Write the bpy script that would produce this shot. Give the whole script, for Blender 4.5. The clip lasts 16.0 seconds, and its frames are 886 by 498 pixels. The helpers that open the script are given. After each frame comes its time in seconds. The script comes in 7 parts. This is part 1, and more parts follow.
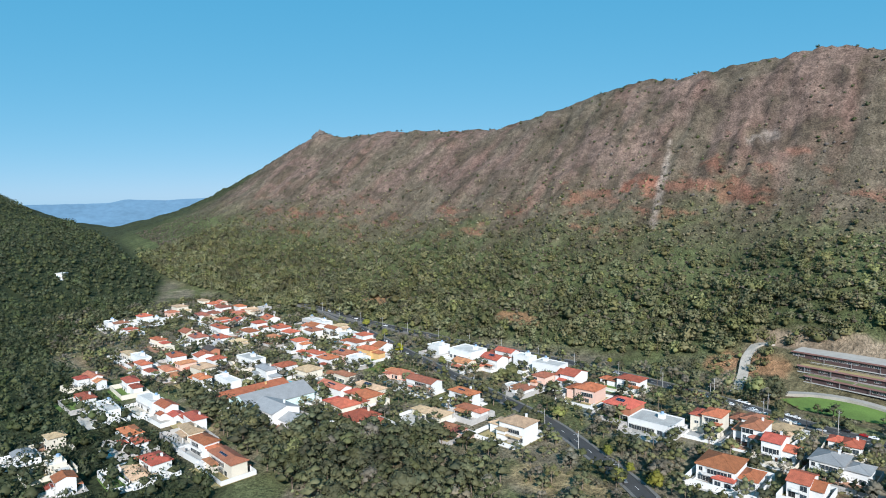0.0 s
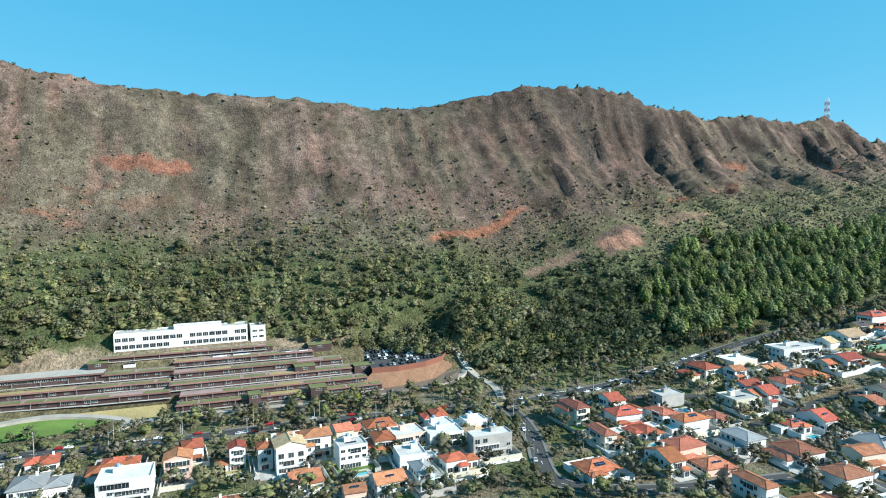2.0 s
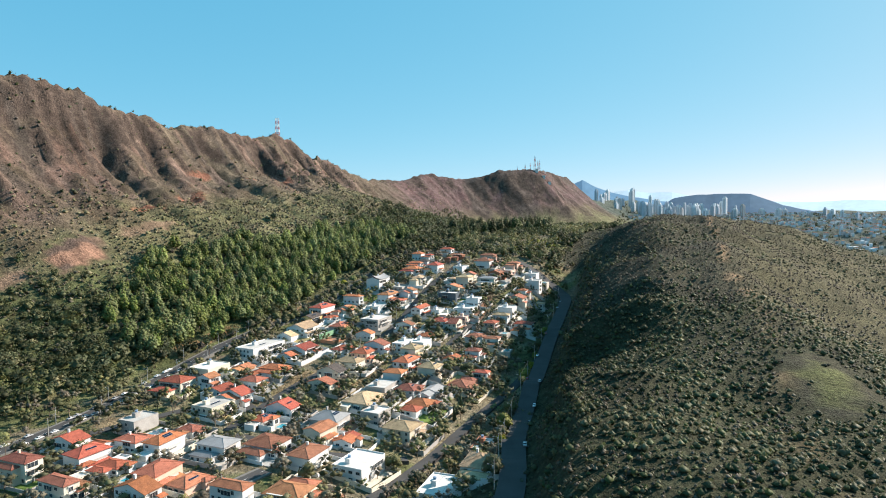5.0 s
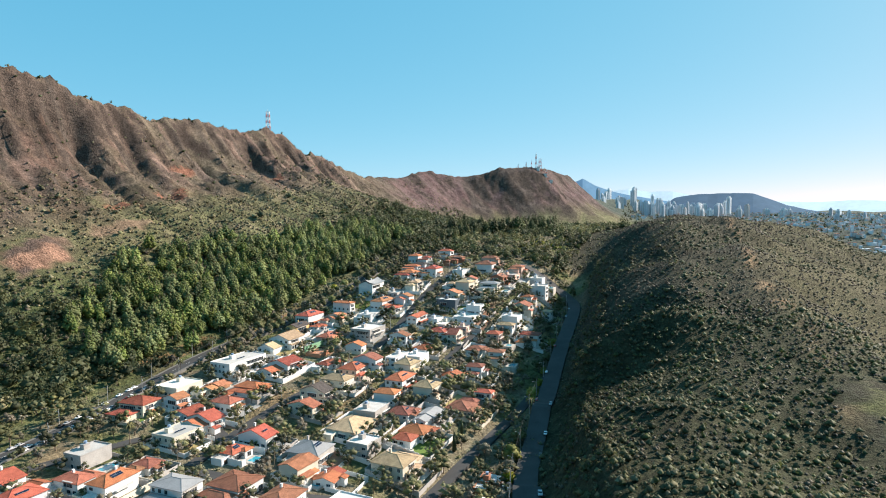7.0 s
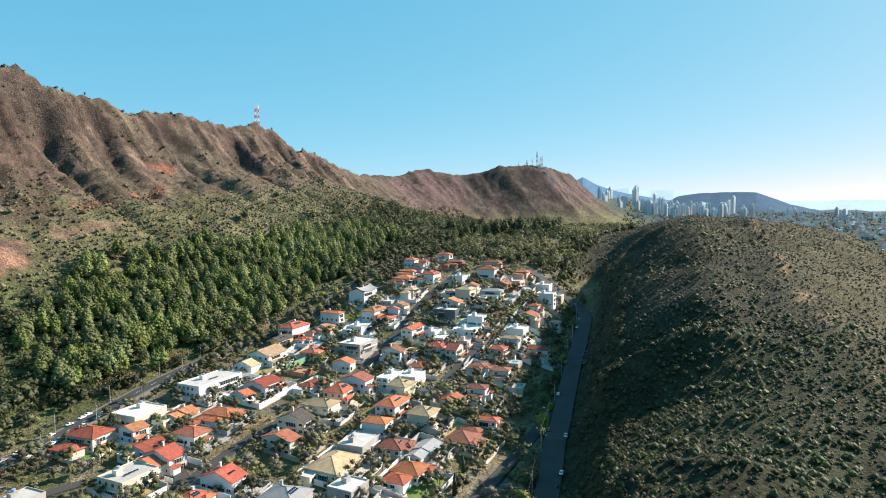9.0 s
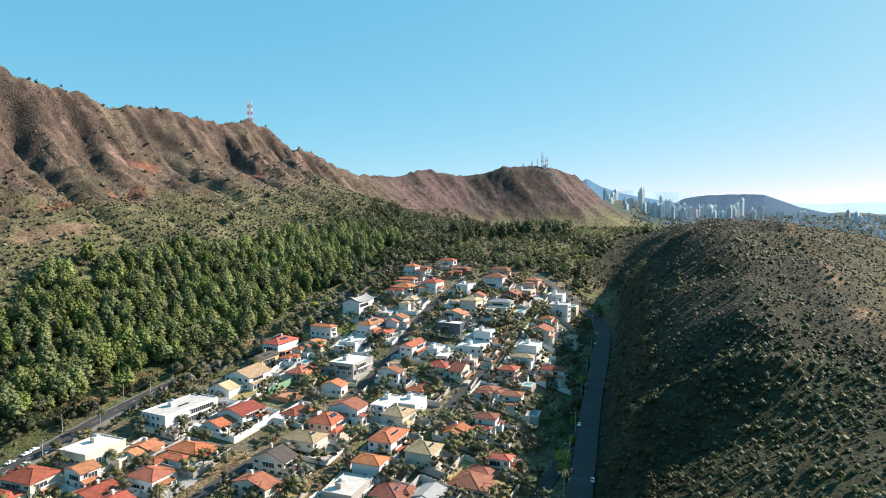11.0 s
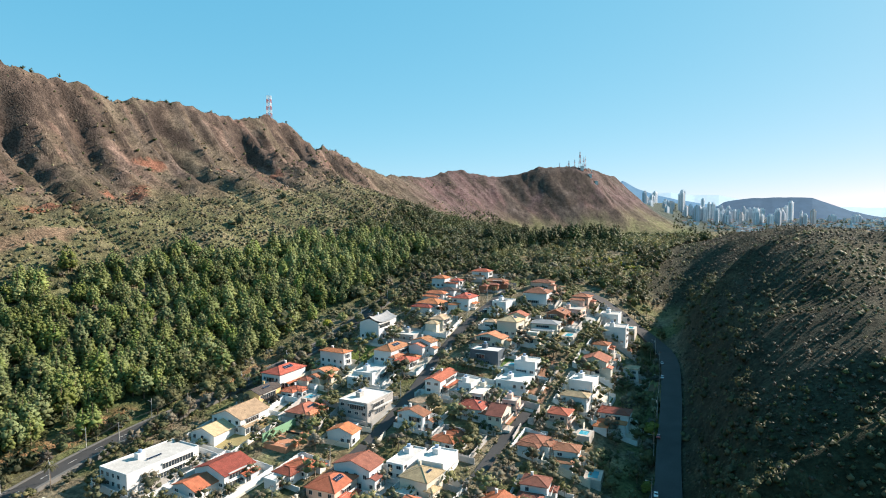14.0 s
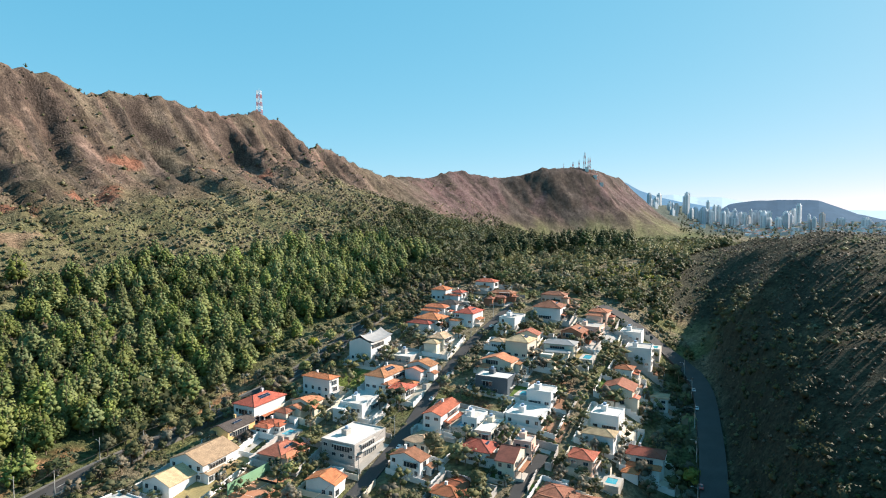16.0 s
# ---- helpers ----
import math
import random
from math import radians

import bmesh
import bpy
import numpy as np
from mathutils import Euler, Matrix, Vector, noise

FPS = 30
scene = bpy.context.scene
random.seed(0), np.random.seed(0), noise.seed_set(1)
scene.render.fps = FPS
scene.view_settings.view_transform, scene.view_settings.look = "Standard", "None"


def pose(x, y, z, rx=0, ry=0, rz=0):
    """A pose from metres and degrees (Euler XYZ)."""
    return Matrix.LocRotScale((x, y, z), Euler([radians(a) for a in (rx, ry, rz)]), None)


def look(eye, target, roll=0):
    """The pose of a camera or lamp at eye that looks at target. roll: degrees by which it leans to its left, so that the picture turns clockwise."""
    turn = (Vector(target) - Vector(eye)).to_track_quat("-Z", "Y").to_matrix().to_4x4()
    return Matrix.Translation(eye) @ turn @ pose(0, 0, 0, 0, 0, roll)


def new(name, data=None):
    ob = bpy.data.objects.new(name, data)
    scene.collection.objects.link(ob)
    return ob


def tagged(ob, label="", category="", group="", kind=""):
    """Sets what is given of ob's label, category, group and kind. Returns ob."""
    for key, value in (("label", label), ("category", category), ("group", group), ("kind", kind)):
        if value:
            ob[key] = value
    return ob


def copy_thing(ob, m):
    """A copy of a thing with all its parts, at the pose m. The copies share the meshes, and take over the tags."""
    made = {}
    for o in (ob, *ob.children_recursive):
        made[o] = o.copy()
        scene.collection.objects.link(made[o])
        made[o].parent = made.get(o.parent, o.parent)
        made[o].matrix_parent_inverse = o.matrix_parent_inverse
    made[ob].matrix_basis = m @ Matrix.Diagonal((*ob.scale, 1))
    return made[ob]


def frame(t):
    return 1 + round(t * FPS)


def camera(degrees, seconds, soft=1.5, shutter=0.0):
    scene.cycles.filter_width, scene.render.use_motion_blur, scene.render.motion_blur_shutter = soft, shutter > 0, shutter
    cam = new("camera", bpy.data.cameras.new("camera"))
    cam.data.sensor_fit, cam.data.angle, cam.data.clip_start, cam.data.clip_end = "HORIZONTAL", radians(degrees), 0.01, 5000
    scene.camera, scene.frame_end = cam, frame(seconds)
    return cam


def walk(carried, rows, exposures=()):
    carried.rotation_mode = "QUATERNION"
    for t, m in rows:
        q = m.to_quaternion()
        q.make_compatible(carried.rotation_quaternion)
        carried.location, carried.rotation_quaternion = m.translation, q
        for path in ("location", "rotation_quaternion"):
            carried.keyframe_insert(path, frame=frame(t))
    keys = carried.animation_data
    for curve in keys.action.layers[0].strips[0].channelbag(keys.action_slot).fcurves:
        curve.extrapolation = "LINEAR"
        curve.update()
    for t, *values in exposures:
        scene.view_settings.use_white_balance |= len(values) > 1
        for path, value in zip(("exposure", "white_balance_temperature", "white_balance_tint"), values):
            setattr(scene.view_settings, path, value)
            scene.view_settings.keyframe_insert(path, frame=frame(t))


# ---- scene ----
cam = camera(70.26, 16.0, 1.0)
# seconds, place in metres, then yaw, pitch and lean in degrees
PATH = [
    (0, 0.00, 0.0, 110.00, 110.86, -4.92, -0.79),
    (0.5, -0.00, -0.0, 110.00, 94.14, -4.86, -1.03),
    (1, -0.00, -0.0, 110.00, 77.91, -4.87, -0.81),
    (1.5, -0.00, 0.0, 110.00, 60.68, -4.48, -0.59),
    (2, -0.00, 0.0, 110.00, 44.29, -4.19, -0.61),
    (2.5, 0.00, -0.0, 110.00, 27.91, -4.02, -0.84),
    (3, 0.00, -0.0, 110.00, 11.82, -3.97, -0.99),
    (3.5, 0.00, -0.0, 110.00, 1.01, -3.96, -1.06),
    (3.7, 0.00, 0.0, 110.02, -1.10, -3.97, -1.02),
    (4.1, 0.00, 1.2, 110.05, -1.15, -3.98, -0.95),
    (4.5, 0.00, 4.7, 110.09, -1.15, -3.99, -0.88),
    (4.9, 0.00, 10.5, 110.13, -1.15, -4.01, -0.81),
    (5.4, 0.00, 21.0, 110.17, -1.15, -4.02, -0.72),
    (6, -0.07, 35.6, 110.22, -1.15, -4.05, -0.61),
    (6.5, 0.16, 47.8, 110.44, -1.26, -4.11, -0.55),
    (7, 0.40, 60.0, 110.67, -1.32, -4.18, -0.52),
    (7.5, 0.63, 72.1, 110.93, -1.36, -4.23, -0.57),
    (8, 0.85, 84.3, 111.20, -1.43, -4.26, -0.55),
    (8.5, 1.08, 96.4, 111.49, -1.45, -4.29, -0.50),
    (9, 1.31, 108.6, 111.79, -1.49, -4.31, -0.46),
    (10, 1.19, 132.7, 111.80, -1.50, -4.24, -0.38),
    (11, 1.07, 156.8, 111.81, -1.35, -4.17, -0.29),
    (11.3, 1.03, 164.1, 111.81, -0.90, -4.15, -0.27),
    (11.5, 1.01, 168.9, 111.82, -0.34, -4.14, -0.25),
    (12, 0.88, 180.7, 111.79, 0.76, -4.12, -0.20),
    (12.5, 0.69, 192.6, 111.83, 1.38, -4.08, -0.15),
    (13, 0.45, 204.4, 111.93, 1.38, -4.05, -0.07),
    (13.5, 0.14, 216.3, 112.09, 1.37, -3.98, -0.04),
    (14, -0.22, 228.1, 112.31, 1.39, -3.98, -0.06),
    (14.5, -0.63, 240.0, 112.59, 1.41, -3.94, 0.01),
    (15, -1.11, 251.9, 112.93, 1.38, -3.90, 0.06),
    (15.5, -1.64, 263.7, 113.33, 1.38, -3.89, 0.10),
    (16, -2.24, 275.6, 113.80, 1.36, -3.87, 0.12),
]
walk(cam, [(t, pose(x, y, z, 0, 0, yaw) @ pose(0, 0, 0, 90 + pitch, 0, 0) @ pose(0, 0, 0, 0, 0, lean)) for t, x, y, z, yaw, pitch, lean in PATH], [(0, 0.62, 5900, 10), (1.5, 0.92, 5850, 1), (2.5, 1.0, 6250, 6), (3.5, 1.05, 6800, 12), (6, 1.07, 7050, 14), (16, 1.12, 7150, 15)])

# ---- sky and sun ----
SUN_AZ, SUN_EL = radians(26), radians(30)
world = bpy.data.worlds.new("sky")
scene.world = world
world.use_nodes = True
nt = world.node_tree
sky = nt.nodes.new("ShaderNodeTexSky")
sky.sky_type, sky.sun_disc = "NISHITA", False
sky.sun_elevation, sky.sun_rotation = SUN_EL, math.pi / 2 - SUN_AZ
sky.altitude, sky.air_density, sky.dust_density, sky.ozone_density = 3000, 0.5, 3.0, 3.0
# thin haze evens out the sky between horizon and zenith, channel by channel
split, join = nt.nodes.new("ShaderNodeSeparateColor"), nt.nodes.new("ShaderNodeCombineColor")
nt.links.new(sky.outputs[0], split.inputs[0])
for k, (power, gain) in enumerate(((0.76, 0.745), (0.30, 1.95), (0.2, 2.68))):
    p, g = nt.nodes.new("ShaderNodeMath"), nt.nodes.new("ShaderNodeMath")
    p.operation, g.operation = "POWER", "MULTIPLY"
    p.inputs[1].default_value, g.inputs[1].default_value = power, gain
    nt.links.new(split.outputs[k], p.inputs[0]), nt.links.new(p.outputs[0], g.inputs[0]), nt.links.new(g.outputs[0], join.inputs[k])
nt.links.new(join.outputs[0], nt.nodes["Background"].inputs[0])
nt.nodes["Background"].inputs[1].default_value = 0.125
sun = new("sun", bpy.data.lights.new("sun", "SUN"))
sun.data.energy, sun.data.angle, sun.data.color = 4.9, radians(0.55), (1.0, 0.94, 0.86)
sun.matrix_basis = look((0, 0, 500), (-math.cos(SUN_EL) * math.cos(SUN_AZ) * 100, -math.cos(SUN_EL) * math.sin(SUN_AZ) * 100, 500 - math.sin(SUN_EL) * 100))

# ---- materials ----
def material(name, colour, rough=0.8, spread=0.25, scale=0.5, fine=4.0, bump=0.0, metal=0.0, tint=0.0, island=False, spec=0.3, hue=0.0):
    """Plain paint, stone, leaf or metal: broad patches and fine grain vary the colour; tint: how much it changes from object to object."""
    m = bpy.data.materials.new(name)
    m.use_nodes = True
    t, b = m.node_tree, m.node_tree.nodes["Principled BSDF"]
    b.inputs["Roughness"].default_value, b.inputs["Metallic"].default_value = rough, metal
    b.inputs["Specular IOR Level"].default_value = spec
    g = t.nodes.new("ShaderNodeNewGeometry")
    noises = []
    for size in (scale, fine):
        n = t.nodes.new("ShaderNodeTexNoise")
        n.inputs["Scale"].default_value, n.inputs["Detail"].default_value = size, 4
        t.links.new(g.outputs["Position"], n.inputs["Vector"])
        noises.append(n)
    add = t.nodes.new("ShaderNodeMath")
    add.operation = "ADD"
    t.links.new(noises[0].outputs[0], add.inputs[0])
    t.links.new(noises[1].outputs[0], add.inputs[1])
    span = t.nodes.new("ShaderNodeMapRange")
    span.inputs[1].default_value, span.inputs[2].default_value = 0.6, 1.4
    span.inputs[3].default_value, span.inputs[4].default_value = 1 - spread, 1 + spread
    t.links.new(add.outputs[0], span.inputs[0])
    value = span.outputs[0]
    if tint or island:
        r = g.outputs["Random Per Island"] if island else t.nodes.new("ShaderNodeObjectInfo").outputs["Random"]
        s2 = t.nodes.new("ShaderNodeMapRange")
        s2.inputs[3].default_value, s2.inputs[4].default_value = 1 - tint, 1 + tint
        t.links.new(r, s2.inputs[0])
        mul = t.nodes.new("ShaderNodeMath")
        mul.operation = "MULTIPLY"
        t.links.new(value, mul.inputs[0]), t.links.new(s2.outputs[0], mul.inputs[1])
        value = mul.outputs[0]
    hs = t.nodes.new("ShaderNodeHueSaturation")
    hs.inputs["Color"].default_value = (*colour, 1)
    t.links.new(value, hs.inputs["Value"])
    if hue:
        s3 = t.nodes.new("ShaderNodeMapRange")
        s3.inputs[3].default_value, s3.inputs[4].default_value = 0.5 - hue, 0.5 + hue
        src = g.outputs["Random Per Island"] if island else t.nodes.new("ShaderNodeObjectInfo").outputs["Random"]
        w = t.nodes.new("ShaderNodeMath")
        w.operation, w.inputs[1].default_value = "MULTIPLY", 7.31
        f = t.nodes.new("ShaderNodeMath")
        f.operation = "FRACT"
        t.links.new(src, w.inputs[0]), t.links.new(w.outputs[0], f.inputs[0]), t.links.new(f.outputs[0], s3.inputs[0])
        t.links.new(s3.outputs[0], hs.inputs["Hue"])
    t.links.new(hs.outputs[0], b.inputs["Base Color"])
    if bump:
        bp = t.nodes.new("ShaderNodeBump")
        bp.inputs["Strength"].default_value, bp.inputs["Distance"].default_value = min(1.0, bump), bump
        t.links.new(noises[1].outputs[0], bp.inputs["Height"])
        t.links.new(bp.outputs[0], b.inputs["Normal"])
    return m


def leaf_material(name, colour, tint=0.3, hue=0.03, thin=0.3, rough=0.65):
    """Foliage: each plant and each spray of leaves has its own tone; thin leaves let some light through."""
    m = bpy.data.materials.new(name)
    m.use_nodes = True
    t, b = m.node_tree, m.node_tree.nodes["Principled BSDF"]
    b.inputs["Roughness"].default_value, b.inputs["Specular IOR Level"].default_value = rough, 0.2

    def maths(kind, a, c):
        n = t.nodes.new("ShaderNodeMath")
        n.operation = kind
        for k, v in enumerate((a, c)):
            if isinstance(v, float):
                n.inputs[k].default_value = v
            elif v is not None:
                t.links.new(v, n.inputs[k])
        return n.outputs[0]

    def spread(src, low, high, a=0.0, c=1.0):
        n = t.nodes.new("ShaderNodeMapRange")
        n.inputs[1].default_value, n.inputs[2].default_value, n.inputs[3].default_value, n.inputs[4].default_value = a, c, low, high
        t.links.new(src, n.inputs[0])
        return n.outputs[0]

    plant = t.nodes.new("ShaderNodeAttribute")
    plant.attribute_name = "plant"
    g = t.nodes.new("ShaderNodeNewGeometry")
    own = maths("FRACT", maths("ADD", plant.outputs["Fac"], t.nodes.new("ShaderNodeObjectInfo").outputs["Random"]), None)
    value = maths("MULTIPLY", spread(own, 1 - tint, 1 + tint), spread(g.outputs["Random Per Island"], 0.78, 1.24))
    n = t.nodes.new("ShaderNodeTexNoise")
    n.inputs["Scale"].default_value, n.inputs["Detail"].default_value = 0.02, 3
    t.links.new(g.outputs["Position"], n.inputs["Vector"])
    value = maths("MULTIPLY", value, spread(n.outputs[0], 0.8, 1.2, 0.35, 0.65))
    hs = t.nodes.new("ShaderNodeHueSaturation")
    hs.inputs["Color"].default_value = (colour[0], colour[1], colour[2] * 1.15, 1)
    t.links.new(value, hs.inputs["Value"])
    t.links.new(spread(maths("FRACT", maths("MULTIPLY", own, 7.31), None), 0.5 - hue, 0.5 + hue * 0.3), hs.inputs["Hue"])
    t.links.new(spread(maths("FRACT", maths("MULTIPLY", own, 13.7), None), 0.82, 1.15), hs.inputs["Saturation"])
    t.links.new(hs.outputs[0], b.inputs["Base Color"])
    through_leaf, mix = t.nodes.new("ShaderNodeBsdfTranslucent"), t.nodes.new("ShaderNodeMixShader")
    mix.inputs[0].default_value = thin
    t.links.new(hs.outputs[0], through_leaf.inputs[0])
    t.links.new(b.outputs[0], mix.inputs[1]), t.links.new(through_leaf.outputs[0], mix.inputs[2])
    t.links.new(mix.outputs[0], t.nodes["Material Output"].inputs[0])
    return m


def tile_material(name, colour, tint=0.18):
    """Clay roof tiles: courses across the fall, a mottled fired colour."""
    m = material(name, colour, 0.75, 0.42, 0.45, 3.0, 0, tint=tint, hue=0.014)
    t, b = m.node_tree, m.node_tree.nodes["Principled BSDF"]
    c = t.nodes.new("ShaderNodeTexCoord")
    w = t.nodes.new("ShaderNodeTexWave")
    w.inputs["Scale"].default_value, w.bands_direction = 1.1, "X"
    w.inputs["Distortion"].default_value = 0.4
    t.links.new(c.outputs["Object"], w.inputs["Vector"])
    bp = t.nodes.new("ShaderNodeBump")
    bp.inputs["Strength"].default_value, bp.inputs["Distance"].default_value = 0.5, 0.12
    t.links.new(w.outputs[1], bp.inputs["Height"])
    t.links.new(bp.outputs[0], b.inputs["Normal"])
    return m


def glass_material():
    m = material("window_glass", (0.03, 0.04, 0.05), 0.08, 0.2, 0.3, 2.0, tint=0.5, spec=0.8)
    return m


def ground_material():
    m = bpy.data.materials.new("ground_cover")
    m.use_nodes = True
    t, b = m.node_tree, m.node_tree.nodes["Principled BSDF"]
    b.inputs["Roughness"].default_value, b.inputs["Specular IOR Level"].default_value = 0.95, 0.1
    a = t.nodes.new("ShaderNodeAttribute")
    a.attribute_name = "cover"
    g = t.nodes.new("ShaderNodeNewGeometry")
    out = None
    for size, low, high in ((0.02, 0.75, 1.3), (0.13, 0.55, 1.4), (0.6, 0.45, 1.6)):
        n = t.nodes.new("ShaderNodeTexNoise")
        n.inputs["Scale"].default_value, n.inputs["Detail"].default_value, n.inputs["Roughness"].default_value = size, 5, 0.65
        t.links.new(g.outputs["Position"], n.inputs["Vector"])
        r = t.nodes.new("ShaderNodeMapRange")
        r.inputs[1].default_value, r.inputs[2].default_value, r.inputs[3].default_value, r.inputs[4].default_value = 0.3, 0.7, low, high
        t.links.new(n.outputs[0], r.inputs[0])
        if out is None:
            out = r.outputs[0]
        else:
            k = t.nodes.new("ShaderNodeMath")
            k.operation = "MULTIPLY"
            t.links.new(out, k.inputs[0]), t.links.new(r.outputs[0], k.inputs[1])
            out = k.outputs[0]
        last = n
    hs = t.nodes.new("ShaderNodeHueSaturation")
    t.links.new(a.outputs["Color"], hs.inputs["Color"]), t.links.new(out, hs.inputs["Value"])
    t.links.new(hs.outputs[0], b.inputs["Base Color"])
    bp = t.nodes.new("ShaderNodeBump")
    bp.inputs["Strength"].default_value, bp.inputs["Distance"].default_value = 1.0, 1.6
    t.links.new(last.outputs[0], bp.inputs["Height"]), t.links.new(bp.outputs[0], b.inputs["Normal"])
    return m


M_GROUND = ground_material()
M_WALL = {"w": material("white_render", (0.61, 0.61, 0.60), 0.8, 0.08, 0.2, 2.0, tint=0.06),
          "c": material("cream_render", (0.58, 0.53, 0.44), 0.8, 0.1, 0.2, 2.0, tint=0.1),
          "p": material("pink_render", (0.62, 0.42, 0.34), 0.8, 0.1, 0.2, 2.0, tint=0.1),
          "y": material("ochre_render", (0.58, 0.38, 0.17), 0.8, 0.12, 0.2, 2.0, tint=0.1),
          "g": material("grey_concrete", (0.38, 0.36, 0.34), 0.85, 0.2, 0.25, 2.0, tint=0.1),
          "k": material("slate_cladding", (0.09, 0.11, 0.13), 0.5, 0.15, 0.25, 2.0),
          "b": material("brick_wall", (0.36, 0.15, 0.09), 0.85, 0.2, 0.3, 5.0, tint=0.1),
          "a": material("pale_aqua_render", (0.55, 0.68, 0.66), 0.8, 0.1, 0.2, 2.0)}
M_ROOF = {"r": tile_material("red_clay_tiles", (0.36, 0.108, 0.056), 0.32),
          "o": tile_material("orange_clay_tiles", (0.38, 0.15, 0.080), 0.3),
          "t": tile_material("tan_clay_tiles", (0.44, 0.31, 0.19), 0.25),
          "b": tile_material("brown_clay_tiles", (0.25, 0.10, 0.06)),
          "d": tile_material("dark_tiles", (0.07, 0.055, 0.05)),
          "g": material("grey_roof_sheet", (0.26, 0.26, 0.26), 0.6, 0.2, 0.3, 2.0, tint=0.15),
          "f": material("roof_membrane", (0.50, 0.48, 0.45), 0.8, 0.25, 0.25, 2.0, tint=0.25)}
M_GLASS = glass_material()
M_FRAME = material("window_frame_paint", (0.55, 0.53, 0.5), 0.6, 0.1, 1.0, 5.0, tint=0.3)
M_WOOD = material("dark_timber", (0.12, 0.06, 0.035), 0.6, 0.25, 1.0, 6.0, tint=0.25)
M_SOLAR = material("solar_cells", (0.012, 0.018, 0.04), 0.25, 0.2, 0.8, 4.0, spec=0.6)
M_METAL = material("galvanised_metal", (0.5, 0.5, 0.5), 0.45, 0.15, 1.0, 5.0, metal=0.7)
M_CONCRETE = material("concrete", (0.36, 0.35, 0.33), 0.9, 0.2, 0.3, 2.5, tint=0.12)
M_PAVING = material("stone_paving", (0.42, 0.39, 0.35), 0.9, 0.2, 0.3, 2.5, tint=0.15)
M_WATER = material("pool_water", (0.03, 0.32, 0.42), 0.05, 0.1, 0.5, 3.0, spec=0.8)
M_POOL = material("pool_tiles", (0.2, 0.55, 0.66), 0.4, 0.1, 0.5, 3.0)
M_ASPHALT = material("asphalt", (0.054, 0.053, 0.053), 0.9, 0.3, 0.12, 2.0)
M_DRIVE = material("pale_concrete_drive", (0.33, 0.30, 0.26), 0.9, 0.25, 0.15, 1.5)
M_LINE = material("road_paint", (0.7, 0.7, 0.66), 0.8, 0.2, 0.5, 3.0)
M_KERB = material("kerb_stone", (0.15, 0.145, 0.135), 0.9, 0.2, 0.3, 3.0)
M_LAWN = material("mown_grass", (0.105, 0.165, 0.036), 0.95, 0.3, 0.12, 1.5, 0.05)
M_DRYGRASS = material("dry_grass", (0.30, 0.24, 0.11), 0.95, 0.3, 0.1, 1.0, 0.1)
M_EARTH = material("red_earth", (0.21, 0.118, 0.072), 0.95, 0.3, 0.1, 0.8, 0.1)
M_BARK = material("bark", (0.16, 0.12, 0.09), 0.95, 0.3, 1.0, 6.0, tint=0.3)
M_LEAF = {"mid": leaf_material("leaves", (0.158, 0.160, 0.062), 0.38, 0.035),
          "dark": leaf_material("dark_leaves", (0.066, 0.082, 0.030), 0.32, 0.03),
          "pine": leaf_material("pine_needles", (0.160, 0.200, 0.060), 0.30, 0.022),
          "grey": leaf_material("dusty_leaves", (0.165, 0.150, 0.092), 0.3, 0.03),
          "lime": leaf_material("lime_leaves", (0.20, 0.21, 0.03), 0.25, 0.02),
          "scrub": leaf_material("scrub_leaves", (0.100, 0.088, 0.052), 0.4, 0.04, 0.2),
          "garden": leaf_material("garden_leaves", (0.150, 0.155, 0.062), 0.35, 0.03),
          "shade": leaf_material("shade_tree_leaves", (0.088, 0.094, 0.040), 0.3, 0.03),
          "olive": leaf_material("olive_scrub_leaves", (0.178, 0.165, 0.078), 0.38, 0.04, 0.25),
          # deep green trees, and woodland whose slope shade is put into the leaf colour
          "deep": leaf_material("deep_green_and_shaded_leaves", (0.066, 0.080, 0.032), 0.3, 0.03),
          "tuft": leaf_material("pale_bush_leaves", (0.126, 0.128, 0.060), 0.35, 0.03, 0.3)}
M_ROCK = material("grey_brown_rock", (0.105, 0.090, 0.080), 0.95, 0.35, 0.1, 0.8, 0.3, tint=0.25, island=True)
M_STEEL = material("terrace_steel", (0.070, 0.044, 0.042), 0.6, 0.25, 0.15, 1.5, tint=0.2)
M_FASCIA = material("dull_red_steel_edge", (0.23, 0.125, 0.110), 0.6, 0.25, 0.15, 1.5, tint=0.2)
M_TERRACE = material("terrace_planting", (0.140, 0.150, 0.062), 0.95, 0.35, 0.15, 1.2)
M_ROOFPATH = material("pinkish_roof_paving", (0.30, 0.215, 0.19), 0.9, 0.25, 0.2, 1.5)
M_DRYBED = material("dry_planted_bank", (0.135, 0.105, 0.080), 0.95, 0.35, 0.15, 1.2, 0.1)
M_REDWALL = material("red_painted_wall", (0.20, 0.078, 0.052), 0.8, 0.15, 0.2, 2.0)
M_TYRE = material("tyre_rubber", (0.02, 0.02, 0.02), 0.9, 0.1)
M_CAR = [material("car_paint_" + n, c, 0.25, 0.03, 0.5, 2.0, tint=0.1, spec=0.6) for n, c in
         (("white", (0.75, 0.75, 0.75)), ("silver", (0.42, 0.43, 0.45)), ("black", (0.015, 0.015, 0.017)), ("red", (0.35, 0.02, 0.02)), ("grey", (0.12, 0.125, 0.13)))]
M_MASTRED = material("mast_red", (0.5, 0.08, 0.05), 0.6, 0.1)
M_MASTWHITE = material("mast_white", (0.75, 0.75, 0.75), 0.6, 0.1)
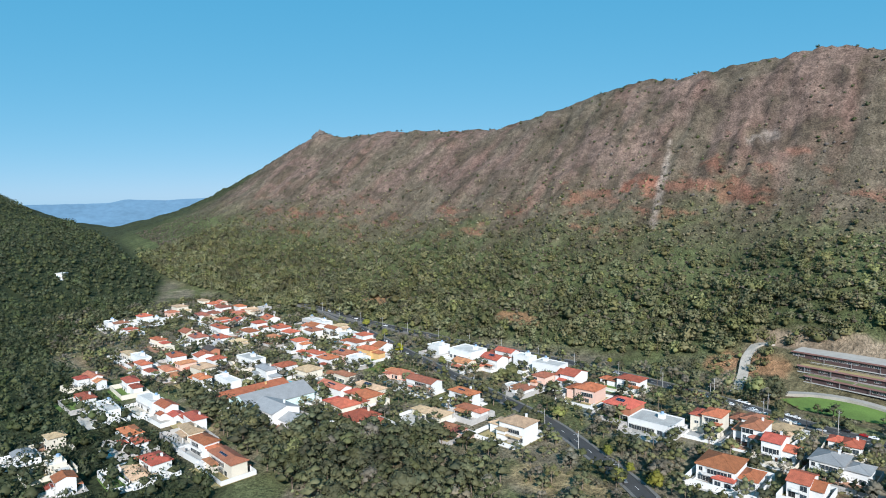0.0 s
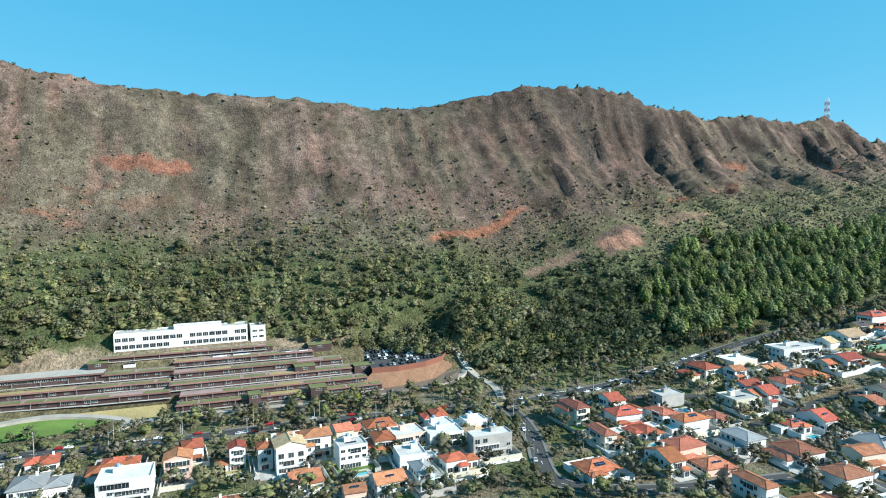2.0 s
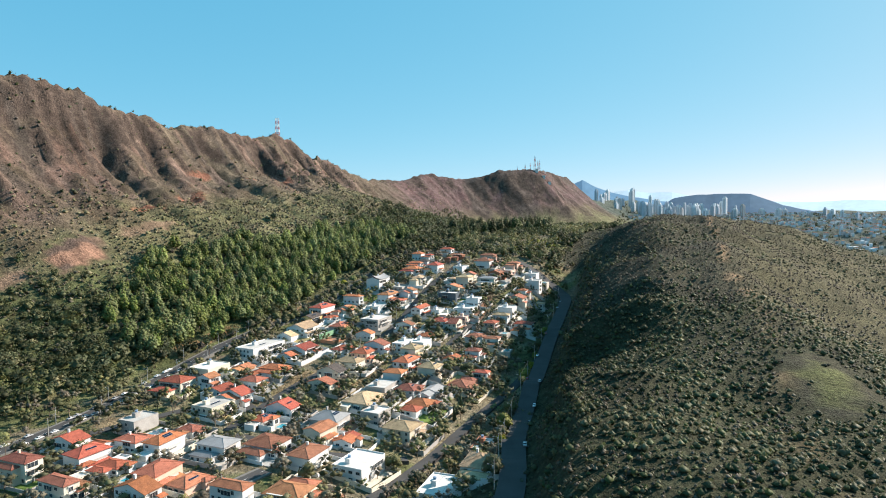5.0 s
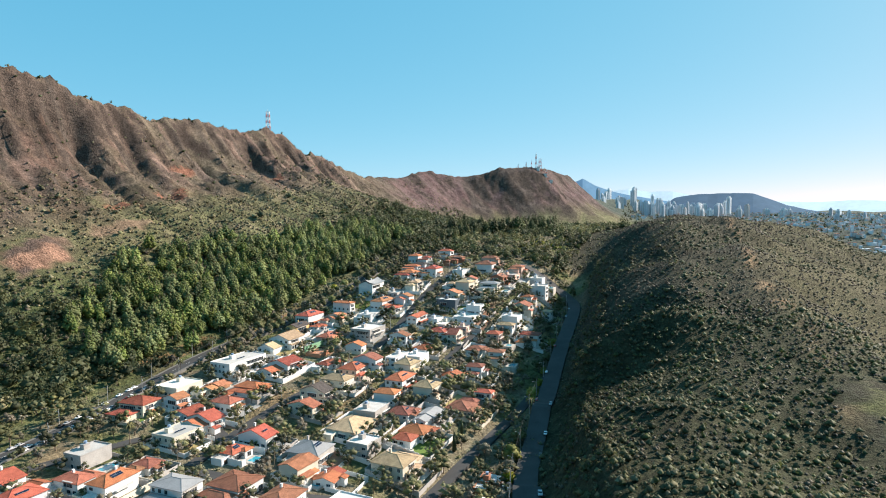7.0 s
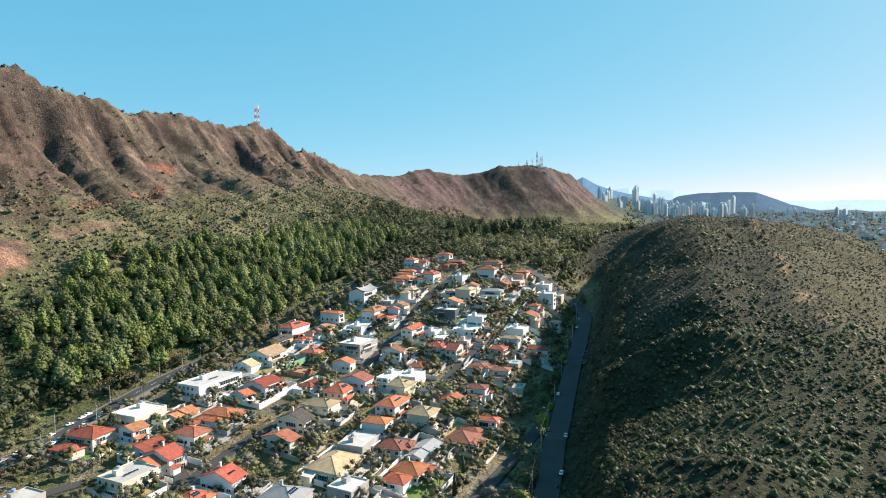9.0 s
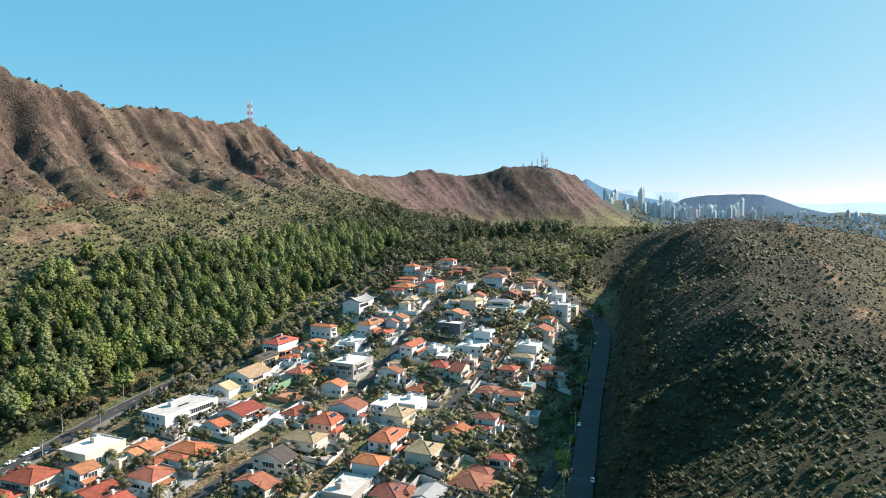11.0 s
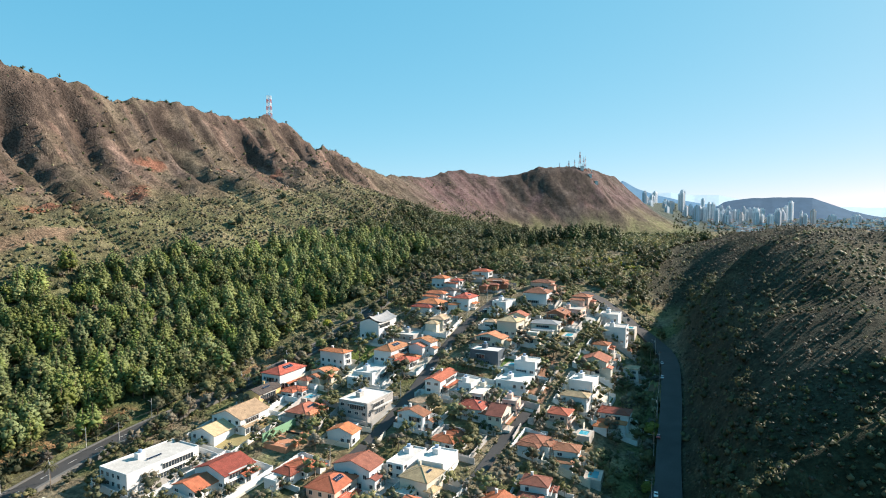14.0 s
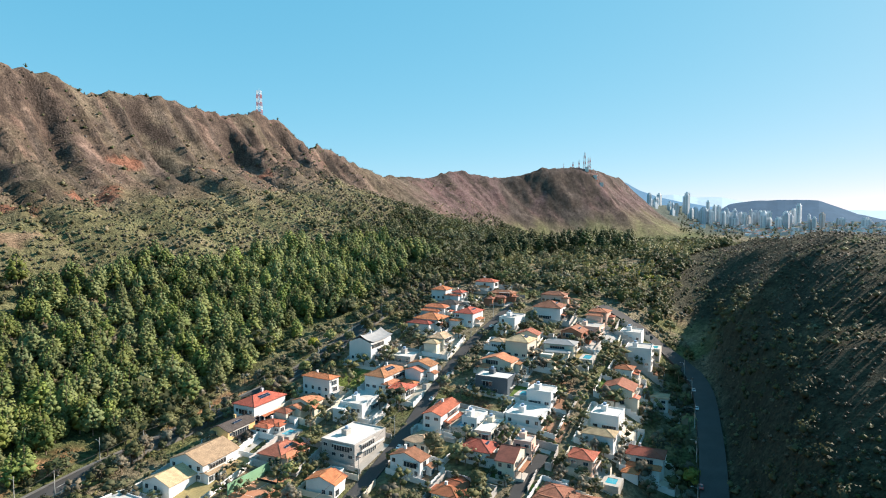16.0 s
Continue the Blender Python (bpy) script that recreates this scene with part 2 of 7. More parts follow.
# distance haze is put into these wall colours as a bluish, muted cast
M_HAZED_TOWER = [material("tower_block_" + n, c, 0.8, 0.1, 0.02, 0.2, tint=0.15) for n, c in
           (("white", (0.58, 0.61, 0.64)), ("grey", (0.44, 0.48, 0.54)), ("sand", (0.46, 0.43, 0.42)))]

# ---- the lie of the land: s runs along the ridge, d towards it ----
US, UD = np.array((0.415, 0.9098)), np.array((-0.9098, 0.415))


def xy(s, d):
    return s * US[0] + d * UD[0], s * US[1] + d * UD[1]


def hash2(i, j, seed):
    v = np.sin(i * 127.1 + j * 311.7 + seed * 74.7) * 43758.5453
    return v - np.floor(v)


def vnoise(x, y, seed=0):
    x, y = np.asarray(x, float), np.asarray(y, float)
    i, j = np.floor(x), np.floor(y)
    u, v = x - i, y - j
    u, v = u * u * (3 - 2 * u), v * v * (3 - 2 * v)
    a, b, c, e = hash2(i, j, seed), hash2(i + 1, j, seed), hash2(i, j + 1, seed), hash2(i + 1, j + 1, seed)
    return (a * (1 - u) + b * u) * (1 - v) + (c * (1 - u) + e * u) * v


def fbm(x, y, octaves=4, seed=0):
    total, size, span = 0.0, 0.5, 0.0
    for k in range(octaves):
        total, span = total + size * (vnoise(x * 2.03**k, y * 2.03**k, seed + k) - 0.5), span + size
        size *= 0.5
    return total / span * 2


def ramp(x, a, b):
    k = np.clip((np.asarray(x, float) - a) / (b - a), 0, 1)
    return k * k * (3 - 2 * k)


# the crest: along, across, height
CREST = [(-1950, 744, -30), (-1700, 744, 45), (-1545, 744, 125), (-1340, 744, 175), (-1191, 744, 215), (-1114, 744, 242), (-1026, 744, 227), (-872, 744, 225),
         (-730, 744, 214), (-634, 744, 209), (-548, 744, 223), (-465, 744, 235), (-400, 744, 250), (-349, 744, 246),
         (-188, 744, 255), (-107, 744, 239), (-5, 744, 230), (119, 726, 229), (175, 714, 220), (237, 703, 219),
         (310, 691, 233), (362, 678, 246), (439, 666, 252), (509, 659, 243), (536, 655, 230)]
CREST_FAR = [(600, 653, 226), (622, 653, 215), (700, 653, 222), (792, 653, 216), (845, 653, 228), (880, 653, 222),
             (925, 653, 197), (960, 668, 192), (1000, 680, 203), (1030, 672, 191), (1141, 660, 161), (1311, 700, 170), (1370, 695, 168),
             (1420, 690, 183), (1475, 680, 188), (1560, 620, 177), (1600, 580, 184), (1640, 540, 203), (1690, 500, 206), (1730, 466, 203), (1863, 470, 204),
             (1960, 430, 190), (2200, 420, 120)]
CREST_S, CREST_D, CREST_Z = np.array(CREST + CREST_FAR, float).T
# the dark clefts of the cliff: along, width, depth
GULLIES = ((327, 6, 1.7), (368, 7, 1.9), (437, 6, 0.9), (516, 10, 2.2), (572, 7, 1.3), (668, 11, 1.9), (775, 14, 3.0), (868, 9, 1.5), (1000, 12, 2.0))
CAR_PARK_Z = 0.6
VALLEY_S = (-2500, -700, 0, 300, 400, 450, 500, 550, 600, 650, 750, 850, 950, 1100, 1300, 1600, 2000, 2600)
VALLEY_Z = (-60, -15, -12, -11, -2, 4, 13, 25, 37, 47, 63, 72, 72, 58, 40, 32, 40, 56)


def valley(s, d):
    z = np.interp(s, VALLEY_S, VALLEY_Z)
    z = z + 0.06 * np.clip(d - 240, -140, 110) * ramp(s, 150, 320) * (1 - ramp(s, 700, 900))
    return z


def terrain(x, y, rough=True):
    x, y = np.asarray(x, float), np.asarray(y, float)
    s, d = x * US[0] + y * US[1], x * UD[0] + y * UD[1]
    base = valley(s, d)
    # the sunken road beside the hill
    mid = np.interp(s, (300, 420, 600, 720), (126, 128, 141, 150))
    dip = np.interp(s, (100, 280, 407, 520, 623, 716, 800, 860), (0, 7, 9, 14, 27, 17, 6, 0))
    base = base - dip * np.exp(-(((d - mid) / 34.0) ** 2)) * (d > mid) - dip * (d <= mid) * np.exp(-(((d - mid) / 34.0) ** 2))
    # the scrub hill
    w = np.clip(mid + 2 - d, 0, None)
    shape = np.interp(w * np.interp(s, (330, 420, 560), (0.82, 0.86, 1.04)), (0, 14, 40, 60, 100, 128, 150, 170, 210, 300, 420, 600), (0, 4.5, 14, 22, 38, 45, 43, 33, 12, -26, -52, -75))
    size = np.interp(s, (-200, 60, 200, 330, 420, 520, 620, 700, 790, 900, 1050, 1300), (0, 0.25, 0.7, 0.98, 1.0, 0.95, 1.02, 0.97, 0.55, 0.15, 0, 0))
    hill = np.where(shape > 0, shape * size, shape * ramp(s, 100, 500) * (1 - ramp(s, 1200, 1900)))
    if rough:
        lumps = fbm(s / 70.0, d / 70.0, 4, 11) * np.interp(s, (450, 650), (7.0, 12.0)) * ramp(w, 25, 90) * ramp(s, -100, 200)
        spurs = 1 - np.abs(2 * vnoise((s - 0.25 * w) / 62.0 + 0.5 * fbm(s / 60.0, d / 60.0, 2, 52), w / 300.0, 51) - 1)
        hill = hill + lumps + (spurs - 0.5) * 24 * ramp(w, 8, 50) * (1 - ramp(w, 85, 125)) * ramp(s, 120, 300) * (1 - ramp(s, 900, 1050))
    verge = np.interp(s, (229, 282, 333, 399, 487, 553, 620, 680), (73, 88, 102, 112, 123, 129, 138, 150)) - 7.5 - d
    hill = hill + np.interp(s, (300, 480), (19, 13)) * ramp(verge, 0, 20) * (1 - ramp(verge, 45, 125)) * ramp(s, 120, 220) * (1 - ramp(s, 650, 740))
    ground = base + hill
    # the wooded slopes that close the valley, and the city's plain
    ground = ground + 62 * ramp(-s, 640, 1350) * ramp(d, -700, 100)
    ground = ground + 175 * np.exp(-(((x + 1000) / 620) ** 2 + ((y + 2150) / 520) ** 2))
    ground = ground + 55 * fbm(x / 330.0, y / 330.0, 3, 14) * ramp(-s, 1150, 1700)
    ground = ground + np.clip(d - 300, -1500, 0) * 0.012 * ramp(s, 1500, 2300)
    # the mountain
    cd, cz = np.interp(s, CREST_S, CREST_D), np.interp(s, CREST_S, CREST_Z)
    foot = np.interp(s, (-1600, -900, -400, -200, 0, 150, 340, 560, 700, 900, 1200, 1500, 1800, 2200), (420, 330, 375, 420, 430, 400, 352, 352, 330, 360, 440, 460, 230, 200))
    q = (d - foot) / (cd - foot)
    steep = np.interp(q, (0, 0.24, 0.46, 0.67, 0.83, 0.92, 1), (0, 0.13, 0.32, 0.45, 0.58, 0.77, 1))
    even = np.interp(q, (0, 0.2, 0.4, 0.6, 0.8, 0.93, 1), (0, 0.1, 0.25, 0.46, 0.73, 0.93, 1))
    k = ramp(s, 200, 520) * (1 - ramp(s, 1000, 1250))
    if rough:
        # spurs and gullies run straight down the face
        warp = 0.8 * fbm(s / 75, d / 75, 3, 5)
        spur = (1 - np.abs(2 * vnoise(s / 40.0 + warp, d / 500.0, 21) - 1)) - 0.5
        crag = np.zeros_like(q)
        for gs, wide_of, deep_of in GULLIES:
            along_of = s + 0.10 * (cd - d) + 5 * warp - gs
            crag = crag - deep_of * np.exp(-1.15 * np.abs(along_of) / wide_of) + 0.2 * deep_of * np.exp(-(((along_of - 2.2 * wide_of) / (1.6 * wide_of)) ** 2))
        spur = spur * (0.8 - 0.5 * ramp(s, 280, 480)) + crag * ramp(s, 280, 480) * (1 - 0.6 * ramp(s, 1050, 1300)) + (1 - ramp(s, 1050, 1300)) * 0.75 * (0.5 - np.abs(2 * vnoise(s / 17.0 + warp, d / 160.0, 23) - 1)) + (1 - 0.7 * ramp(s, 1050, 1300)) * 0.75 * fbm(s / 8.0, d / 45.0, 3, 31)
        depth = np.interp(s, (-1200, -600, 100, 330, 450, 900, 1000, 1200, 1500, 1900), (12, 5, 4, 7, 12, 18, 18, 9, 14, 16))
        qq = q + spur * depth / (cd - foot) * np.interp(q, (0.15, 0.42, 0.7, 0.92, 1.0), (0, 0.45, 1.0, 0.75, 0.05))
        steep = np.interp(qq, (0, 0.24, 0.46, 0.67, 0.83, 0.92, 1), (0, 0.13, 0.32, 0.45, 0.58, 0.77, 1))
        even = np.interp(qq, (0, 0.2, 0.4, 0.6, 0.8, 0.93, 1), (0, 0.1, 0.25, 0.46, 0.73, 0.93, 1))
    rise = steep * k + even * (1 - k)
    face = ground + (cz - ground) * rise
    back = cz - 0.55 * np.clip(d - cd, 0, None)
    back = np.maximum(back, -60)
    z = np.where(q <= 0, ground, np.where(q < 1, face, back))
    if rough:
        z = z + fbm(x / 38.0, y / 38.0, 5, 3) * 5.0 * ramp(q, 0.02, 0.35)
        z = z + fbm(s / 9.0, d / 14.0, 3, 8) * 3.6 * ramp(q, 0.35, 0.7)
    if rough:
        z = z + fbm(x / 8.0, y / 8.0, 3, 33) * 4.2 * ramp(q, 0.35, 0.6) * ramp(s, 250, 450) * (1 - ramp(s, 1050, 1250))
    # the hillside shelf of the long building
    z = z + 26 * ramp(d, 385, 475) * ramp(s, -230, -120) * (1 - ramp(s, 190, 260)) * (1 - ramp(d, 500, 640))
    # the cuttings of its terraces, its deck and its car park
    cap = np.interp(d, (380, 394, 401, 410, 420, 430, 440, 447, 452, 475), (-12.5, -11.4, -7.8, -4.0, 0.2, 4.6, 9.2, 13.4, 15.6, 30))
    deck = ramp(s, -165, -150) * (1 - ramp(s, -64, -52)) * ramp(d, 430, 433) * (1 - ramp(d, 447, 455))
    cap = cap * (1 - deck) + np.minimum(cap, 7.4) * deck
    z = z - np.clip(z - cap, 0, None) * ramp(s, -170, -140) * (1 - ramp(s, 100, 110)) * (d > 380) * (1 - ramp(d, 454, 478))
    cap = CAR_PARK_Z - 0.9 + 0.11 * (d - 404)
    z = z - np.clip(z - cap, 0, None) * ramp(s, 100, 110) * (1 - ramp(s, 168, 184)) * ramp(d, 394, 402) * (1 - ramp(d, 446, 466))
    return z


# ---- mesh helpers ----
class Shape:
    """Collects faces with material numbers, then becomes one mesh."""

    def __init__(self):
        self.v, self.f, self.m = [], [], []

    def face(self, points, mat=0):
        n = len(self.v)
        self.v += [tuple(p) for p in points]
        self.f.append(tuple(range(n, n + len(points))))
        self.m.append(mat)
        return self

    def box(self, x0, y0, z0, x1, y1, z1, mat=0):
        n = len(self.v)
        self.v += [(x0, y0, z0), (x1, y0, z0), (x1, y1, z0), (x0, y1, z0), (x0, y0, z1), (x1, y0, z1), (x1, y1, z1), (x0, y1, z1)]
        for q in ((3, 2, 1, 0), (4, 5, 6, 7), (0, 1, 5, 4), (1, 2, 6, 5), (2, 3, 7, 6), (3, 0, 4, 7)):
            self.f.append(tuple(n + k for k in q))
            self.m.append(mat)
        return self

    def tube(self, x, y, z0, z1, r0, r1, sides=8, mat=0, lean=(0, 0)):
        n = len(self.v)
        for z, r, k in ((z0, r0, 0), (z1, r1, 1)):
            self.v += [(x + lean[0] * k + r * math.cos(2 * math.pi * a / sides), y + lean[1] * k + r * math.sin(2 * math.pi * a / sides), z) for a in range(sides)]
        for a in range(sides):
            b = (a + 1) % sides
            self.f.append((n + a, n + b, n + sides + b, n + sides + a))
            self.m.append(mat)
        self.f.append(tuple(n + sides + a for a in range(sides)))
        self.m.append(mat)
        return self

    def rod(self, p, q, r, sides=5, mat=0):
        p, q = Vector(p), Vector(q)
        w = (q - p).normalized()
        u = w.orthogonal().normalized()
        v = w.cross(u)
        n = len(self.v)
        for c in (p, q):
            self.v += [tuple(c + u * (r * math.cos(2 * math.pi * a / sides)) + v * (r * math.sin(2 * math.pi * a / sides))) for a in range(sides)]
        for a in range(sides):
            b = (a + 1) % sides
            self.f.append((n + a, n + b, n + sides + b, n + sides + a))
            self.m.append(mat)
        return self

    def mesh(self, name, *materials):
        me = bpy.data.meshes.new(name)
        me.from_pydata(self.v, [], self.f)
        me.polygons.foreach_set("material_index", np.array(self.m, np.int32))
        for m in materials:
            me.materials.append(m)
        me.update()
        return me


def part(name, data, parent, at=None, label=""):
    ob = new(name, data)
    ob.parent = parent
    if at is not None:
        ob.matrix_basis = at
    if label:
        ob["label"] = label
    return ob


def ground_z(x, y):
    return float(terrain(np.array([x]), np.array([y]))[0])


GRID = -math.degrees(math.atan2(US[0], US[1])) + 90  # the street grid follows the ridge


def steps(*runs):
    out = []
    for a, b, n in runs:
        out += list(np.linspace(a, b, n, endpoint=False))
    return np.array(out + [runs[-1][1]])


def sheet(name, s_lines, d_lines, height, material):
    s, d = np.meshgrid(s_lines, d_lines, indexing="ij")
    x, y = xy(s, d)
    z = height(x, y)
    n, m = s.shape
    k = np.arange(n * m).reshape(n, m)
    quads = np.stack([k[:-1, :-1], k[1:, :-1], k[1:, 1:], k[:-1, 1:]], -1).reshape(-1, 4)[:, ::-1]
    me = bpy.data.meshes.new(name)
    me.vertices.add(n * m), me.loops.add(quads.size), me.polygons.add(len(quads))
    me.vertices.foreach_set("co", np.stack([x, y, z], -1).astype(np.float32).ravel())
    me.loops.foreach_set("vertex_index", quads.ravel().astype(np.int32))
    me.polygons.foreach_set("loop_start", np.arange(0, quads.size, 4, dtype=np.int32))
    me.polygons.foreach_set("use_smooth", np.ones(len(quads), bool))
    me.update(calc_edges=True)
    if material:
        me.materials.append(material)
    return new(name, me)



def patch(s, d, s0, d0, rs, rd, turn=0.0, ragged=0.5):
    """How much a ragged patch of bare ground shows at a place."""
    c, k = math.cos(radians(turn)), math.sin(radians(turn))
    a, b = (c * (s - s0) + k * (d - d0)) / rs, (-k * (s - s0) + c * (d - d0)) / rd
    return 1 - ramp(a * a + b * b + ragged * 2 * fbm(s / 9.0, d / 9.0, 3, 17), 0.6, 1.1)


def heights_q(s, d):
    cd = np.interp(s, CREST_S, CREST_D)
    foot = np.interp(s, (-1600, -900, -400, -200, 0, 150, 340, 560, 700, 900, 1200, 1500, 1800, 2200), (420, 330, 375, 420, 430, 400, 352, 352, 330, 360, 440, 460, 230, 200))
    return (d - foot) / (cd - foot)


def cover(x, y):
    """Base colour of the ground: town plots, woodland floor, mountain grass, bare earth, rock. Distance haze and some
    slope shade are put into it.
    """
    s, d = x * US[0] + y * US[1], x * UD[0] + y * UD[1]
    q = heights_q(s, d)
    e = 3.0
    slope = np.hypot(terrain(x + e, y) - terrain(x - e, y), terrain(x, y + e) - terrain(x, y - e)) / (2 * e)
    n1, n2, n3 = fbm(x / 60, y / 60, 4, 41), fbm(x / 18, y / 18, 4, 42), fbm(s / 14, d / 60, 3, 43)

    def mix(a, b, k):
        return a + (np.array(b) - a) * k[..., None]

    c = np.zeros(x.shape + (3,)) + (0.165, 0.140, 0.095)
    c = mix(c, (0.105, 0.112, 0.050), ramp(n2, -0.1, 0.25))
    c = mix(c, (0.20, 0.15, 0.09), ramp(n1, 0.2, 0.5))
    woods = ramp(q, -0.03, 0.05)
    c = mix(c, (0.072, 0.084, 0.036), woods)
    c = mix(c, (0.130, 0.122, 0.064), 0.85 * ramp(q, 0.08, 0.2) * ramp(s, 330, 480))
    c = mix(c, (0.165, 0.132, 0.086), 0.6 * ramp(n2 + 0.6 * n1, 0.0, 0.5) * ramp(q, 0.12, 0.25) * ramp(s, 330, 480))
    c = mix(c, (0.115, 0.098, 0.054), ramp(-np.abs(s - 15) / 190 + 1, 0, 0.15) * (d > 375) * (1 - ramp(d, 440, 465)))
    grass = np.zeros_like(c) + (0.150, 0.105, 0.084)
    grass = mix(grass, (0.120, 0.098, 0.070), ramp(n1, -0.25, 0.3))
    grass = mix(grass, (0.155, 0.094, 0.074), ramp(n3, 0.0, 0.5) * 0.7)
    grass = mix(grass, (0.072, 0.060, 0.040), ramp(n2 + 0.4 * n3, -0.05, 0.4) * 0.75)
    # partial shade of the face turning away is put into the grass colour
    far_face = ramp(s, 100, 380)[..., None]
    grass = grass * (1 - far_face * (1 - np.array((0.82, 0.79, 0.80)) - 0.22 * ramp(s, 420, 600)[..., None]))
    # far ridge: distance haze put into the grass colour, darker and bluer
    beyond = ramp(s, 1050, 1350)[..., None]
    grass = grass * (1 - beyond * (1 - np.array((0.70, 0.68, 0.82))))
    line = np.interp(s, (-1300, -800, -300, 0, 300, 500, 700, 1000, 1300), (0.44, 0.50, 0.54, 0.46, 0.44, 0.60, 0.66, 0.62, 0.45))
    bare = ramp(q + 0.16 * n1 + 0.14 * n2, line - 0.2, line + 0.14)
    k = bare[..., None]
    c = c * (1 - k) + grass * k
    # rock where it is too steep for grass
    c = mix(c, (0.070, 0.052, 0.043), ramp(slope + 0.5 * n2, 1.25, 1.9) * bare)
    c = mix(c, (0.070, 0.058, 0.050), 0.65 * ramp(fbm(s / 6.5, d / 45, 4, 45), 0.02, 0.4) * ramp(q, 0.55, 0.75) * ramp(s, 220, 340) * (1 - ramp(s, 1000, 1150)))
    c = mix(c, (0.082, 0.066, 0.052), 0.3 * ramp(fbm(s / 9, d / 50, 4, 46), 0.08, 0.45) * ramp(q, 0.5, 0.7) * (1 - ramp(s, 220, 340)))
    red = (0.21, 0.086, 0.056)
    belt = np.interp(s, (-900, -500, -300, -150, 100), (0.52, 0.54, 0.6, 0.62, 0.62))
    c = mix(c, red, 0.5 * ramp(fbm(s / 26, d / 9, 4, 51) - 3.0 * np.abs(q - belt), 0.05, 0.3) * (1 - ramp(s, -150, 50)) * ramp(s, -1150, -900))
    for spot in ((560, 552, 22, 6), (489, 540, 22, 5), (623, 600, 20, 6), (772, 588, 22, 8), (-45, 663, 40, 9), (571, 560, 12, 6), (700, 588, 14, 5), (-316, 615, 14, 8), (-340, 614, 8, 9)):
        c = mix(c, red, 0.75 * patch(s, d, *spot))
    c = mix(c, (0.25, 0.10, 0.058), 0.8 * patch(s, d, 248, 546, 66, 6, 16))
    quarry = patch(s, d, 372, 494, 30, 13, 14)
    c = mix(c, (0.24, 0.135, 0.095), 0.95 * quarry)
    c = mix(c, (0.085, 0.062, 0.052), 0.9 * quarry * ramp(fbm(s / 16, d / 4, 3, 77), -0.05, 0.2))
    for spot in ((-95, 447, 62, 10), (20, 447, 80, 7), (-150, 415, 10, 30)):
        c = mix(c, (0.25, 0.19, 0.135), 0.85 * patch(s, d, *spot, 0, 0.3))
    c = mix(c, (0.18, 0.115, 0.085), 0.8 * patch(s, d, 300, 492, 36, 7, 4))
    c = mix(c, (0.20, 0.13, 0.09), 0.8 * patch(s, d, 455, 505, 36, 9, 0))
    c = mix(c, (0.27, 0.22, 0.18), 0.8 * patch(s, d, -300, 605, 52, 4, 106, 0.3))
    c = mix(c, (0.24, 0.20, 0.17), 0.6 * patch(s, d, -216, 661, 20, 6, 20, 0.9))
    for spot in ((-343, 428, 26, 10), (-516, 412, 18, 12), (-150, 424, 30, 10), (380, 366, 40, 6), (470, 350, 45, 6)):
        c = mix(c, (0.25, 0.14, 0.075), 0.85 * patch(s, d, *spot))
    for s0, d0, rs, rd, tone_of in ((-342, 278, 24, 11, "g"), (-550, 318, 26, 9, "g"), (-481, 212, 30, 9, "g"), (-67, 262, 24, 12, "t"), (551, 152, 12, 9, "t"), (551, 203, 11, 12, "r"), (521, 231, 9, 8, "r"), (524, 304, 14, 9, "g"),
                                    (434, 283, 11, 8, "r"), (488, 238, 8, 9, "t"), (0, 256, 12, 9, "t"), (-150, 215, 26, 14, "t"), (236, 85, 16, 7, "g"), (-180, 300, 14, 9, "p"), (470, 220, 12, 8, "t"), (600, 240, 10, 14, "t")):
        tones = {"g": (0.12, 0.17, 0.04), "t": (0.27, 0.21, 0.11), "r": (0.26, 0.12, 0.07), "p": (0.2, 0.2, 0.19)}
        c = mix(c, tones[tone_of], 0.9 * patch(s, d, s0, d0, rs, rd, 0, 0.25))
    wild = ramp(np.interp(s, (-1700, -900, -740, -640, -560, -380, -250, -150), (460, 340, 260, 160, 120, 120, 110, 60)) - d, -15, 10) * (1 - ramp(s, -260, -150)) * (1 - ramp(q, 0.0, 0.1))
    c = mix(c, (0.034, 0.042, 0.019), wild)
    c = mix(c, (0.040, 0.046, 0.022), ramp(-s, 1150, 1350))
    c = mix(c, (0.19, 0.125, 0.075), 0.4 * patch(s, d, 815, 165, 40, 18))
    # the scrub hill
    mid = np.interp(s, (300, 420, 600, 720), (126, 128, 141, 150))
    w = mid - d
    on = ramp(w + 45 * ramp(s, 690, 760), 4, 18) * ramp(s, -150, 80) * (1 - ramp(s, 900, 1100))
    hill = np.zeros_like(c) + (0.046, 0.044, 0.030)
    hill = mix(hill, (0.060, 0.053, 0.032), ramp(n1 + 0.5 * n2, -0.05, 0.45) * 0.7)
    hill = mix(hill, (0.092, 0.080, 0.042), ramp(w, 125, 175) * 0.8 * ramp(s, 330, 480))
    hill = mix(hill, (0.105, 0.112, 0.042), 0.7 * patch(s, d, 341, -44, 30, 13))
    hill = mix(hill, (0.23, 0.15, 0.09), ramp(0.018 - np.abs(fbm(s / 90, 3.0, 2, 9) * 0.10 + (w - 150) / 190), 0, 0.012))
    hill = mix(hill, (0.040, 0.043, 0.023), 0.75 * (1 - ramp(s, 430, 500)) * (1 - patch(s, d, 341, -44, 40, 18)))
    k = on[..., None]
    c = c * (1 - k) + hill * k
    # far plain: bluish haze mixed into its green
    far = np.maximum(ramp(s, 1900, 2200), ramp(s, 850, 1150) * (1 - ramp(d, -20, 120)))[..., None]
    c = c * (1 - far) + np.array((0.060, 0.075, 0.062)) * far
    return c


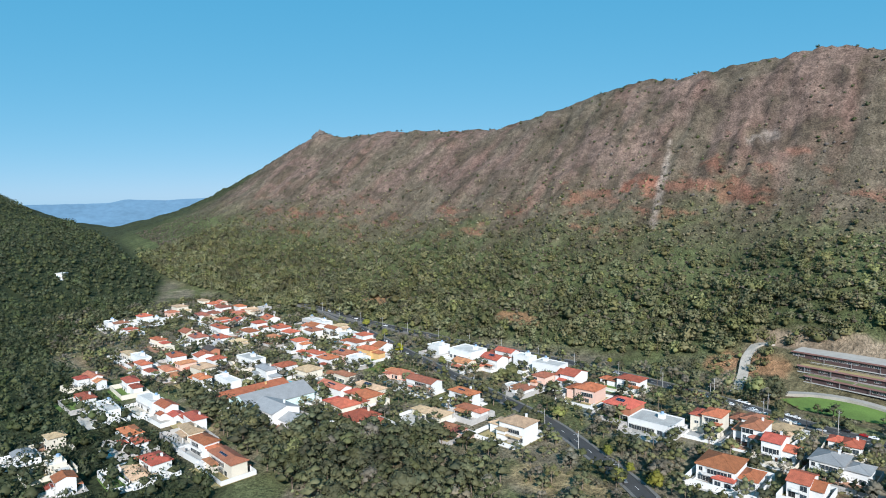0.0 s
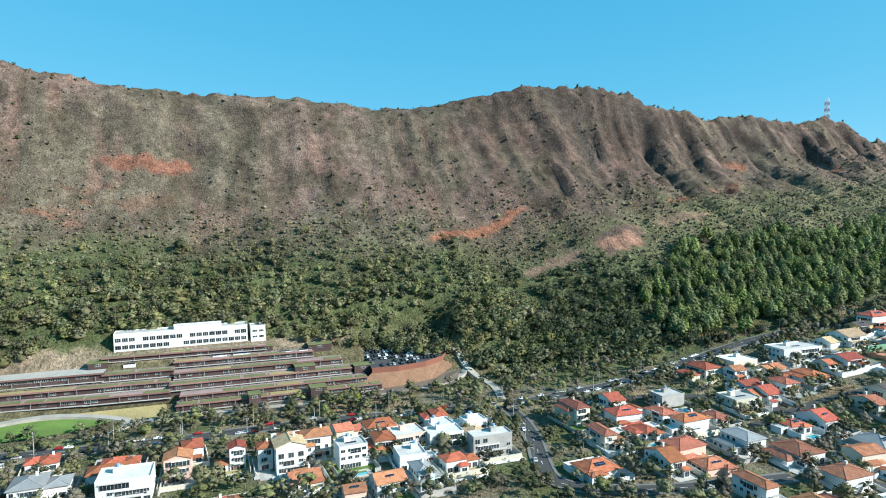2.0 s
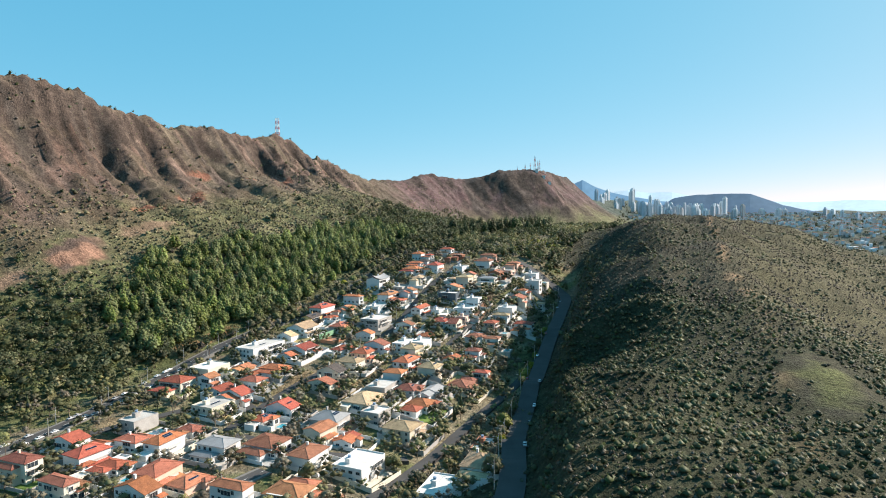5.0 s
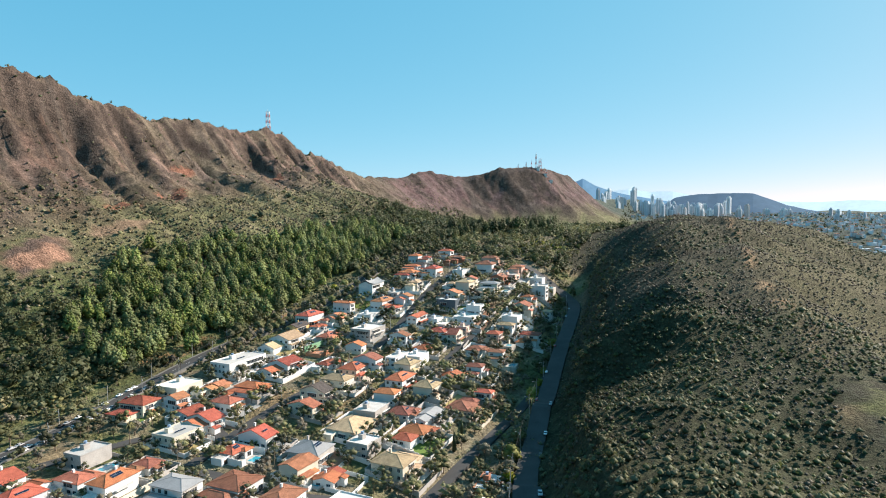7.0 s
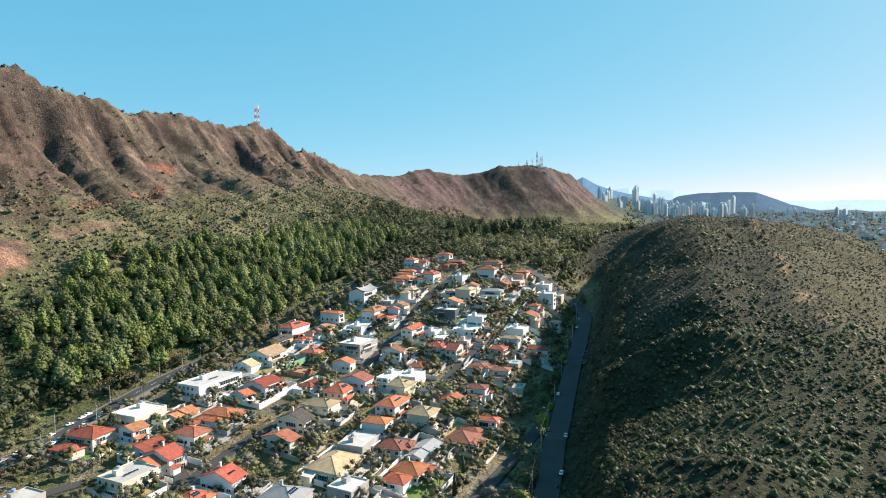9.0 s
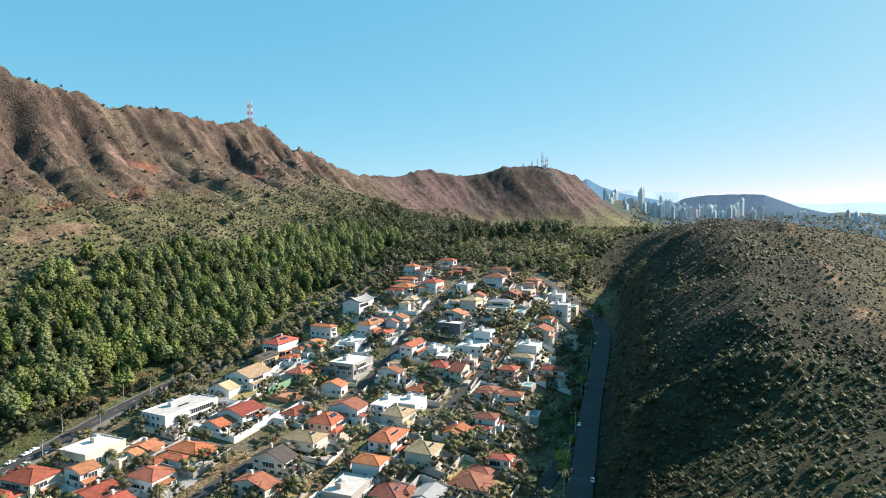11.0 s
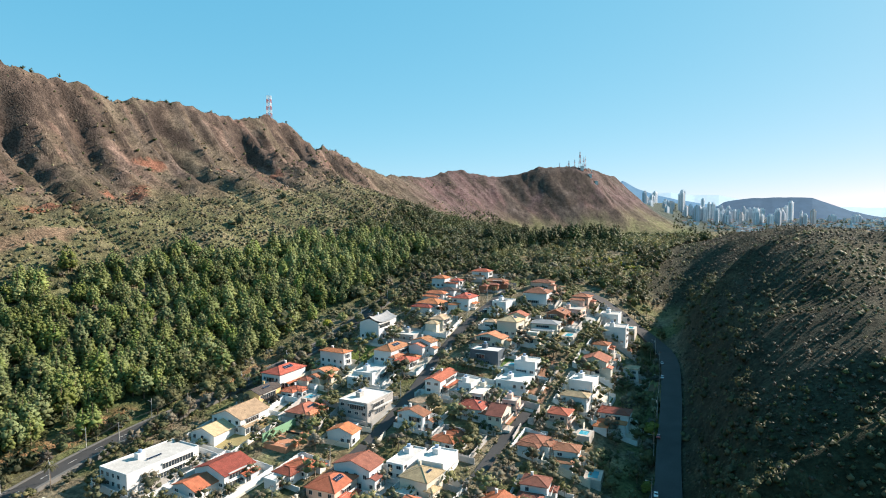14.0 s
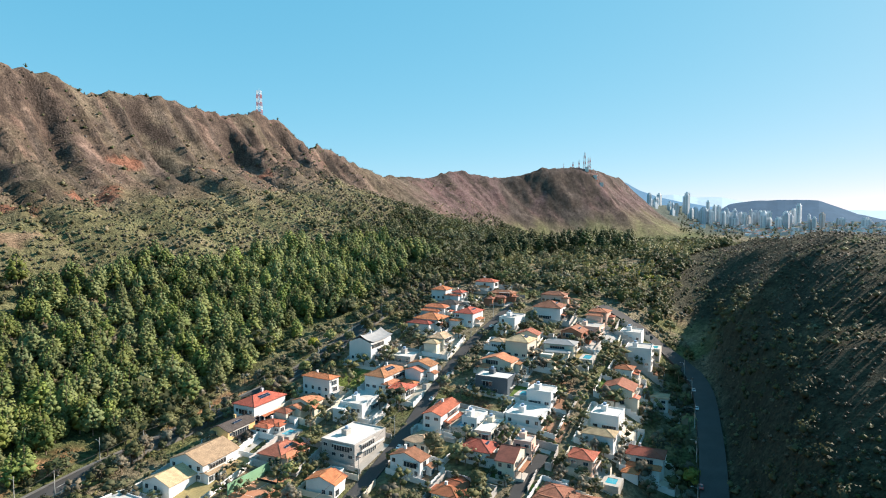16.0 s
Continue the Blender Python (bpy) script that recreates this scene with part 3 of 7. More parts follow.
S_LINES = steps((-4300, -1600, 45), (-1600, -500, 110), (-500, 1000, 340), (1000, 2000, 150), (2000, 4600, 40))
D_LINES = steps((-4000, -500, 40), (-500, 0, 60), (0, 340, 70), (340, 760, 130), (760, 1000, 20), (1000, 3000, 30))
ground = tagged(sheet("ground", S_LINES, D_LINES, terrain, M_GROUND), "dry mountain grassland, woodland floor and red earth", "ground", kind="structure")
co = np.empty(len(ground.data.vertices) * 3, np.float32)
ground.data.vertices.foreach_get("co", co)
co = co.reshape(-1, 3)
tone = ground.data.color_attributes.new("cover", "FLOAT_COLOR", "POINT")
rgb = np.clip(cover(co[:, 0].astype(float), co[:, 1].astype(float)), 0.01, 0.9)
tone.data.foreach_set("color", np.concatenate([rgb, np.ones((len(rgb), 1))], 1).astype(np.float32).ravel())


# ---- trees and scrub ----
PHI = (1 + 5**0.5) / 2
ICO = np.array([(-1, PHI, 0), (1, PHI, 0), (-1, -PHI, 0), (1, -PHI, 0), (0, -1, PHI), (0, 1, PHI), (0, -1, -PHI), (0, 1, -PHI),
                (PHI, 0, -1), (PHI, 0, 1), (-PHI, 0, -1), (-PHI, 0, 1)]) / math.hypot(1, PHI)
ICO_F = [(0, 11, 5), (0, 5, 1), (0, 1, 7), (0, 7, 10), (0, 10, 11), (1, 5, 9), (5, 11, 4), (11, 10, 2), (10, 7, 6), (7, 1, 8),
         (3, 9, 4), (3, 4, 2), (3, 2, 6), (3, 6, 8), (3, 8, 9), (4, 9, 5), (2, 4, 11), (6, 2, 10), (8, 6, 7), (9, 8, 1)]


OCT = np.array([(1, 0, 0), (0, 1, 0), (-1, 0, 0), (0, -1, 0), (0, 0, 1), (0, 0, -1)], float)
OCT_F = [(0, 1, 4), (1, 2, 4), (2, 3, 4), (3, 0, 4), (1, 0, 5), (2, 1, 5), (3, 2, 5), (0, 3, 5)]


class Growth:
    """A plant one metre high, as arrays: leaves (1) and wood (0). Leaf normals lean outwards, as a crown's do."""

    def __init__(self, seed, heart=(0, 0, 0.5)):
        self.r, self.v, self.f, self.m, self.n, self.heart = np.random.RandomState(seed), [], [], [], [], np.array(heart)

    def add(self, verts, faces, mat, normals):
        n = len(self.v)
        self.v += [tuple(p) for p in verts]
        self.f += [tuple(n + k for k in q) for q in faces]
        self.m += [mat] * len(faces)
        w = np.array(normals, float)
        self.n += [tuple(p) for p in w / (np.linalg.norm(w, axis=1)[:, None] + 1e-9)]

    def outward(self, p):
        w = p - self.heart
        return w / (np.linalg.norm(w, axis=-1, keepdims=True) + 1e-9)

    def lump(self, centre, radius, squash=0.8, rough=0.3, small=False):
        shape, faces = (OCT, OCT_F) if small else (ICO, ICO_F)
        p = shape * (1 + self.r.uniform(-rough, rough, (len(shape), 1))) * radius * (1, 1, squash)
        a = self.r.uniform(0, 6.28)
        turn = np.array([[math.cos(a), -math.sin(a), 0], [math.sin(a), math.cos(a), 0], [0, 0, 1]])
        q = p @ turn.T + centre
        self.add(q, faces, 1, shape @ turn.T + 0.5 * self.outward(q))

    def leaves(self, centre, radius, squash, count, size, low=-0.5):
        """Sprays of leaves over a clump; few grow on its underside."""
        for k in range(count):
            w = self.r.normal(size=3)
            w /= np.linalg.norm(w)
            if w[2] < low:
                w[2] = -w[2]
            p = np.array(centre) + w * radius * (1, 1, squash) * self.r.uniform(0.8, 1.2)
            a = np.cross(w, self.r.normal(size=3))
            a = a / np.linalg.norm(a)
            b = np.cross(w, a) + w * self.r.uniform(-0.45, 0.45)
            grown = size * self.r.uniform(0.65, 1.35)
            a, b = (a + w * self.r.uniform(-0.45, 0.45)) * grown, b * grown
            n = w + 0.7 * self.outward(p) + self.r.normal(size=3) * 0.34 + (0, 0, 0.15)
            self.add([p - a * 0.6 - b * 0.5, p + a * 0.8 - b * 0.4, p + b * 0.9], [(0, 1, 2)], 1, [n, n, n])

    def trunk(self, top, r0, r1, bend=0.03, z0=-0.06, x=0.0, y=0.0):
        x1, y1 = self.r.uniform(-bend, bend, 2)
        ring = [(math.cos(k * 1.2566), math.sin(k * 1.2566)) for k in range(5)]
        verts = [(x + c * r0, y + q * r0, z0) for c, q in ring] + [(x + x1 + c * r1, y + y1 + q * r1, top) for c, q in ring]
        self.add(verts, [(k, (k + 1) % 5, 5 + (k + 1) % 5, 5 + k) for k in range(5)], 0, [(c, q, 0) for c, q in ring + ring])

    def limb(self, p, q, r):
        p, q = np.array(p), np.array(q)
        side = np.cross(q - p, (0.3, 0.5, 0.1))
        side = side / (np.linalg.norm(side) + 1e-9)
        up = np.cross(side, q - p)
        up = up / (np.linalg.norm(up) + 1e-9)
        ring = [side, -0.5 * side + 0.87 * up, -0.5 * side - 0.87 * up]
        self.add([p + c * r for c in ring] + [q + c * r * 0.4 for c in ring], [(k, (k + 1) % 3, 3 + (k + 1) % 3, 3 + k) for k in range(3)], 0, ring + ring)


def broadleaf(seed, lumps=7, leaves=9, wide=0.40, open_crown=0.0, small=False, fine=0.26):
    g = Growth(seed, (0, 0, 0.52))
    g.trunk(0.5, 0.028, 0.016)
    for k in range(lumps):
        a, rad = k * 2.4 + g.r.uniform(-0.4, 0.4), wide * (0.58 if k < lumps * 0.65 else 0.24) * g.r.uniform(0.7, 1.15)
        z = 0.42 + 0.42 * k / lumps + g.r.uniform(-0.05, 0.05)
        c = (rad * math.cos(a), rad * math.sin(a), z)
        size = wide * g.r.uniform(0.40, 0.60) * (1 - open_crown)
        g.limb((0, 0, 0.3), c, 0.012)
        g.lump(c, size * 0.78, 0.72, 0.3, small)
        g.leaves(c, size * 0.95, 0.85, leaves, size * fine)
    return g


def conifer(seed, tiers=7, leaves=5, core=True):
    """A plantation pine: a slender ragged crown of upswept boughs on a bare lower stem."""
    g = Growth(seed, (0, 0, 0.45))
    g.trunk(0.93, 0.016, 0.005, 0.015)
    for k in range(tiers):
        f = k / (tiers - 1)
        spread = 0.25 * (1 - f) ** 0.7 * (0.72 + 0.28 * min(1.0, 4 * f)) + 0.018
        z = 0.24 + 0.68 * f
        boughs = 5 if f < 0.5 else 4 if f < 0.8 else 2 if f < 0.98 else 1
        for j in range(boughs):
            a = j * 6.283 / boughs + k * 1.7 + g.r.uniform(-0.5, 0.5)
            rad = spread * g.r.uniform(0.5, 1.0) if boughs > 1 else 0
            c = (rad * math.cos(a), rad * math.sin(a), z + g.r.uniform(-0.035, 0.035))
            if core:
                g.lump(c, spread * g.r.uniform(0.30, 0.42) + 0.014, 0.9, 0.35, True)
            g.leaves(c, spread * 0.48 + 0.018, 1.0, leaves, 0.020 + spread * 0.10)
    return g


def cypress(seed):
    g = Growth(seed)
    g.trunk(0.3, 0.02, 0.015)
    for k in range(9):
        z = 0.12 + 0.80 * k / 9
        size = 0.105 * (1 - 0.75 * (k / 9) ** 1.6)
        c = (g.r.uniform(-0.015, 0.015), g.r.uniform(-0.015, 0.015), z)
        g.lump(c, size, 1.3, 0.15)
        g.leaves(c, size, 1.2, 14, 0.026)
    return g


def palm(seed):
    g = Growth(seed, (0, 0, 0.7))
    g.trunk(0.86, 0.018, 0.013, 0.04)
    for k in range(19):
        a, droop = k * 2.399 + g.r.uniform(-0.2, 0.2), g.r.uniform(-0.06, 0.16)
        reach = g.r.uniform(0.20, 0.29)
        c, q = math.cos(a), math.sin(a)
        pts = [(0, 0, 0.85), (c * reach * 0.5, q * reach * 0.5, 0.87 + droop), (c * reach * 0.85, q * reach * 0.85, 0.83 + droop * 0.7), (c * reach, q * reach, 0.75 + droop * 0.4)]
        verts, wide = [], 0.022
        for n, (x, y, z) in enumerate(pts):
            verts += [(x - q * wide, y + c * wide, z - 0.015), (x, y, z), (x + q * wide, y - c * wide, z - 0.015)]
            wide = (0.034, 0.026, 0.004, 0)[n]
        up = [(c * 0.4 - q * h, q * 0.4 + c * h, 0.9) for _ in pts for h in (0.5, 0.0, -0.5)]
        g.add(verts, [(i, i + 1, i + 4, i + 3) for i in (0, 1, 3, 4, 6, 7)], 1, up)
    return g


def bush(seed, leaves=6, lumps=1):
    g = Growth(seed, (0, 0, 0.2))
    for k in range(lumps):
        c = (g.r.uniform(-0.3, 0.3), g.r.uniform(-0.3, 0.3), g.r.uniform(0.25, 0.4))
        g.lump(c, g.r.uniform(0.36, 0.5), 0.85, 0.4, True)
        g.leaves(c, 0.52, 0.9, leaves, 0.2, -0.2)
    return g


def shade_by(me, normals):
    me.polygons.foreach_set("use_smooth", np.ones(len(me.polygons), bool))
    me.normals_split_custom_set_from_vertices(normals)


def stuff(name, kinds, x, y, size, leaf, label, category, sink=0.0, seed=1):
    """Many plants joined into one mesh; kinds are picked and turned at random."""
    r = np.random.RandomState(seed)
    z, pick, turn, girth = terrain(x, y) - sink, r.randint(0, len(kinds), len(x)), r.uniform(0, 6.283, len(x)), r.uniform(0.8, 1.25, len(x))
    verts, norms, own, loops, starts, mats, base, ls = [], [], [], [], [], [], 0, 0
    for k, g in enumerate(kinds):
        on = np.where(pick == k)[0]
        if not len(on):
            continue
        p = np.array(g.v)
        c, q = np.cos(turn[on])[:, None], np.sin(turn[on])[:, None]
        px, py = p[:, 0] * girth[on][:, None], p[:, 1] * girth[on][:, None]
        h = size[on][:, None]
        v = np.stack([(c * px - q * py) * h + x[on][:, None], (q * px + c * py) * h + y[on][:, None], p[:, 2] * h + z[on][:, None]], -1).reshape(-1, 3)
        w = np.array(g.n)
        norms.append(np.stack([c * w[:, 0] - q * w[:, 1], q * w[:, 0] + c * w[:, 1], np.repeat(w[None, :, 2], len(on), 0)], -1).reshape(-1, 3))
        own.append(np.repeat(r.uniform(0, 1, len(on)), len(p)))
        flat = np.concatenate([np.array(f) for f in g.f])
        lens = np.array([len(f) for f in g.f])
        st = np.concatenate([[0], np.cumsum(lens)[:-1]])
        n = len(on)
        loops.append((flat[None] + (np.arange(n) * len(p))[:, None] + base).ravel())
        starts.append((st[None] + (np.arange(n) * len(flat))[:, None] + ls).ravel())
        mats.append(np.tile(np.array(g.m), n))
        verts.append(v)
        base, ls = base + len(v), ls + n * len(flat)
    v, loops, starts, mats = np.concatenate(verts), np.concatenate(loops), np.concatenate(starts), np.concatenate(mats)
    me = bpy.data.meshes.new(name)
    me.vertices.add(len(v)), me.loops.add(len(loops)), me.polygons.add(len(starts))
    me.vertices.foreach_set("co", v.astype(np.float32).ravel())
    me.loops.foreach_set("vertex_index", loops.astype(np.int32))
    me.polygons.foreach_set("loop_start", starts.astype(np.int32))
    me.polygons.foreach_set("material_index", mats.astype(np.int32))
    me.materials.append(M_BARK), me.materials.append(leaf)
    me.update(calc_edges=True)
    me.attributes.new("plant", "FLOAT", "POINT").data.foreach_set("value", np.concatenate(own).astype(np.float32))
    shade_by(me, np.concatenate(norms).astype(np.float32))
    return tagged(new(name, me), label, category, kind="stuff")


def scatter(s0, s1, d0, d1, step, keep, seed):
    """Jittered places over a stretch of the plan, kept with the chance that keep(s, d) gives."""
    r = np.random.RandomState(seed)
    s, d = np.meshgrid(np.arange(s0, s1, step), np.arange(d0, d1, step))
    s, d = s.ravel() + r.uniform(-0.5, 0.5, s.size) * step, d.ravel() + r.uniform(-0.5, 0.5, d.size) * step
    on = r.uniform(0, 1, s.size) < keep(s, d)
    s, d = s[on], d[on]
    x, y = xy(s, d)
    return s, d, x, y


def in_shelf(s, d):
    return (s > -185) & (s < 215) & (d < np.interp(s, (-185, -150, -60, 35, 60, 110, 165, 215), (376, 440, 464, 462, 446, 431, 408, 372)))


def bald(s, d):
    """Bare patches in the woods."""
    out = np.zeros_like(s)
    for spot in ((248, 546, 66, 10, 16), (372, 494, 36, 18, 14), (300, 492, 40, 8, 4), (455, 505, 36, 9, 0), (-343, 424, 26, 12, 0), (-516, 405, 18, 12, 0), (380, 366, 40, 6, 0), (470, 350, 45, 5, 0)):
        out = np.maximum(out, patch(s, d, *spot))
    return out


def woods(s, d):
    q = heights_q(s, d)
    line = np.interp(s, (-1300, -800, -300, 0, 300, 500, 700, 1000, 1300), (0.40, 0.44, 0.47, 0.44, 0.42, 0.24, 0.28, 0.45, 0.5))
    n = fbm(s / 45, d / 45, 3, 61)
    edge = np.where(in_shelf(s, d), 0.0, 1.0)
    k = np.clip((line + 0.13 * n + 0.05 - q) / 0.34 + 0.25, 0.0, 1.0) * (q > 0.015) * edge
    pine = pines(s, d)
    return k * (1 - pine) * (1 - bald(s, d))


def pines(s, d):
    top = np.interp(s, (330, 400, 480, 560, 640, 720), (415, 452, 455, 440, 425, 395)) + 10
    return ((s > 330) & (s < 720) & (d > np.interp(s, (330, 560, 720), (364, 356, 345))) & (d < top + 14 * fbm(s / 30, d / 30, 2, 66))) * 0.92


def canopy(seed, lumps=4, leaves=9, wide=0.40, fine=0.15):
    """A crown seen from afar in a wood, its stem hidden."""
    g = Growth(seed, (0, 0, 0.3))
    g.lump((0, 0, 0.40), wide * 0.50, 0.9, 0.35, True)
    for k in range(lumps):
        a, rad = k * 2.4 + g.r.uniform(-0.4, 0.4), wide * (0.55 if k < lumps - 1 else 0.1) * g.r.uniform(0.7, 1.2)
        c = (rad * math.cos(a), rad * math.sin(a), 0.46 + 0.30 * k / max(1, lumps - 1) + g.r.uniform(-0.08, 0.08))
        g.leaves(c, wide * g.r.uniform(0.34, 0.52), 0.8, leaves, wide * fine, -0.1)
    return g


BROAD = [canopy(k, 6, 10, 0.64, 0.165) for k in range(10)]
SPIRE = [conifer(190 + k, 5, 3) for k in range(2)]
FAR = [canopy(150 + k, 3, 6, 0.6, 0.2) for k in range(6)]
PINES = [conifer(40 + k, 8, 6) for k in range(6)]
TUFTS = [bush(70 + k, 5) for k in range(6)]
BUSHES = [bush(80 + k, 10) for k in range(6)]
LOW = [canopy(120 + k, 4, 8, 0.6) for k in range(5)]
rr = np.random.RandomState(5)

s, d, x, y = scatter(-1050, 1450, 335, 660, 6.6, woods, 71)
# towards the slope turned away, shade is put into darker leaves
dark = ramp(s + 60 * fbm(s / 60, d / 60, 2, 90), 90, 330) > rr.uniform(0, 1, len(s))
size = rr.uniform(4.8, 11.0, len(s)) * np.interp(heights_q(s, d), (0, 0.2, 0.45, 0.6), (1.15, 1.0, 0.62, 0.4))
size = size * np.where(rr.uniform(0, 1, len(s)) < 0.08, 1.45, 1.0)
stuff("hillside_woodland", BROAD + SPIRE + SPIRE[:1], x[~dark], y[~dark], size[~dark], M_LEAF["mid"], "dense broadleaf woodland on the foot of the mountain", "woodland", 0.5, 11)
stuff("shady_woodland", BROAD, x[dark], y[dark], size[dark], M_LEAF["deep"], "broadleaf woodland on the mountain's foot, slope shade put into its dark leaves", "woodland", 0.5, 12)
s, d, x, y = scatter(320, 740, 335, 520, 5.5, lambda s, d: pines(s, d) * (1 - bald(s, d)) * np.clip(0.9 + 0.6 * fbm(s / 15, d / 15, 2, 69), 0, 1), 72)
stuff("pine_plantation", PINES, x, y, rr.uniform(9, 19, len(s)), M_LEAF["pine"], "tall pine plantation above the avenue", "woodland", 0.5, 13)


def left_woods(s, d):
    return ((d < np.interp(s, (-2900, -1700, -900, -740, -640, -560, -380, -250, -150), (900, 430, 330, 260, 160, 120, 120, 110, 60))) & (d > -0.16 * s - 60) & (heights_q(s, d) < 0.05)) * 0.95


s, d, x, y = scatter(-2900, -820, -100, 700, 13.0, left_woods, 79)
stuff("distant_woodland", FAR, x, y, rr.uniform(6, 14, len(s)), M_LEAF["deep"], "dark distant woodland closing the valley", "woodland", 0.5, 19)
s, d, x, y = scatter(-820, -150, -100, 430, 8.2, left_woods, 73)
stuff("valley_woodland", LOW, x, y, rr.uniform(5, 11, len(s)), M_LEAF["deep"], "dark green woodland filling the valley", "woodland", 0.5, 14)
s, d, x, y = scatter(690, 1250, 130, 480, 8.4, lambda s, d: ((heights_q(s, d) < 0.06) & (d > np.interp(s, (700, 850, 1250), (165, 160, 60)))) * 0.9, 74)
deep = (fbm(s / 50, d / 50, 2, 91) > 0.0)
stuff("saddle_woodland", BROAD, x[deep], y[deep], rr.uniform(6, 12, deep.sum()), M_LEAF["dark"], "dark broadleaf trees on the saddle behind the houses", "woodland", 0.5, 15)
stuff("saddle_trees", BROAD, x[~deep], y[~deep], rr.uniform(5, 10, (~deep).sum()), M_LEAF["garden"], "mixed green trees on the saddle behind the houses", "woodland", 0.5, 25)


def tall_stand(s, d):
    return patch(s, d, 880, 262, 45, 55) + patch(s, d, 735, 385, 45, 18, 20) + 0.5 * patch(s, d, 800, 300, 50, 40)


s, d, x, y = scatter(680, 960, 180, 440, 9.0, tall_stand, 78)
stuff("saddle_pines", PINES, x, y, rr.uniform(9, 25, len(s)), M_LEAF["dark"], "tall dark pines standing over the saddle", "woodland", 0.5, 26)
s, d, x, y = scatter(680, 860, 150, 260, 4.6, lambda s, d: patch(s, d, 755, 200, 60, 20, -20) * 0.7, 77)
stuff("lime_shrubs", BUSHES, x, y, rr.uniform(2.0, 5.0, len(s)), M_LEAF["lime"], "yellow-green shrubs at the end of the street", "shrubs", 0.3, 27)


def mountain_scrub(s, d):
    q = heights_q(s, d)
    n = fbm(s / 22, d / 34, 3, 64)
    k = np.interp(q, (0.15, 0.42, 0.7, 1.0, 1.1), (0.72, 0.66, 0.42, 0.3, 0.15)) + 0.55 * n + 0.32 * ramp(s, 300, 450)
    return np.clip(k, 0.03, 1) * (q > 0.12) * (q < 1.12) * (1 - 0.95 * bald(s, d)) * ~in_shelf(s, d)


s, d, x, y = scatter(-1250, 1150, 380, 790, 4.8, mountain_scrub, 75)
stuff("mountain_scrub", TUFTS, x, y, rr.uniform(0.7, 2.1, len(s)) * np.interp(heights_q(s, d), (0.15, 0.35, 0.6), (2.3, 1.7, 1.0)), M_LEAF["scrub"], "low scrub dotted over the mountain grass", "scrub", 0.15, 16)


def foot_scrub(s, d):
    q = heights_q(s, d)
    return np.clip(np.interp(q, (0.05, 0.12, 0.45, 0.62, 0.75), (0, 0.9, 0.85, 0.45, 0)) + 0.5 * fbm(s / 26, d / 26, 3, 88), 0, 1) * (pines(s, d) < 0.5) * (1 - bald(s, d)) * np.interp(s, (-1000, -900, 200, 330), (0.0, 0.55, 0.6, 1.0)) * ~in_shelf(s, d) * (q > 0.1 + 0.25 * (s < 330))


s, d, x, y = scatter(-1000, 1450, 380, 680, 4.3, foot_scrub, 89)
stuff("foot_scrub", TUFTS, x, y, rr.uniform(1.0, 3.8, len(s)) * np.where(rr.uniform(0, 1, len(s)) < 0.06, 1.7, 1.0), M_LEAF["olive"], "olive scrub and small trees below the cliffs", "scrub", 0.2, 20)
s, d, x, y = scatter(-1100, 1050, 520, 790, 13, lambda s, d: np.clip(0.25 + 0.6 * fbm(s / 60, d / 60, 2, 87) + 0.6 * (heights_q(s, d) > 0.96), 0, 1) * (heights_q(s, d) > 0.3) * (heights_q(s, d) < 1.05), 86)
stuff("mountain_thicket", BUSHES, x, y, rr.uniform(2.0, 4.5, len(s)), M_LEAF["dark"], "darker thickets in the folds of the mountain", "scrub", 0.3, 21)


def hill_scrub(s, d):
    mid = np.interp(s, (300, 420, 600, 720), (126, 128, 141, 150))
    w = mid - d
    n = fbm(s / 30, d / 30, 3, 67)
    return np.clip(np.interp(w, (2, 12, 120, 170, 260), (0.7, 0.95, 0.95, 0.85, 0.6)) + 0.5 * n, 0, 1) * ((w > 6) | ((s > 700) & (d < 200))) * (1 - patch(s, d, 341, -44, 46, 22))


s, d, x, y = scatter(60, 960, -190, 200, 3.25, hill_scrub, 76)
tall = fbm(s / 40, d / 40, 2, 92) > 0.05
stuff("hill_scrub", TUFTS, x[~tall], y[~tall], rr.uniform(0.6, 2.4, (~tall).sum()) , M_LEAF["scrub"], "dense dry scrub over the rounded hill", "scrub", 0.15, 17)
stuff("hill_thicket", TUFTS, x[tall], y[tall], 0.7 + 3.0 * rr.uniform(0, 1, tall.sum()) ** 2, M_LEAF["tuft"], "dusty grey-green bushes over the rounded hill", "scrub", 0.15, 18)


s, d, x, y = scatter(240, 720, 20, 140, 6.0, lambda s, d: ((np.interp(s, (229, 282, 333, 399, 487, 553, 620, 680), (73, 88, 102, 112, 123, 129, 138, 150)) - 13 - d > 0) & (np.interp(s, (229, 282, 333, 399, 487, 553, 620, 680), (73, 88, 102, 112, 123, 129, 138, 150)) - 34 - d < 0)) * 0.6, 81)
stuff("bank_trees", LOW, x, y, rr.uniform(3.0, 7.0, len(s)), M_LEAF["shade"], "dark small trees overhanging the road cutting", "trees", 0.4, 82)


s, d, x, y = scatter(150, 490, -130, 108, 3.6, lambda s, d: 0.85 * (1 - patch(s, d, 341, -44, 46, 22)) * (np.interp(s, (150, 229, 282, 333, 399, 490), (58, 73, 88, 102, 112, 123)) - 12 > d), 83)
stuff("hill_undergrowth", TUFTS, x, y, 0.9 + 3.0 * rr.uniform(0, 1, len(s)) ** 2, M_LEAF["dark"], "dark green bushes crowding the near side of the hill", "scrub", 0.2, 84)


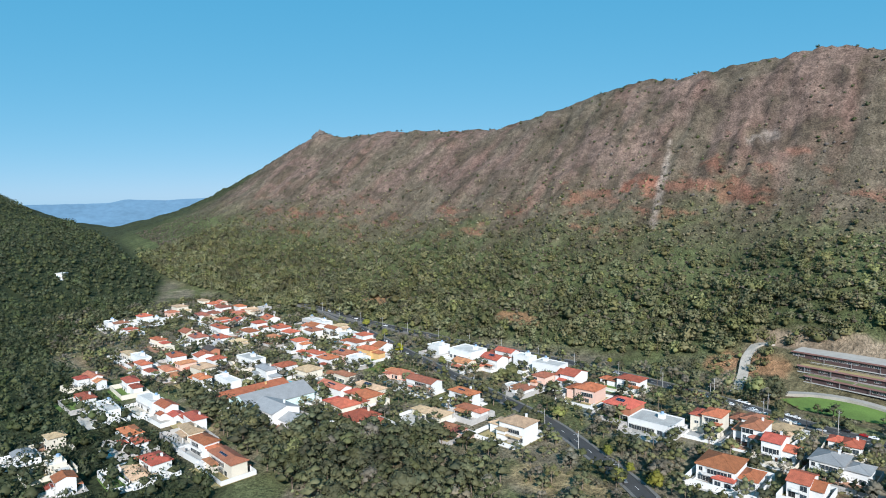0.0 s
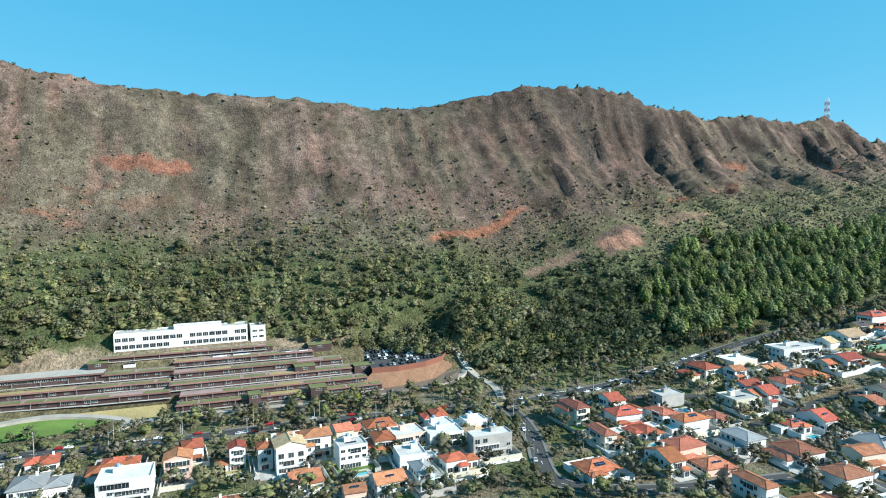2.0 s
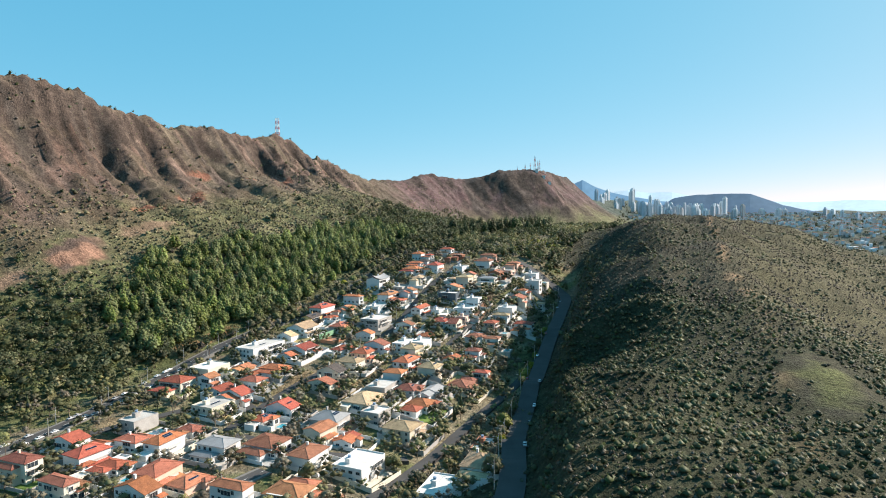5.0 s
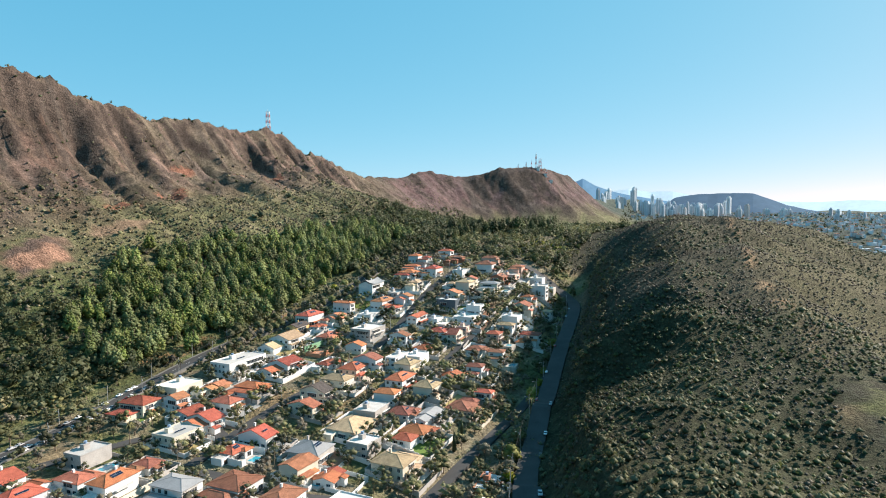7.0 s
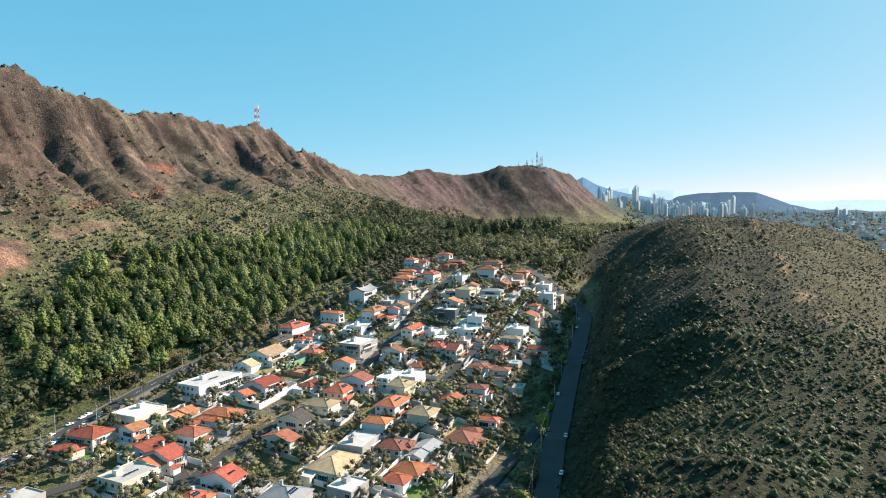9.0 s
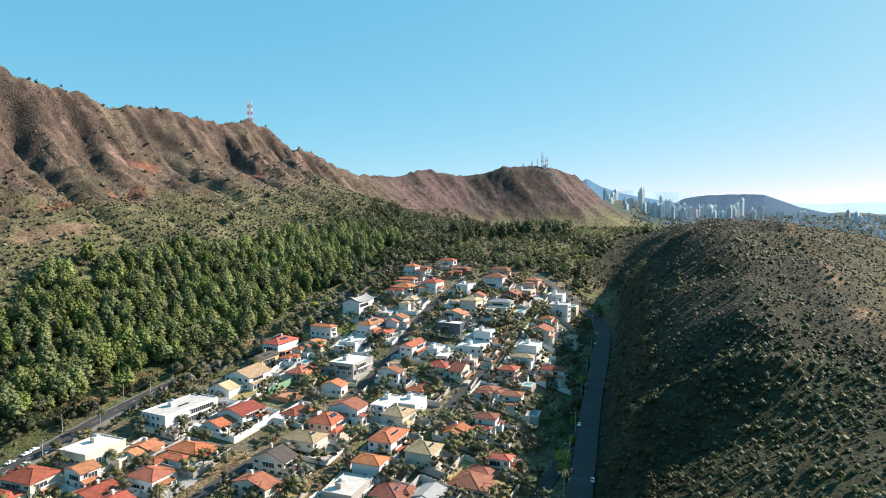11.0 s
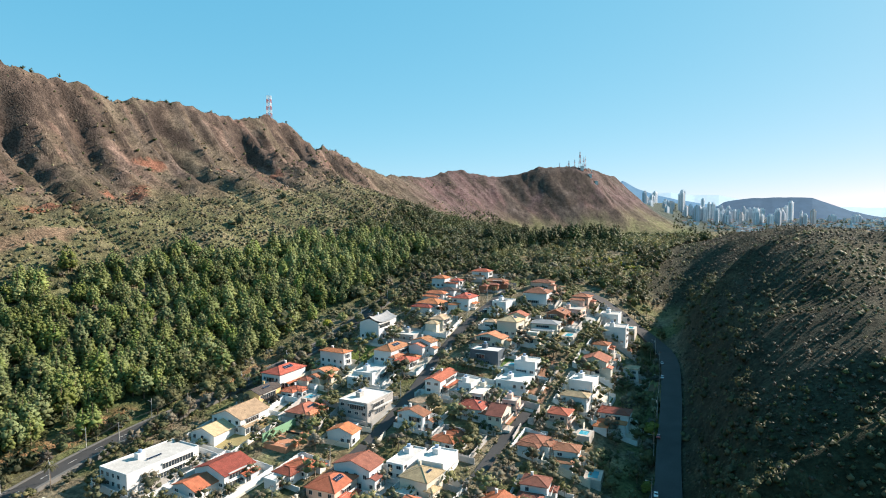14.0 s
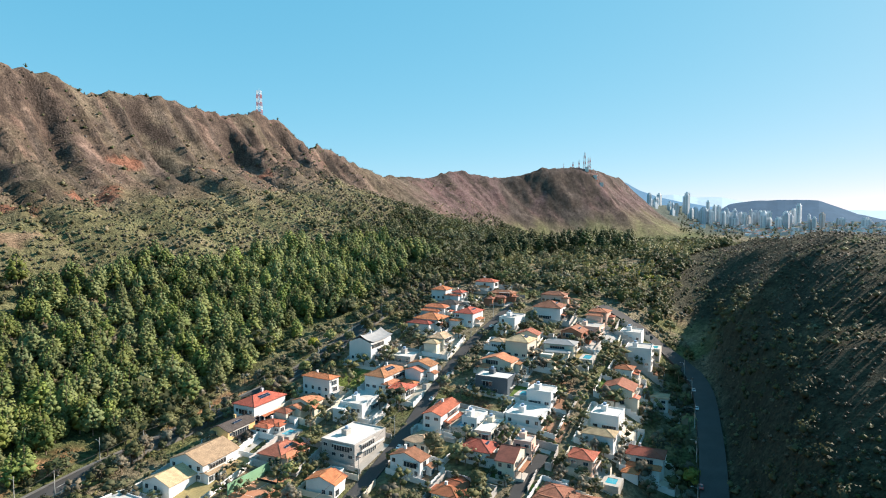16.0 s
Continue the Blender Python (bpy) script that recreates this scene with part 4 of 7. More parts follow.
# ---- streets ----
def curve_points(points, step=4.0):
    """A smooth line through places on the plan."""
    p = np.array([points[0], *points, points[-1]], float)
    out = []
    for k in range(1, len(p) - 2):
        a, b, c, e = p[k - 1], p[k], p[k + 1], p[k + 2]
        n = max(2, int(np.linalg.norm(c - b) / step))
        for t in np.arange(n) / n:
            out.append(0.5 * (2 * b + (c - a) * t + (2 * a - 5 * b + 4 * c - e) * t * t + (3 * b - a - 3 * c + e) * t**3))
    out.append(p[-2])
    return np.array(out)


ROAD_LINES = []


def ribbon(name, line, inner, outer, lift, depth, mat, smooth_z=None):
    """A strip beside a line, from offset inner to outer, laid on the ground."""
    x, y = line[:, 0], line[:, 1]
    t = np.gradient(line, axis=0)
    t /= np.linalg.norm(t, axis=1)[:, None]
    n = np.stack([t[:, 1], -t[:, 0]], 1)
    f = Shape()
    rows = []
    for k in range(len(line)):
        a, b = line[k] + n[k] * inner, line[k] + n[k] * outer
        z = smooth_z[k] + lift
        rows.append(((a[0], a[1], z), (b[0], b[1], z), (b[0], b[1], z - depth), (a[0], a[1], z - depth)))
    for p, q in zip(rows, rows[1:]):
        for i, j in ((0, 1), (1, 2), (3, 0)):
            f.face([p[i], q[i], q[j], p[j]])
    return f.mesh(name, mat)


def road(name, points, width, label, pavement=True, marks=True, mat=M_ASPHALT):
    sd_line = curve_points(points)
    line = np.stack(xy(sd_line[:, 0], sd_line[:, 1]), 1)
    t = np.gradient(line, axis=0)
    t /= np.linalg.norm(t, axis=1)[:, None]
    n = np.stack([t[:, 1], -t[:, 0]], 1)
    zs = np.max([terrain(*(line + n * k * width * 0.55).T) for k in (-1.2, 0, 1.2)], axis=0)
    pad = np.pad(zs, 3, mode="edge")
    zs = np.max([zs, np.convolve(pad, np.ones(7) / 7, "valid")], axis=0) + 0.25
    w = width / 2
    top = tagged(new("road", ribbon(name, line, -w, w, 0, 2.5, mat, zs)), label, "road", kind="structure")
    if pavement:
        for k in (-1, 1):
            a, b = sorted((k * w, k * (w + 1.5)))
            tagged(new("pavement", ribbon("pavement", line, a, b, 0.15, 2.5, M_KERB, zs)), "pale concrete pavement with a raised kerb along the street", "pavement", kind="structure")
    if marks:
        f = Shape()
        for i in range(0, len(line) - 1, 3):
            a, b = line[i], line[i] + (line[i + 1] - line[i]) * 0.9
            o = n[i] * 0.09
            f.face([(a[0] - o[0], a[1] - o[1], zs[i] + 0.02), (b[0] - o[0], b[1] - o[1], zs[i + 1] + 0.02), (b[0] + o[0], b[1] + o[1], zs[i + 1] + 0.02), (a[0] + o[0], a[1] + o[1], zs[i] + 0.02)])
        part("lane_marks", f.mesh("lane_marks", M_LINE), top)
    ROAD_LINES.append((line, w + 1.5 * pavement, zs, n, t))
    return line, zs, n, t


AVENUE = road("avenue", [(-640, 372), (-560, 372), (-480, 370), (-394, 373), (-316, 380), (-240, 380), (-160, 373), (-94, 359), (-20, 350), (60, 348), (131, 337), (190, 331), (263, 334), (330, 346), (400, 351), (470, 344), (530, 334), (614, 332), (680, 325), (760, 320)], 8.6, "wide grey asphalt avenue along the foot of the mountain")
LOWER = road("lower_avenue", [(-560, 371), (-500, 362), (-441, 345), (-388, 328), (-329, 310), (-291, 299), (-238, 284), (-201, 273), (-176, 262), (-152, 249), (-125, 234), (-95, 212), (-60, 190)], 8, "grey asphalt street curving between the houses")
SIDE = road("side_street", [(166, 325), (163, 301), (155, 274), (146, 252), (141, 232), (152, 218), (186, 205), (240, 196)], 7, "asphalt street curving down from the roundabout")
road("hill_road", [(168, 334), (178, 372), (172, 405), (170, 424), (150, 440)], 5, "pale concrete drive climbing from the avenue", False, False, M_DRIVE)
VALLEY = road("valley_road", [(-60, 34), (40, 44), (110, 53), (170, 62), (229, 73), (282, 88), (333, 102), (399, 112), (487, 123), (553, 129), (620, 138), (650, 152), (664, 178), (672, 204)], 10.5, "shaded asphalt road below the scrub hill", False, False)
road("edge_street", [(186, 160), (240, 143), (292, 140), (354, 136), (406, 131), (478, 124)], 6.5, "asphalt street along the edge of the houses", False, False)
road("upper_street", [(205, 322), (264, 298), (290, 286), (306, 272), (300, 254), (270, 246)], 6.5, "narrow asphalt street between garden walls", False, False)
road("middle_street", [(268, 244), (268, 229), (266, 205), (270, 183), (280, 163), (292, 148)], 6.5, "narrow asphalt street between houses", False, False)
TOWN = road("town_street", [(300, 252), (345, 254), (411, 248), (470, 250), (520, 256), (570, 260), (626, 258), (660, 256)], 6, "sloping asphalt street between white garden walls", False, False)
road("short_street", [(440, 193), (470, 193), (500, 191)], 5, "short asphalt street between houses", False, False)
ring = Shape()
rx, ry = xy(166, 331)
rz = ground_z(rx, ry) + 0.5
ring.tube(rx, ry, rz - 1.5, rz, 5.2, 5.0, 28, 0).tube(rx, ry, rz - 0.1, rz + 0.06, 4.6, 4.4, 28, 1)
tagged(new("roundabout_island", ring.mesh("roundabout_island", M_KERB, M_DRYGRASS)), "round grassed traffic island with a pale kerb", "traffic island", kind="structure")


def near_road(x, y, margin):
    out = np.zeros(np.shape(x), bool)
    px, py = np.asarray(x, float), np.asarray(y, float)
    for line, w, *_ in ROAD_LINES:
        out |= ((px[..., None] - line[:, 0]) ** 2 + (py[..., None] - line[:, 1]) ** 2).min(-1) < (w + margin) ** 2
    return out




# ---- houses ----
HOMES, POOLS = [], []


def in_home(x, y, margin, skip=-1):
    """Whether places lie within a house or pool, widened by a margin."""
    boxes = np.array([h for k, h in enumerate(HOMES) if k != skip] + POOLS, float).reshape(-1, 5)
    px, py = np.asarray(x, float)[..., None], np.asarray(y, float)[..., None]
    c, q = np.cos(np.radians(boxes[:, 4])), np.sin(np.radians(boxes[:, 4]))
    u, v = (px - boxes[:, 0]) * c + (py - boxes[:, 1]) * q, -(px - boxes[:, 0]) * q + (py - boxes[:, 1]) * c
    return ((np.abs(u) < boxes[:, 2] / 2 + margin) & (np.abs(v) < boxes[:, 3] / 2 + margin)).any(-1)


STOREY = 3.4
WALL_WORD = {"w": "white", "c": "cream", "p": "pinkish", "y": "ochre", "g": "grey concrete", "k": "slate-grey", "b": "brick", "a": "pale aqua"}
ROOF_WORD = {"r": "red clay-tile", "o": "orange clay-tile", "t": "tan clay-tile", "b": "brown tile", "d": "dark tile", "g": "grey", "f": "flat"}
WINDOW, PANE, FAR_WINDOW = {}, {}, {}


def window_mesh(w, h):
    key = (w, h)
    if key not in WINDOW:
        f = Shape()
        b = 0.09
        f.box(-w / 2 - b, -0.08, -b, -w / 2, 0.06, h + b).box(w / 2, -0.08, -b, w / 2 + b, 0.06, h + b)
        f.box(-w / 2, -0.08, h, w / 2, 0.06, h + b).box(-w / 2 - b, -0.16, -b - 0.05, w / 2 + b, 0.06, -0.001).box(-0.03, -0.07, 0, 0.03, 0.05, h)
        WINDOW[key] = f.mesh("window", M_FRAME)
        FAR_WINDOW[key] = Shape().box(-w / 2 - b, -0.1, -b, w / 2 + b, 0.05, h + b).box(-w / 2, -0.12, 0, -0.03, 0.04, h, 1).box(0.03, -0.12, 0, w / 2, 0.04, h, 1).mesh("window", M_FRAME, M_GLASS)
        PANE[key] = Shape().box(-w / 2, -0.03, 0, w / 2, 0.03, h).mesh("pane", M_GLASS)
    return WINDOW[key], PANE[key], FAR_WINDOW[key]


def hip_roof(L, W, z, over, pitch, name, mat, ridge_cap=True):
    """A hipped roof with eaves; its underside closes it."""
    l, w = L / 2 + over, W / 2 + over
    short = min(l, w)
    h, t = short * pitch, 0.22
    f = Shape()
    if l >= w:
        a, b = (-(l - w) - 0.01, 0, z + h + t), (l - w + 0.01, 0, z + h + t)
    else:
        a, b = (0, -(w - l) - 0.01, z + h + t), (0, w - l + 0.01, z + h + t)
    lo = [(-l, -w, z), (l, -w, z), (l, w, z), (-l, w, z)]
    hi = [(x, y, z + t) for x, y, _ in lo]
    for k in range(4):
        f.face([lo[k], lo[(k + 1) % 4], hi[(k + 1) % 4], hi[k]])
    f.face(lo[::-1])
    if l >= w:
        f.face([hi[0], hi[1], b, a]).face([hi[2], hi[3], a, b]).face([hi[1], hi[2], b]).face([hi[3], hi[0], a])
    else:
        f.face([hi[1], hi[2], b, a]).face([hi[3], hi[0], a, b]).face([hi[0], hi[1], a]).face([hi[2], hi[3], b])
    ends = ((hi[0], a), (hi[3], a), (hi[1], b), (hi[2], b)) if l >= w else ((hi[0], a), (hi[1], a), (hi[2], b), (hi[3], b))
    for p, q in ends:
        f.rod(p, q, 0.13, 4)
    f.rod(a, b, 0.13, 4)
    return f.mesh(name, mat), h + t


def gable_roof(L, W, z, over, pitch, name, mat, along=True, curl=0.0):
    """A two-sided roof; the ridge runs along x, or along y. curl lifts the eaves and ridge ends."""
    l, w = (L / 2 + over * 0.6, W / 2 + over) if along else (W / 2 + over * 0.6, L / 2 + over)
    h, t, n = w * pitch, 0.24, 8 if curl else 1
    f = Shape()

    def at(u, v, top):
        x = l * u
        lift = curl * (abs(u) ** 3) * (0.6 + 0.4 * (1 - abs(v))) + (curl * 0.25 * abs(v) ** 3 if curl else 0)
        zz = z + h * (1 - abs(v)) - (0.35 * h * math.sin(math.pi * abs(v)) * 0.5 if curl else 0) + lift + (t if top else 0)
        return (x, w * v, zz) if along else (-w * v, x, zz)

    vs = (-1, -0.66, -0.33, 0, 0.33, 0.66, 1) if curl else (-1, 0, 1)
    us = [-1 + 2 * k / n for k in range(n + 1)]
    for u0, u1 in zip(us, us[1:]):
        for v0, v1 in zip(vs, vs[1:]):
            f.face([at(u0, v0, 1), at(u1, v0, 1), at(u1, v1, 1), at(u0, v1, 1)])
            f.face([at(u0, v1, 0), at(u1, v1, 0), at(u1, v0, 0), at(u0, v0, 0)])
        for v in (-1, 1):
            f.face([at(u0, v, 0), at(u1, v, 0), at(u1, v, 1), at(u0, v, 1)] if v < 0 else [at(u1, v, 0), at(u0, v, 0), at(u0, v, 1), at(u1, v, 1)])
        f.rod(at(u0, 0, 1), at(u1, 0, 1), 0.14, 4)
    for u in (-1, 1):
        for v0, v1 in zip(vs, vs[1:]):
            f.face([at(u, v0, 0), at(u, v0, 1), at(u, v1, 1), at(u, v1, 0)])
    return f.mesh(name, mat), h


def flat_roof(L, W, z, name, mat, coping):
    """A flat roof behind a parapet."""
    f = Shape().box(-L / 2 + 0.25, -W / 2 + 0.25, z - 0.3, L / 2 - 0.25, W / 2 - 0.25, z + 0.02, 0)
    p = 0.55
    for x0, y0, x1, y1 in ((-L / 2 - 0.06, -W / 2 - 0.06, L / 2 + 0.06, -W / 2 + 0.22), (-L / 2 - 0.06, W / 2 - 0.22, L / 2 + 0.06, W / 2 + 0.06),
                           (-L / 2 - 0.06, -W / 2 + 0.22, -L / 2 + 0.22, W / 2 - 0.22), (L / 2 - 0.22, -W / 2 + 0.22, L / 2 + 0.06, W / 2 - 0.22)):
        f.box(x0, y0, z - 0.05, x1, y1, z + p, 1)
    return f.mesh(name, mat, coping), p


def wall_block(L, W, H, drop, mat, gable=None):
    """The walls of a block; gable: ('x' or 'y', rise) closes the ends under a two-sided roof."""
    f = Shape().box(-L / 2, -W / 2, -drop, L / 2, W / 2, H)
    if gable:
        a, h = gable
        for k in (-1, 1):
            pts = [(k * L / 2, -W / 2, H), (k * L / 2, W / 2, H), (k * L / 2, 0, H + h)] if a == "x" else [(-L / 2, k * W / 2, H), (L / 2, k * W / 2, H), (0, k * W / 2, H + h)]
            f.face(pts if (k > 0) == (a == "x") else pts[::-1])
    return f.mesh("wall", mat)


def place_windows(home, at, r, L, W, H, style, limit, fine=True, front=True):
    """Rows of windows on the two ends and the front; French windows below and, on some, above."""
    made = 0
    whole = int(H / STOREY + 0.3)
    sides = [("front", L, 0, -W / 2), ("near", W, -90, -L / 2), ("far", W, 90, -L / 2)]
    for face, length, turn, off in sides if front else (sides[1], sides[0], sides[2]):
        n = max(1, int(length / r.uniform(2.9, 3.8)))
        for k in range(whole):
            z = k * STOREY
            tall = (k == whole - 1 and face == "front" and style % 3 == 0) or (k == 0 and face == "front")
            for j in range(n):
                if r.random() < 0.12 or made >= limit or (face == "far" and r.random() < 0.4):
                    continue
                w, h, zz = (2.4, 2.2, z + 0.25) if tall else ((2.0, 1.3, z + 1.05) if style % 2 else (1.4, 1.6, z + 0.9))
                if zz + h > H - 0.25:
                    continue
                fm, pm, plain = window_mesh(w, h)
                win = part("window", fm if fine else plain, home, at @ pose(0, 0, 0, 0, 0, turn) @ pose((j + 0.5) * length / n - length / 2, off, zz))
                if fine:
                    part("pane", pm, win)
                made += 1


def balcony(home, r, cx, L, W, z, mat):
    w = round(L * r.uniform(0.45, 0.95), 1)
    f = Shape().box(-w / 2, -1.5, -0.18, w / 2, 0, 0.0, 0)
    part("balcony", f.mesh("balcony", mat), home, pose(cx, -W / 2, z))
    g = Shape()
    for k in range(int(w / 1.2) + 1):
        x = -w / 2 + 0.06 + k * (w - 0.12) / max(1, int(w / 1.2))
        g.box(x - 0.025, -1.46, 0, x + 0.025, -1.41, 0.98)
    g.box(-w / 2, -1.48, 0.96, w / 2, -1.39, 1.03).box(-w / 2, -1.455, 0.08, w / 2, -1.43, 0.9, 1)
    for k in (-1, 1):
        g.box(k * (w / 2 - 0.04) - 0.03, -1.4, 0.96, k * (w / 2 - 0.04) + 0.03, -0.02, 1.03)
    part("railing", g.mesh("railing", M_METAL, M_FRAME), home, pose(cx, -W / 2, z))


GLAZING = {}


def glazing_mesh(w):
    """A row of sliding glass doors under a projecting slab."""
    if w not in GLAZING:
        f = Shape().box(-w / 2, -0.16, 0, w / 2, 0.05, 2.35, 0).box(-w / 2 - 0.25, -0.75, 2.35, w / 2 + 0.25, 0.05, 2.6, 1)
        n = max(2, int(w / 1.3))
        for k in range(n + 1):
            x = -w / 2 + k * w / n
            f.box(x - 0.05, -0.2, 0, x + 0.05, 0.05, 2.35, 1)
        GLAZING[w] = f.mesh("glass_door", M_GLASS, M_FRAME)
    return GLAZING[w]


POST_ME = Shape().box(-0.15, -0.15, -2.5, 0.15, 0.15, 2.6).mesh("pillar", M_WALL["w"])


def veranda(home, r, cx, L, W, rc, wm):
    """A tiled lean-to over a terrace behind the house, on pillars, with glazing under it."""
    w, deep = L * r.uniform(0.5, 0.9), r.uniform(2.6, 3.8)
    y = W / 2
    f = Shape()
    lo = [(-w / 2, 0, 3.3), (w / 2, 0, 3.3), (w / 2, deep, 2.6), (-w / 2, deep, 2.6)]
    hi = [(a, b, c + 0.22) for a, b, c in lo]
    f.face(hi).face(lo[::-1])
    for k in range(4):
        f.face([lo[k], lo[(k + 1) % 4], hi[(k + 1) % 4], hi[k]])
    at = pose(cx, y, 0) if r.random() < 0.5 else pose(cx, -y, 0, 0, 0, 180)
    shed = part("veranda_roof", f.mesh("veranda_roof", M_ROOF[rc if rc in M_ROOF else "r"]), home, at)
    for k in (-1, 1):
        part("pillar", POST_ME, shed, pose(k * (w / 2 - 0.25), deep - 0.3, 0))
    part("terrace", Shape().box(-w / 2 - 0.4, 0.05, -3.0, w / 2 + 0.4, deep + 0.6, 0.12).mesh("terrace", M_PAVING), home, at)


PANEL = Shape()
PANEL.box(-0.85, -0.5, 0, 0.85, 0.5, 0.05, 0)
PANEL.box(-0.87, -0.52, -0.01, 0.87, -0.5, 0.055, 1).box(-0.87, 0.5, -0.01, 0.87, 0.52, 0.055, 1).box(-0.01, -0.5, 0.005, 0.01, 0.5, 0.056, 1)
PANEL_ME = PANEL.mesh("solar_panel", M_SOLAR, M_METAL)
TANK_ME = Shape().tube(0, 0, 0, 1.1, 0.75, 0.8, 12).tube(0, 0, 1.1, 1.25, 0.85, 0.25, 12).mesh("water_tank", material("tank_plastic", (0.22, 0.32, 0.45), 0.5, 0.1))
DOOR_ME = Shape().box(-0.55, -0.09, 0, 0.55, 0.02, 2.15, 0).box(-0.65, -0.07, 0, -0.55, 0.02, 2.25, 1).box(0.55, -0.07, 0, 0.65, 0.02, 2.25, 1).box(-0.55, -0.07, 2.15, 0.55, 0.02, 2.25, 1).mesh("door", M_WOOD, M_FRAME)
def house(s, d, L, W, floors, look_of, turn, extras, seed):
    """One house in its street grid: walls, roof, windows, and what stands on it."""
    r = random.Random(seed * 7 + 3)
    style, wall, rc = look_of
    x, y = xy(s, d)
    m0 = pose(x, y, 0, 0, 0, GRID + turn)
    corners = [m0 @ Vector((i * L / 2, j * W / 2, 0)) for i in (-1, 1) for j in (-1, 1)]
    zs = [ground_z(c.x, c.y) for c in corners]
    z, drop = max(min(zs) + 0.3, sum(zs) / 4 - 0.3), 2.0 + max(zs) - min(zs)
    roof_words = "flat" if style == "f" else ROOF_WORD[rc]
    home = tagged(new("house"), f"{WALL_WORD[wall]} {'two-storey' if 1.5 < floors < 2.5 else 'low' if floors <= 1.5 else 'tall'} house with a {roof_words} roof", "house", "houses of the neighbourhood")
    home.matrix_basis = pose(x, y, z, 0, 0, GRID + turn)
    HOMES.append((x, y, L, W, GRID + turn))
    H = floors * STOREY
    near = -150 < s < 520 and seed < 500
    fine = near and (-60 < s < 140 or 280 < s < 400)
    wm = M_WALL[wall]
    wing = style in "hg" and "s" not in extras and L > 10 and r.random() < 0.9
    main_l = L * r.uniform(0.58, 0.72) if wing else L
    side = r.choice((-1, 1))
    cx = side * (L - main_l) / 2 if wing else 0.0
    blocks = [(cx, 0.0, main_l, W, H)]
    if wing:
        blocks.append((-side * main_l / 2, r.uniform(0.0, 0.1) * W, L - main_l, W * r.uniform(0.7, 0.9), max(STOREY, H - STOREY * r.choice((0.5, 1.0)))))
    if style in "hg" and s > -420 and r.random() < 0.55:
        pl = main_l * r.uniform(0.35, 0.55)
        blocks.append((cx + r.choice((-1, 1)) * (main_l - pl) / 2, -W / 2 - 0.9, pl, 3.4, max(STOREY, H - STOREY)))
    top_h = 0
    for n, (bx, by, bl, bw, bh) in enumerate(blocks):
        at = pose(bx, by, 0)
        pitch = 0.40 if 's' in extras else r.uniform(0.28, 0.40)
        if style == "f":
            part("wall", wall_block(bl, bw, bh, drop, wm), home, at)
            me, rise = flat_roof(bl, bw, bh, "roof", M_ROOF["f"], wm)
        elif style == "h":
            part("wall", wall_block(bl, bw, bh, drop, wm), home, at)
            me, rise = hip_roof(bl, bw, bh, 0.7, pitch, "roof", M_ROOF[rc])
        else:
            along = style != "G"
            span = bw if along else bl
            rise0 = span / 2 * pitch
            part("wall", wall_block(bl, bw, bh, drop, wm, ("x" if along else "y", rise0)), home, at)
            me, rise = gable_roof(bl, bw, bh - 0.02 - 0.7 * pitch, 0.7, pitch, "roof", M_ROOF[rc], along, 1.6 if style == "T" else 0.0)
        part("roof", me, home, at)
        top_h = max(top_h, bh + rise) if n == 0 else top_h
        place_windows(home, at, r, bl, bw, bh, seed, (11 if s < 170 else 8) if near and n == 0 else 2 if near else ((3 if s > -420 else 2) if n == 0 else 0), fine, s < 170)
    if seed < 400 and -350 < s:
        for level in range(max(1, int(floors + 0.3))):
            if r.random() < 0.8:
                gw = float(round(main_l * r.uniform(0.35, 0.6)))
                part("glass_door", glazing_mesh(gw), home, pose(cx + (main_l - gw) * r.uniform(-0.4, 0.4), -W / 2, level * STOREY + 0.15))
        if s > 160 and r.random() < 0.7:
            gw = float(round(W * r.uniform(0.3, 0.55)))
            near_x = min(bx - bl / 2 for bx, _, bl, _, _ in blocks[:1])
            part("glass_door", glazing_mesh(gw), home, pose(near_x, (W - gw) * r.uniform(-0.35, 0.35), STOREY * r.choice((0, int(floors - 0.6))) + 0.15, 0, 0, -90))
    if floors >= 1.8 and r.random() < 0.65:
        balcony(home, r, cx, main_l, W, STOREY, wm)
    if near or floors > 2.4:
        part("door", DOOR_ME, home, pose(cx + main_l * r.uniform(-0.3, 0.3), -W / 2, 0.05))
    if style != "f" and s > -320 and r.random() < 0.6:
        veranda(home, r, cx, main_l, W, rc, wm)
    if -340 < s < 140 and d > 255 and "p" not in extras and seed < 400:
        deep, rim = r.uniform(6, 9), 0.9
        f = Shape().box(-L / 2, -W / 2 - deep, -drop - 3.5, L / 2, -W / 2 - 0.05, -0.4, 0).box(-L / 2, -W / 2 - deep, -0.4, L / 2, -W / 2 - deep + 0.2, rim, 1)
        f.box(-L / 2, -W / 2 - deep + 0.2, -0.4, -L / 2 + 0.2, -W / 2 - 0.05, rim, 1).box(L / 2 - 0.2, -W / 2 - deep + 0.2, -0.4, L / 2, -W / 2 - 0.05, rim, 1)
        part("garden_terrace", f.mesh("garden_terrace", M_PAVING if r.random() < 0.6 else M_LAWN, M_WALL["w"]), home)
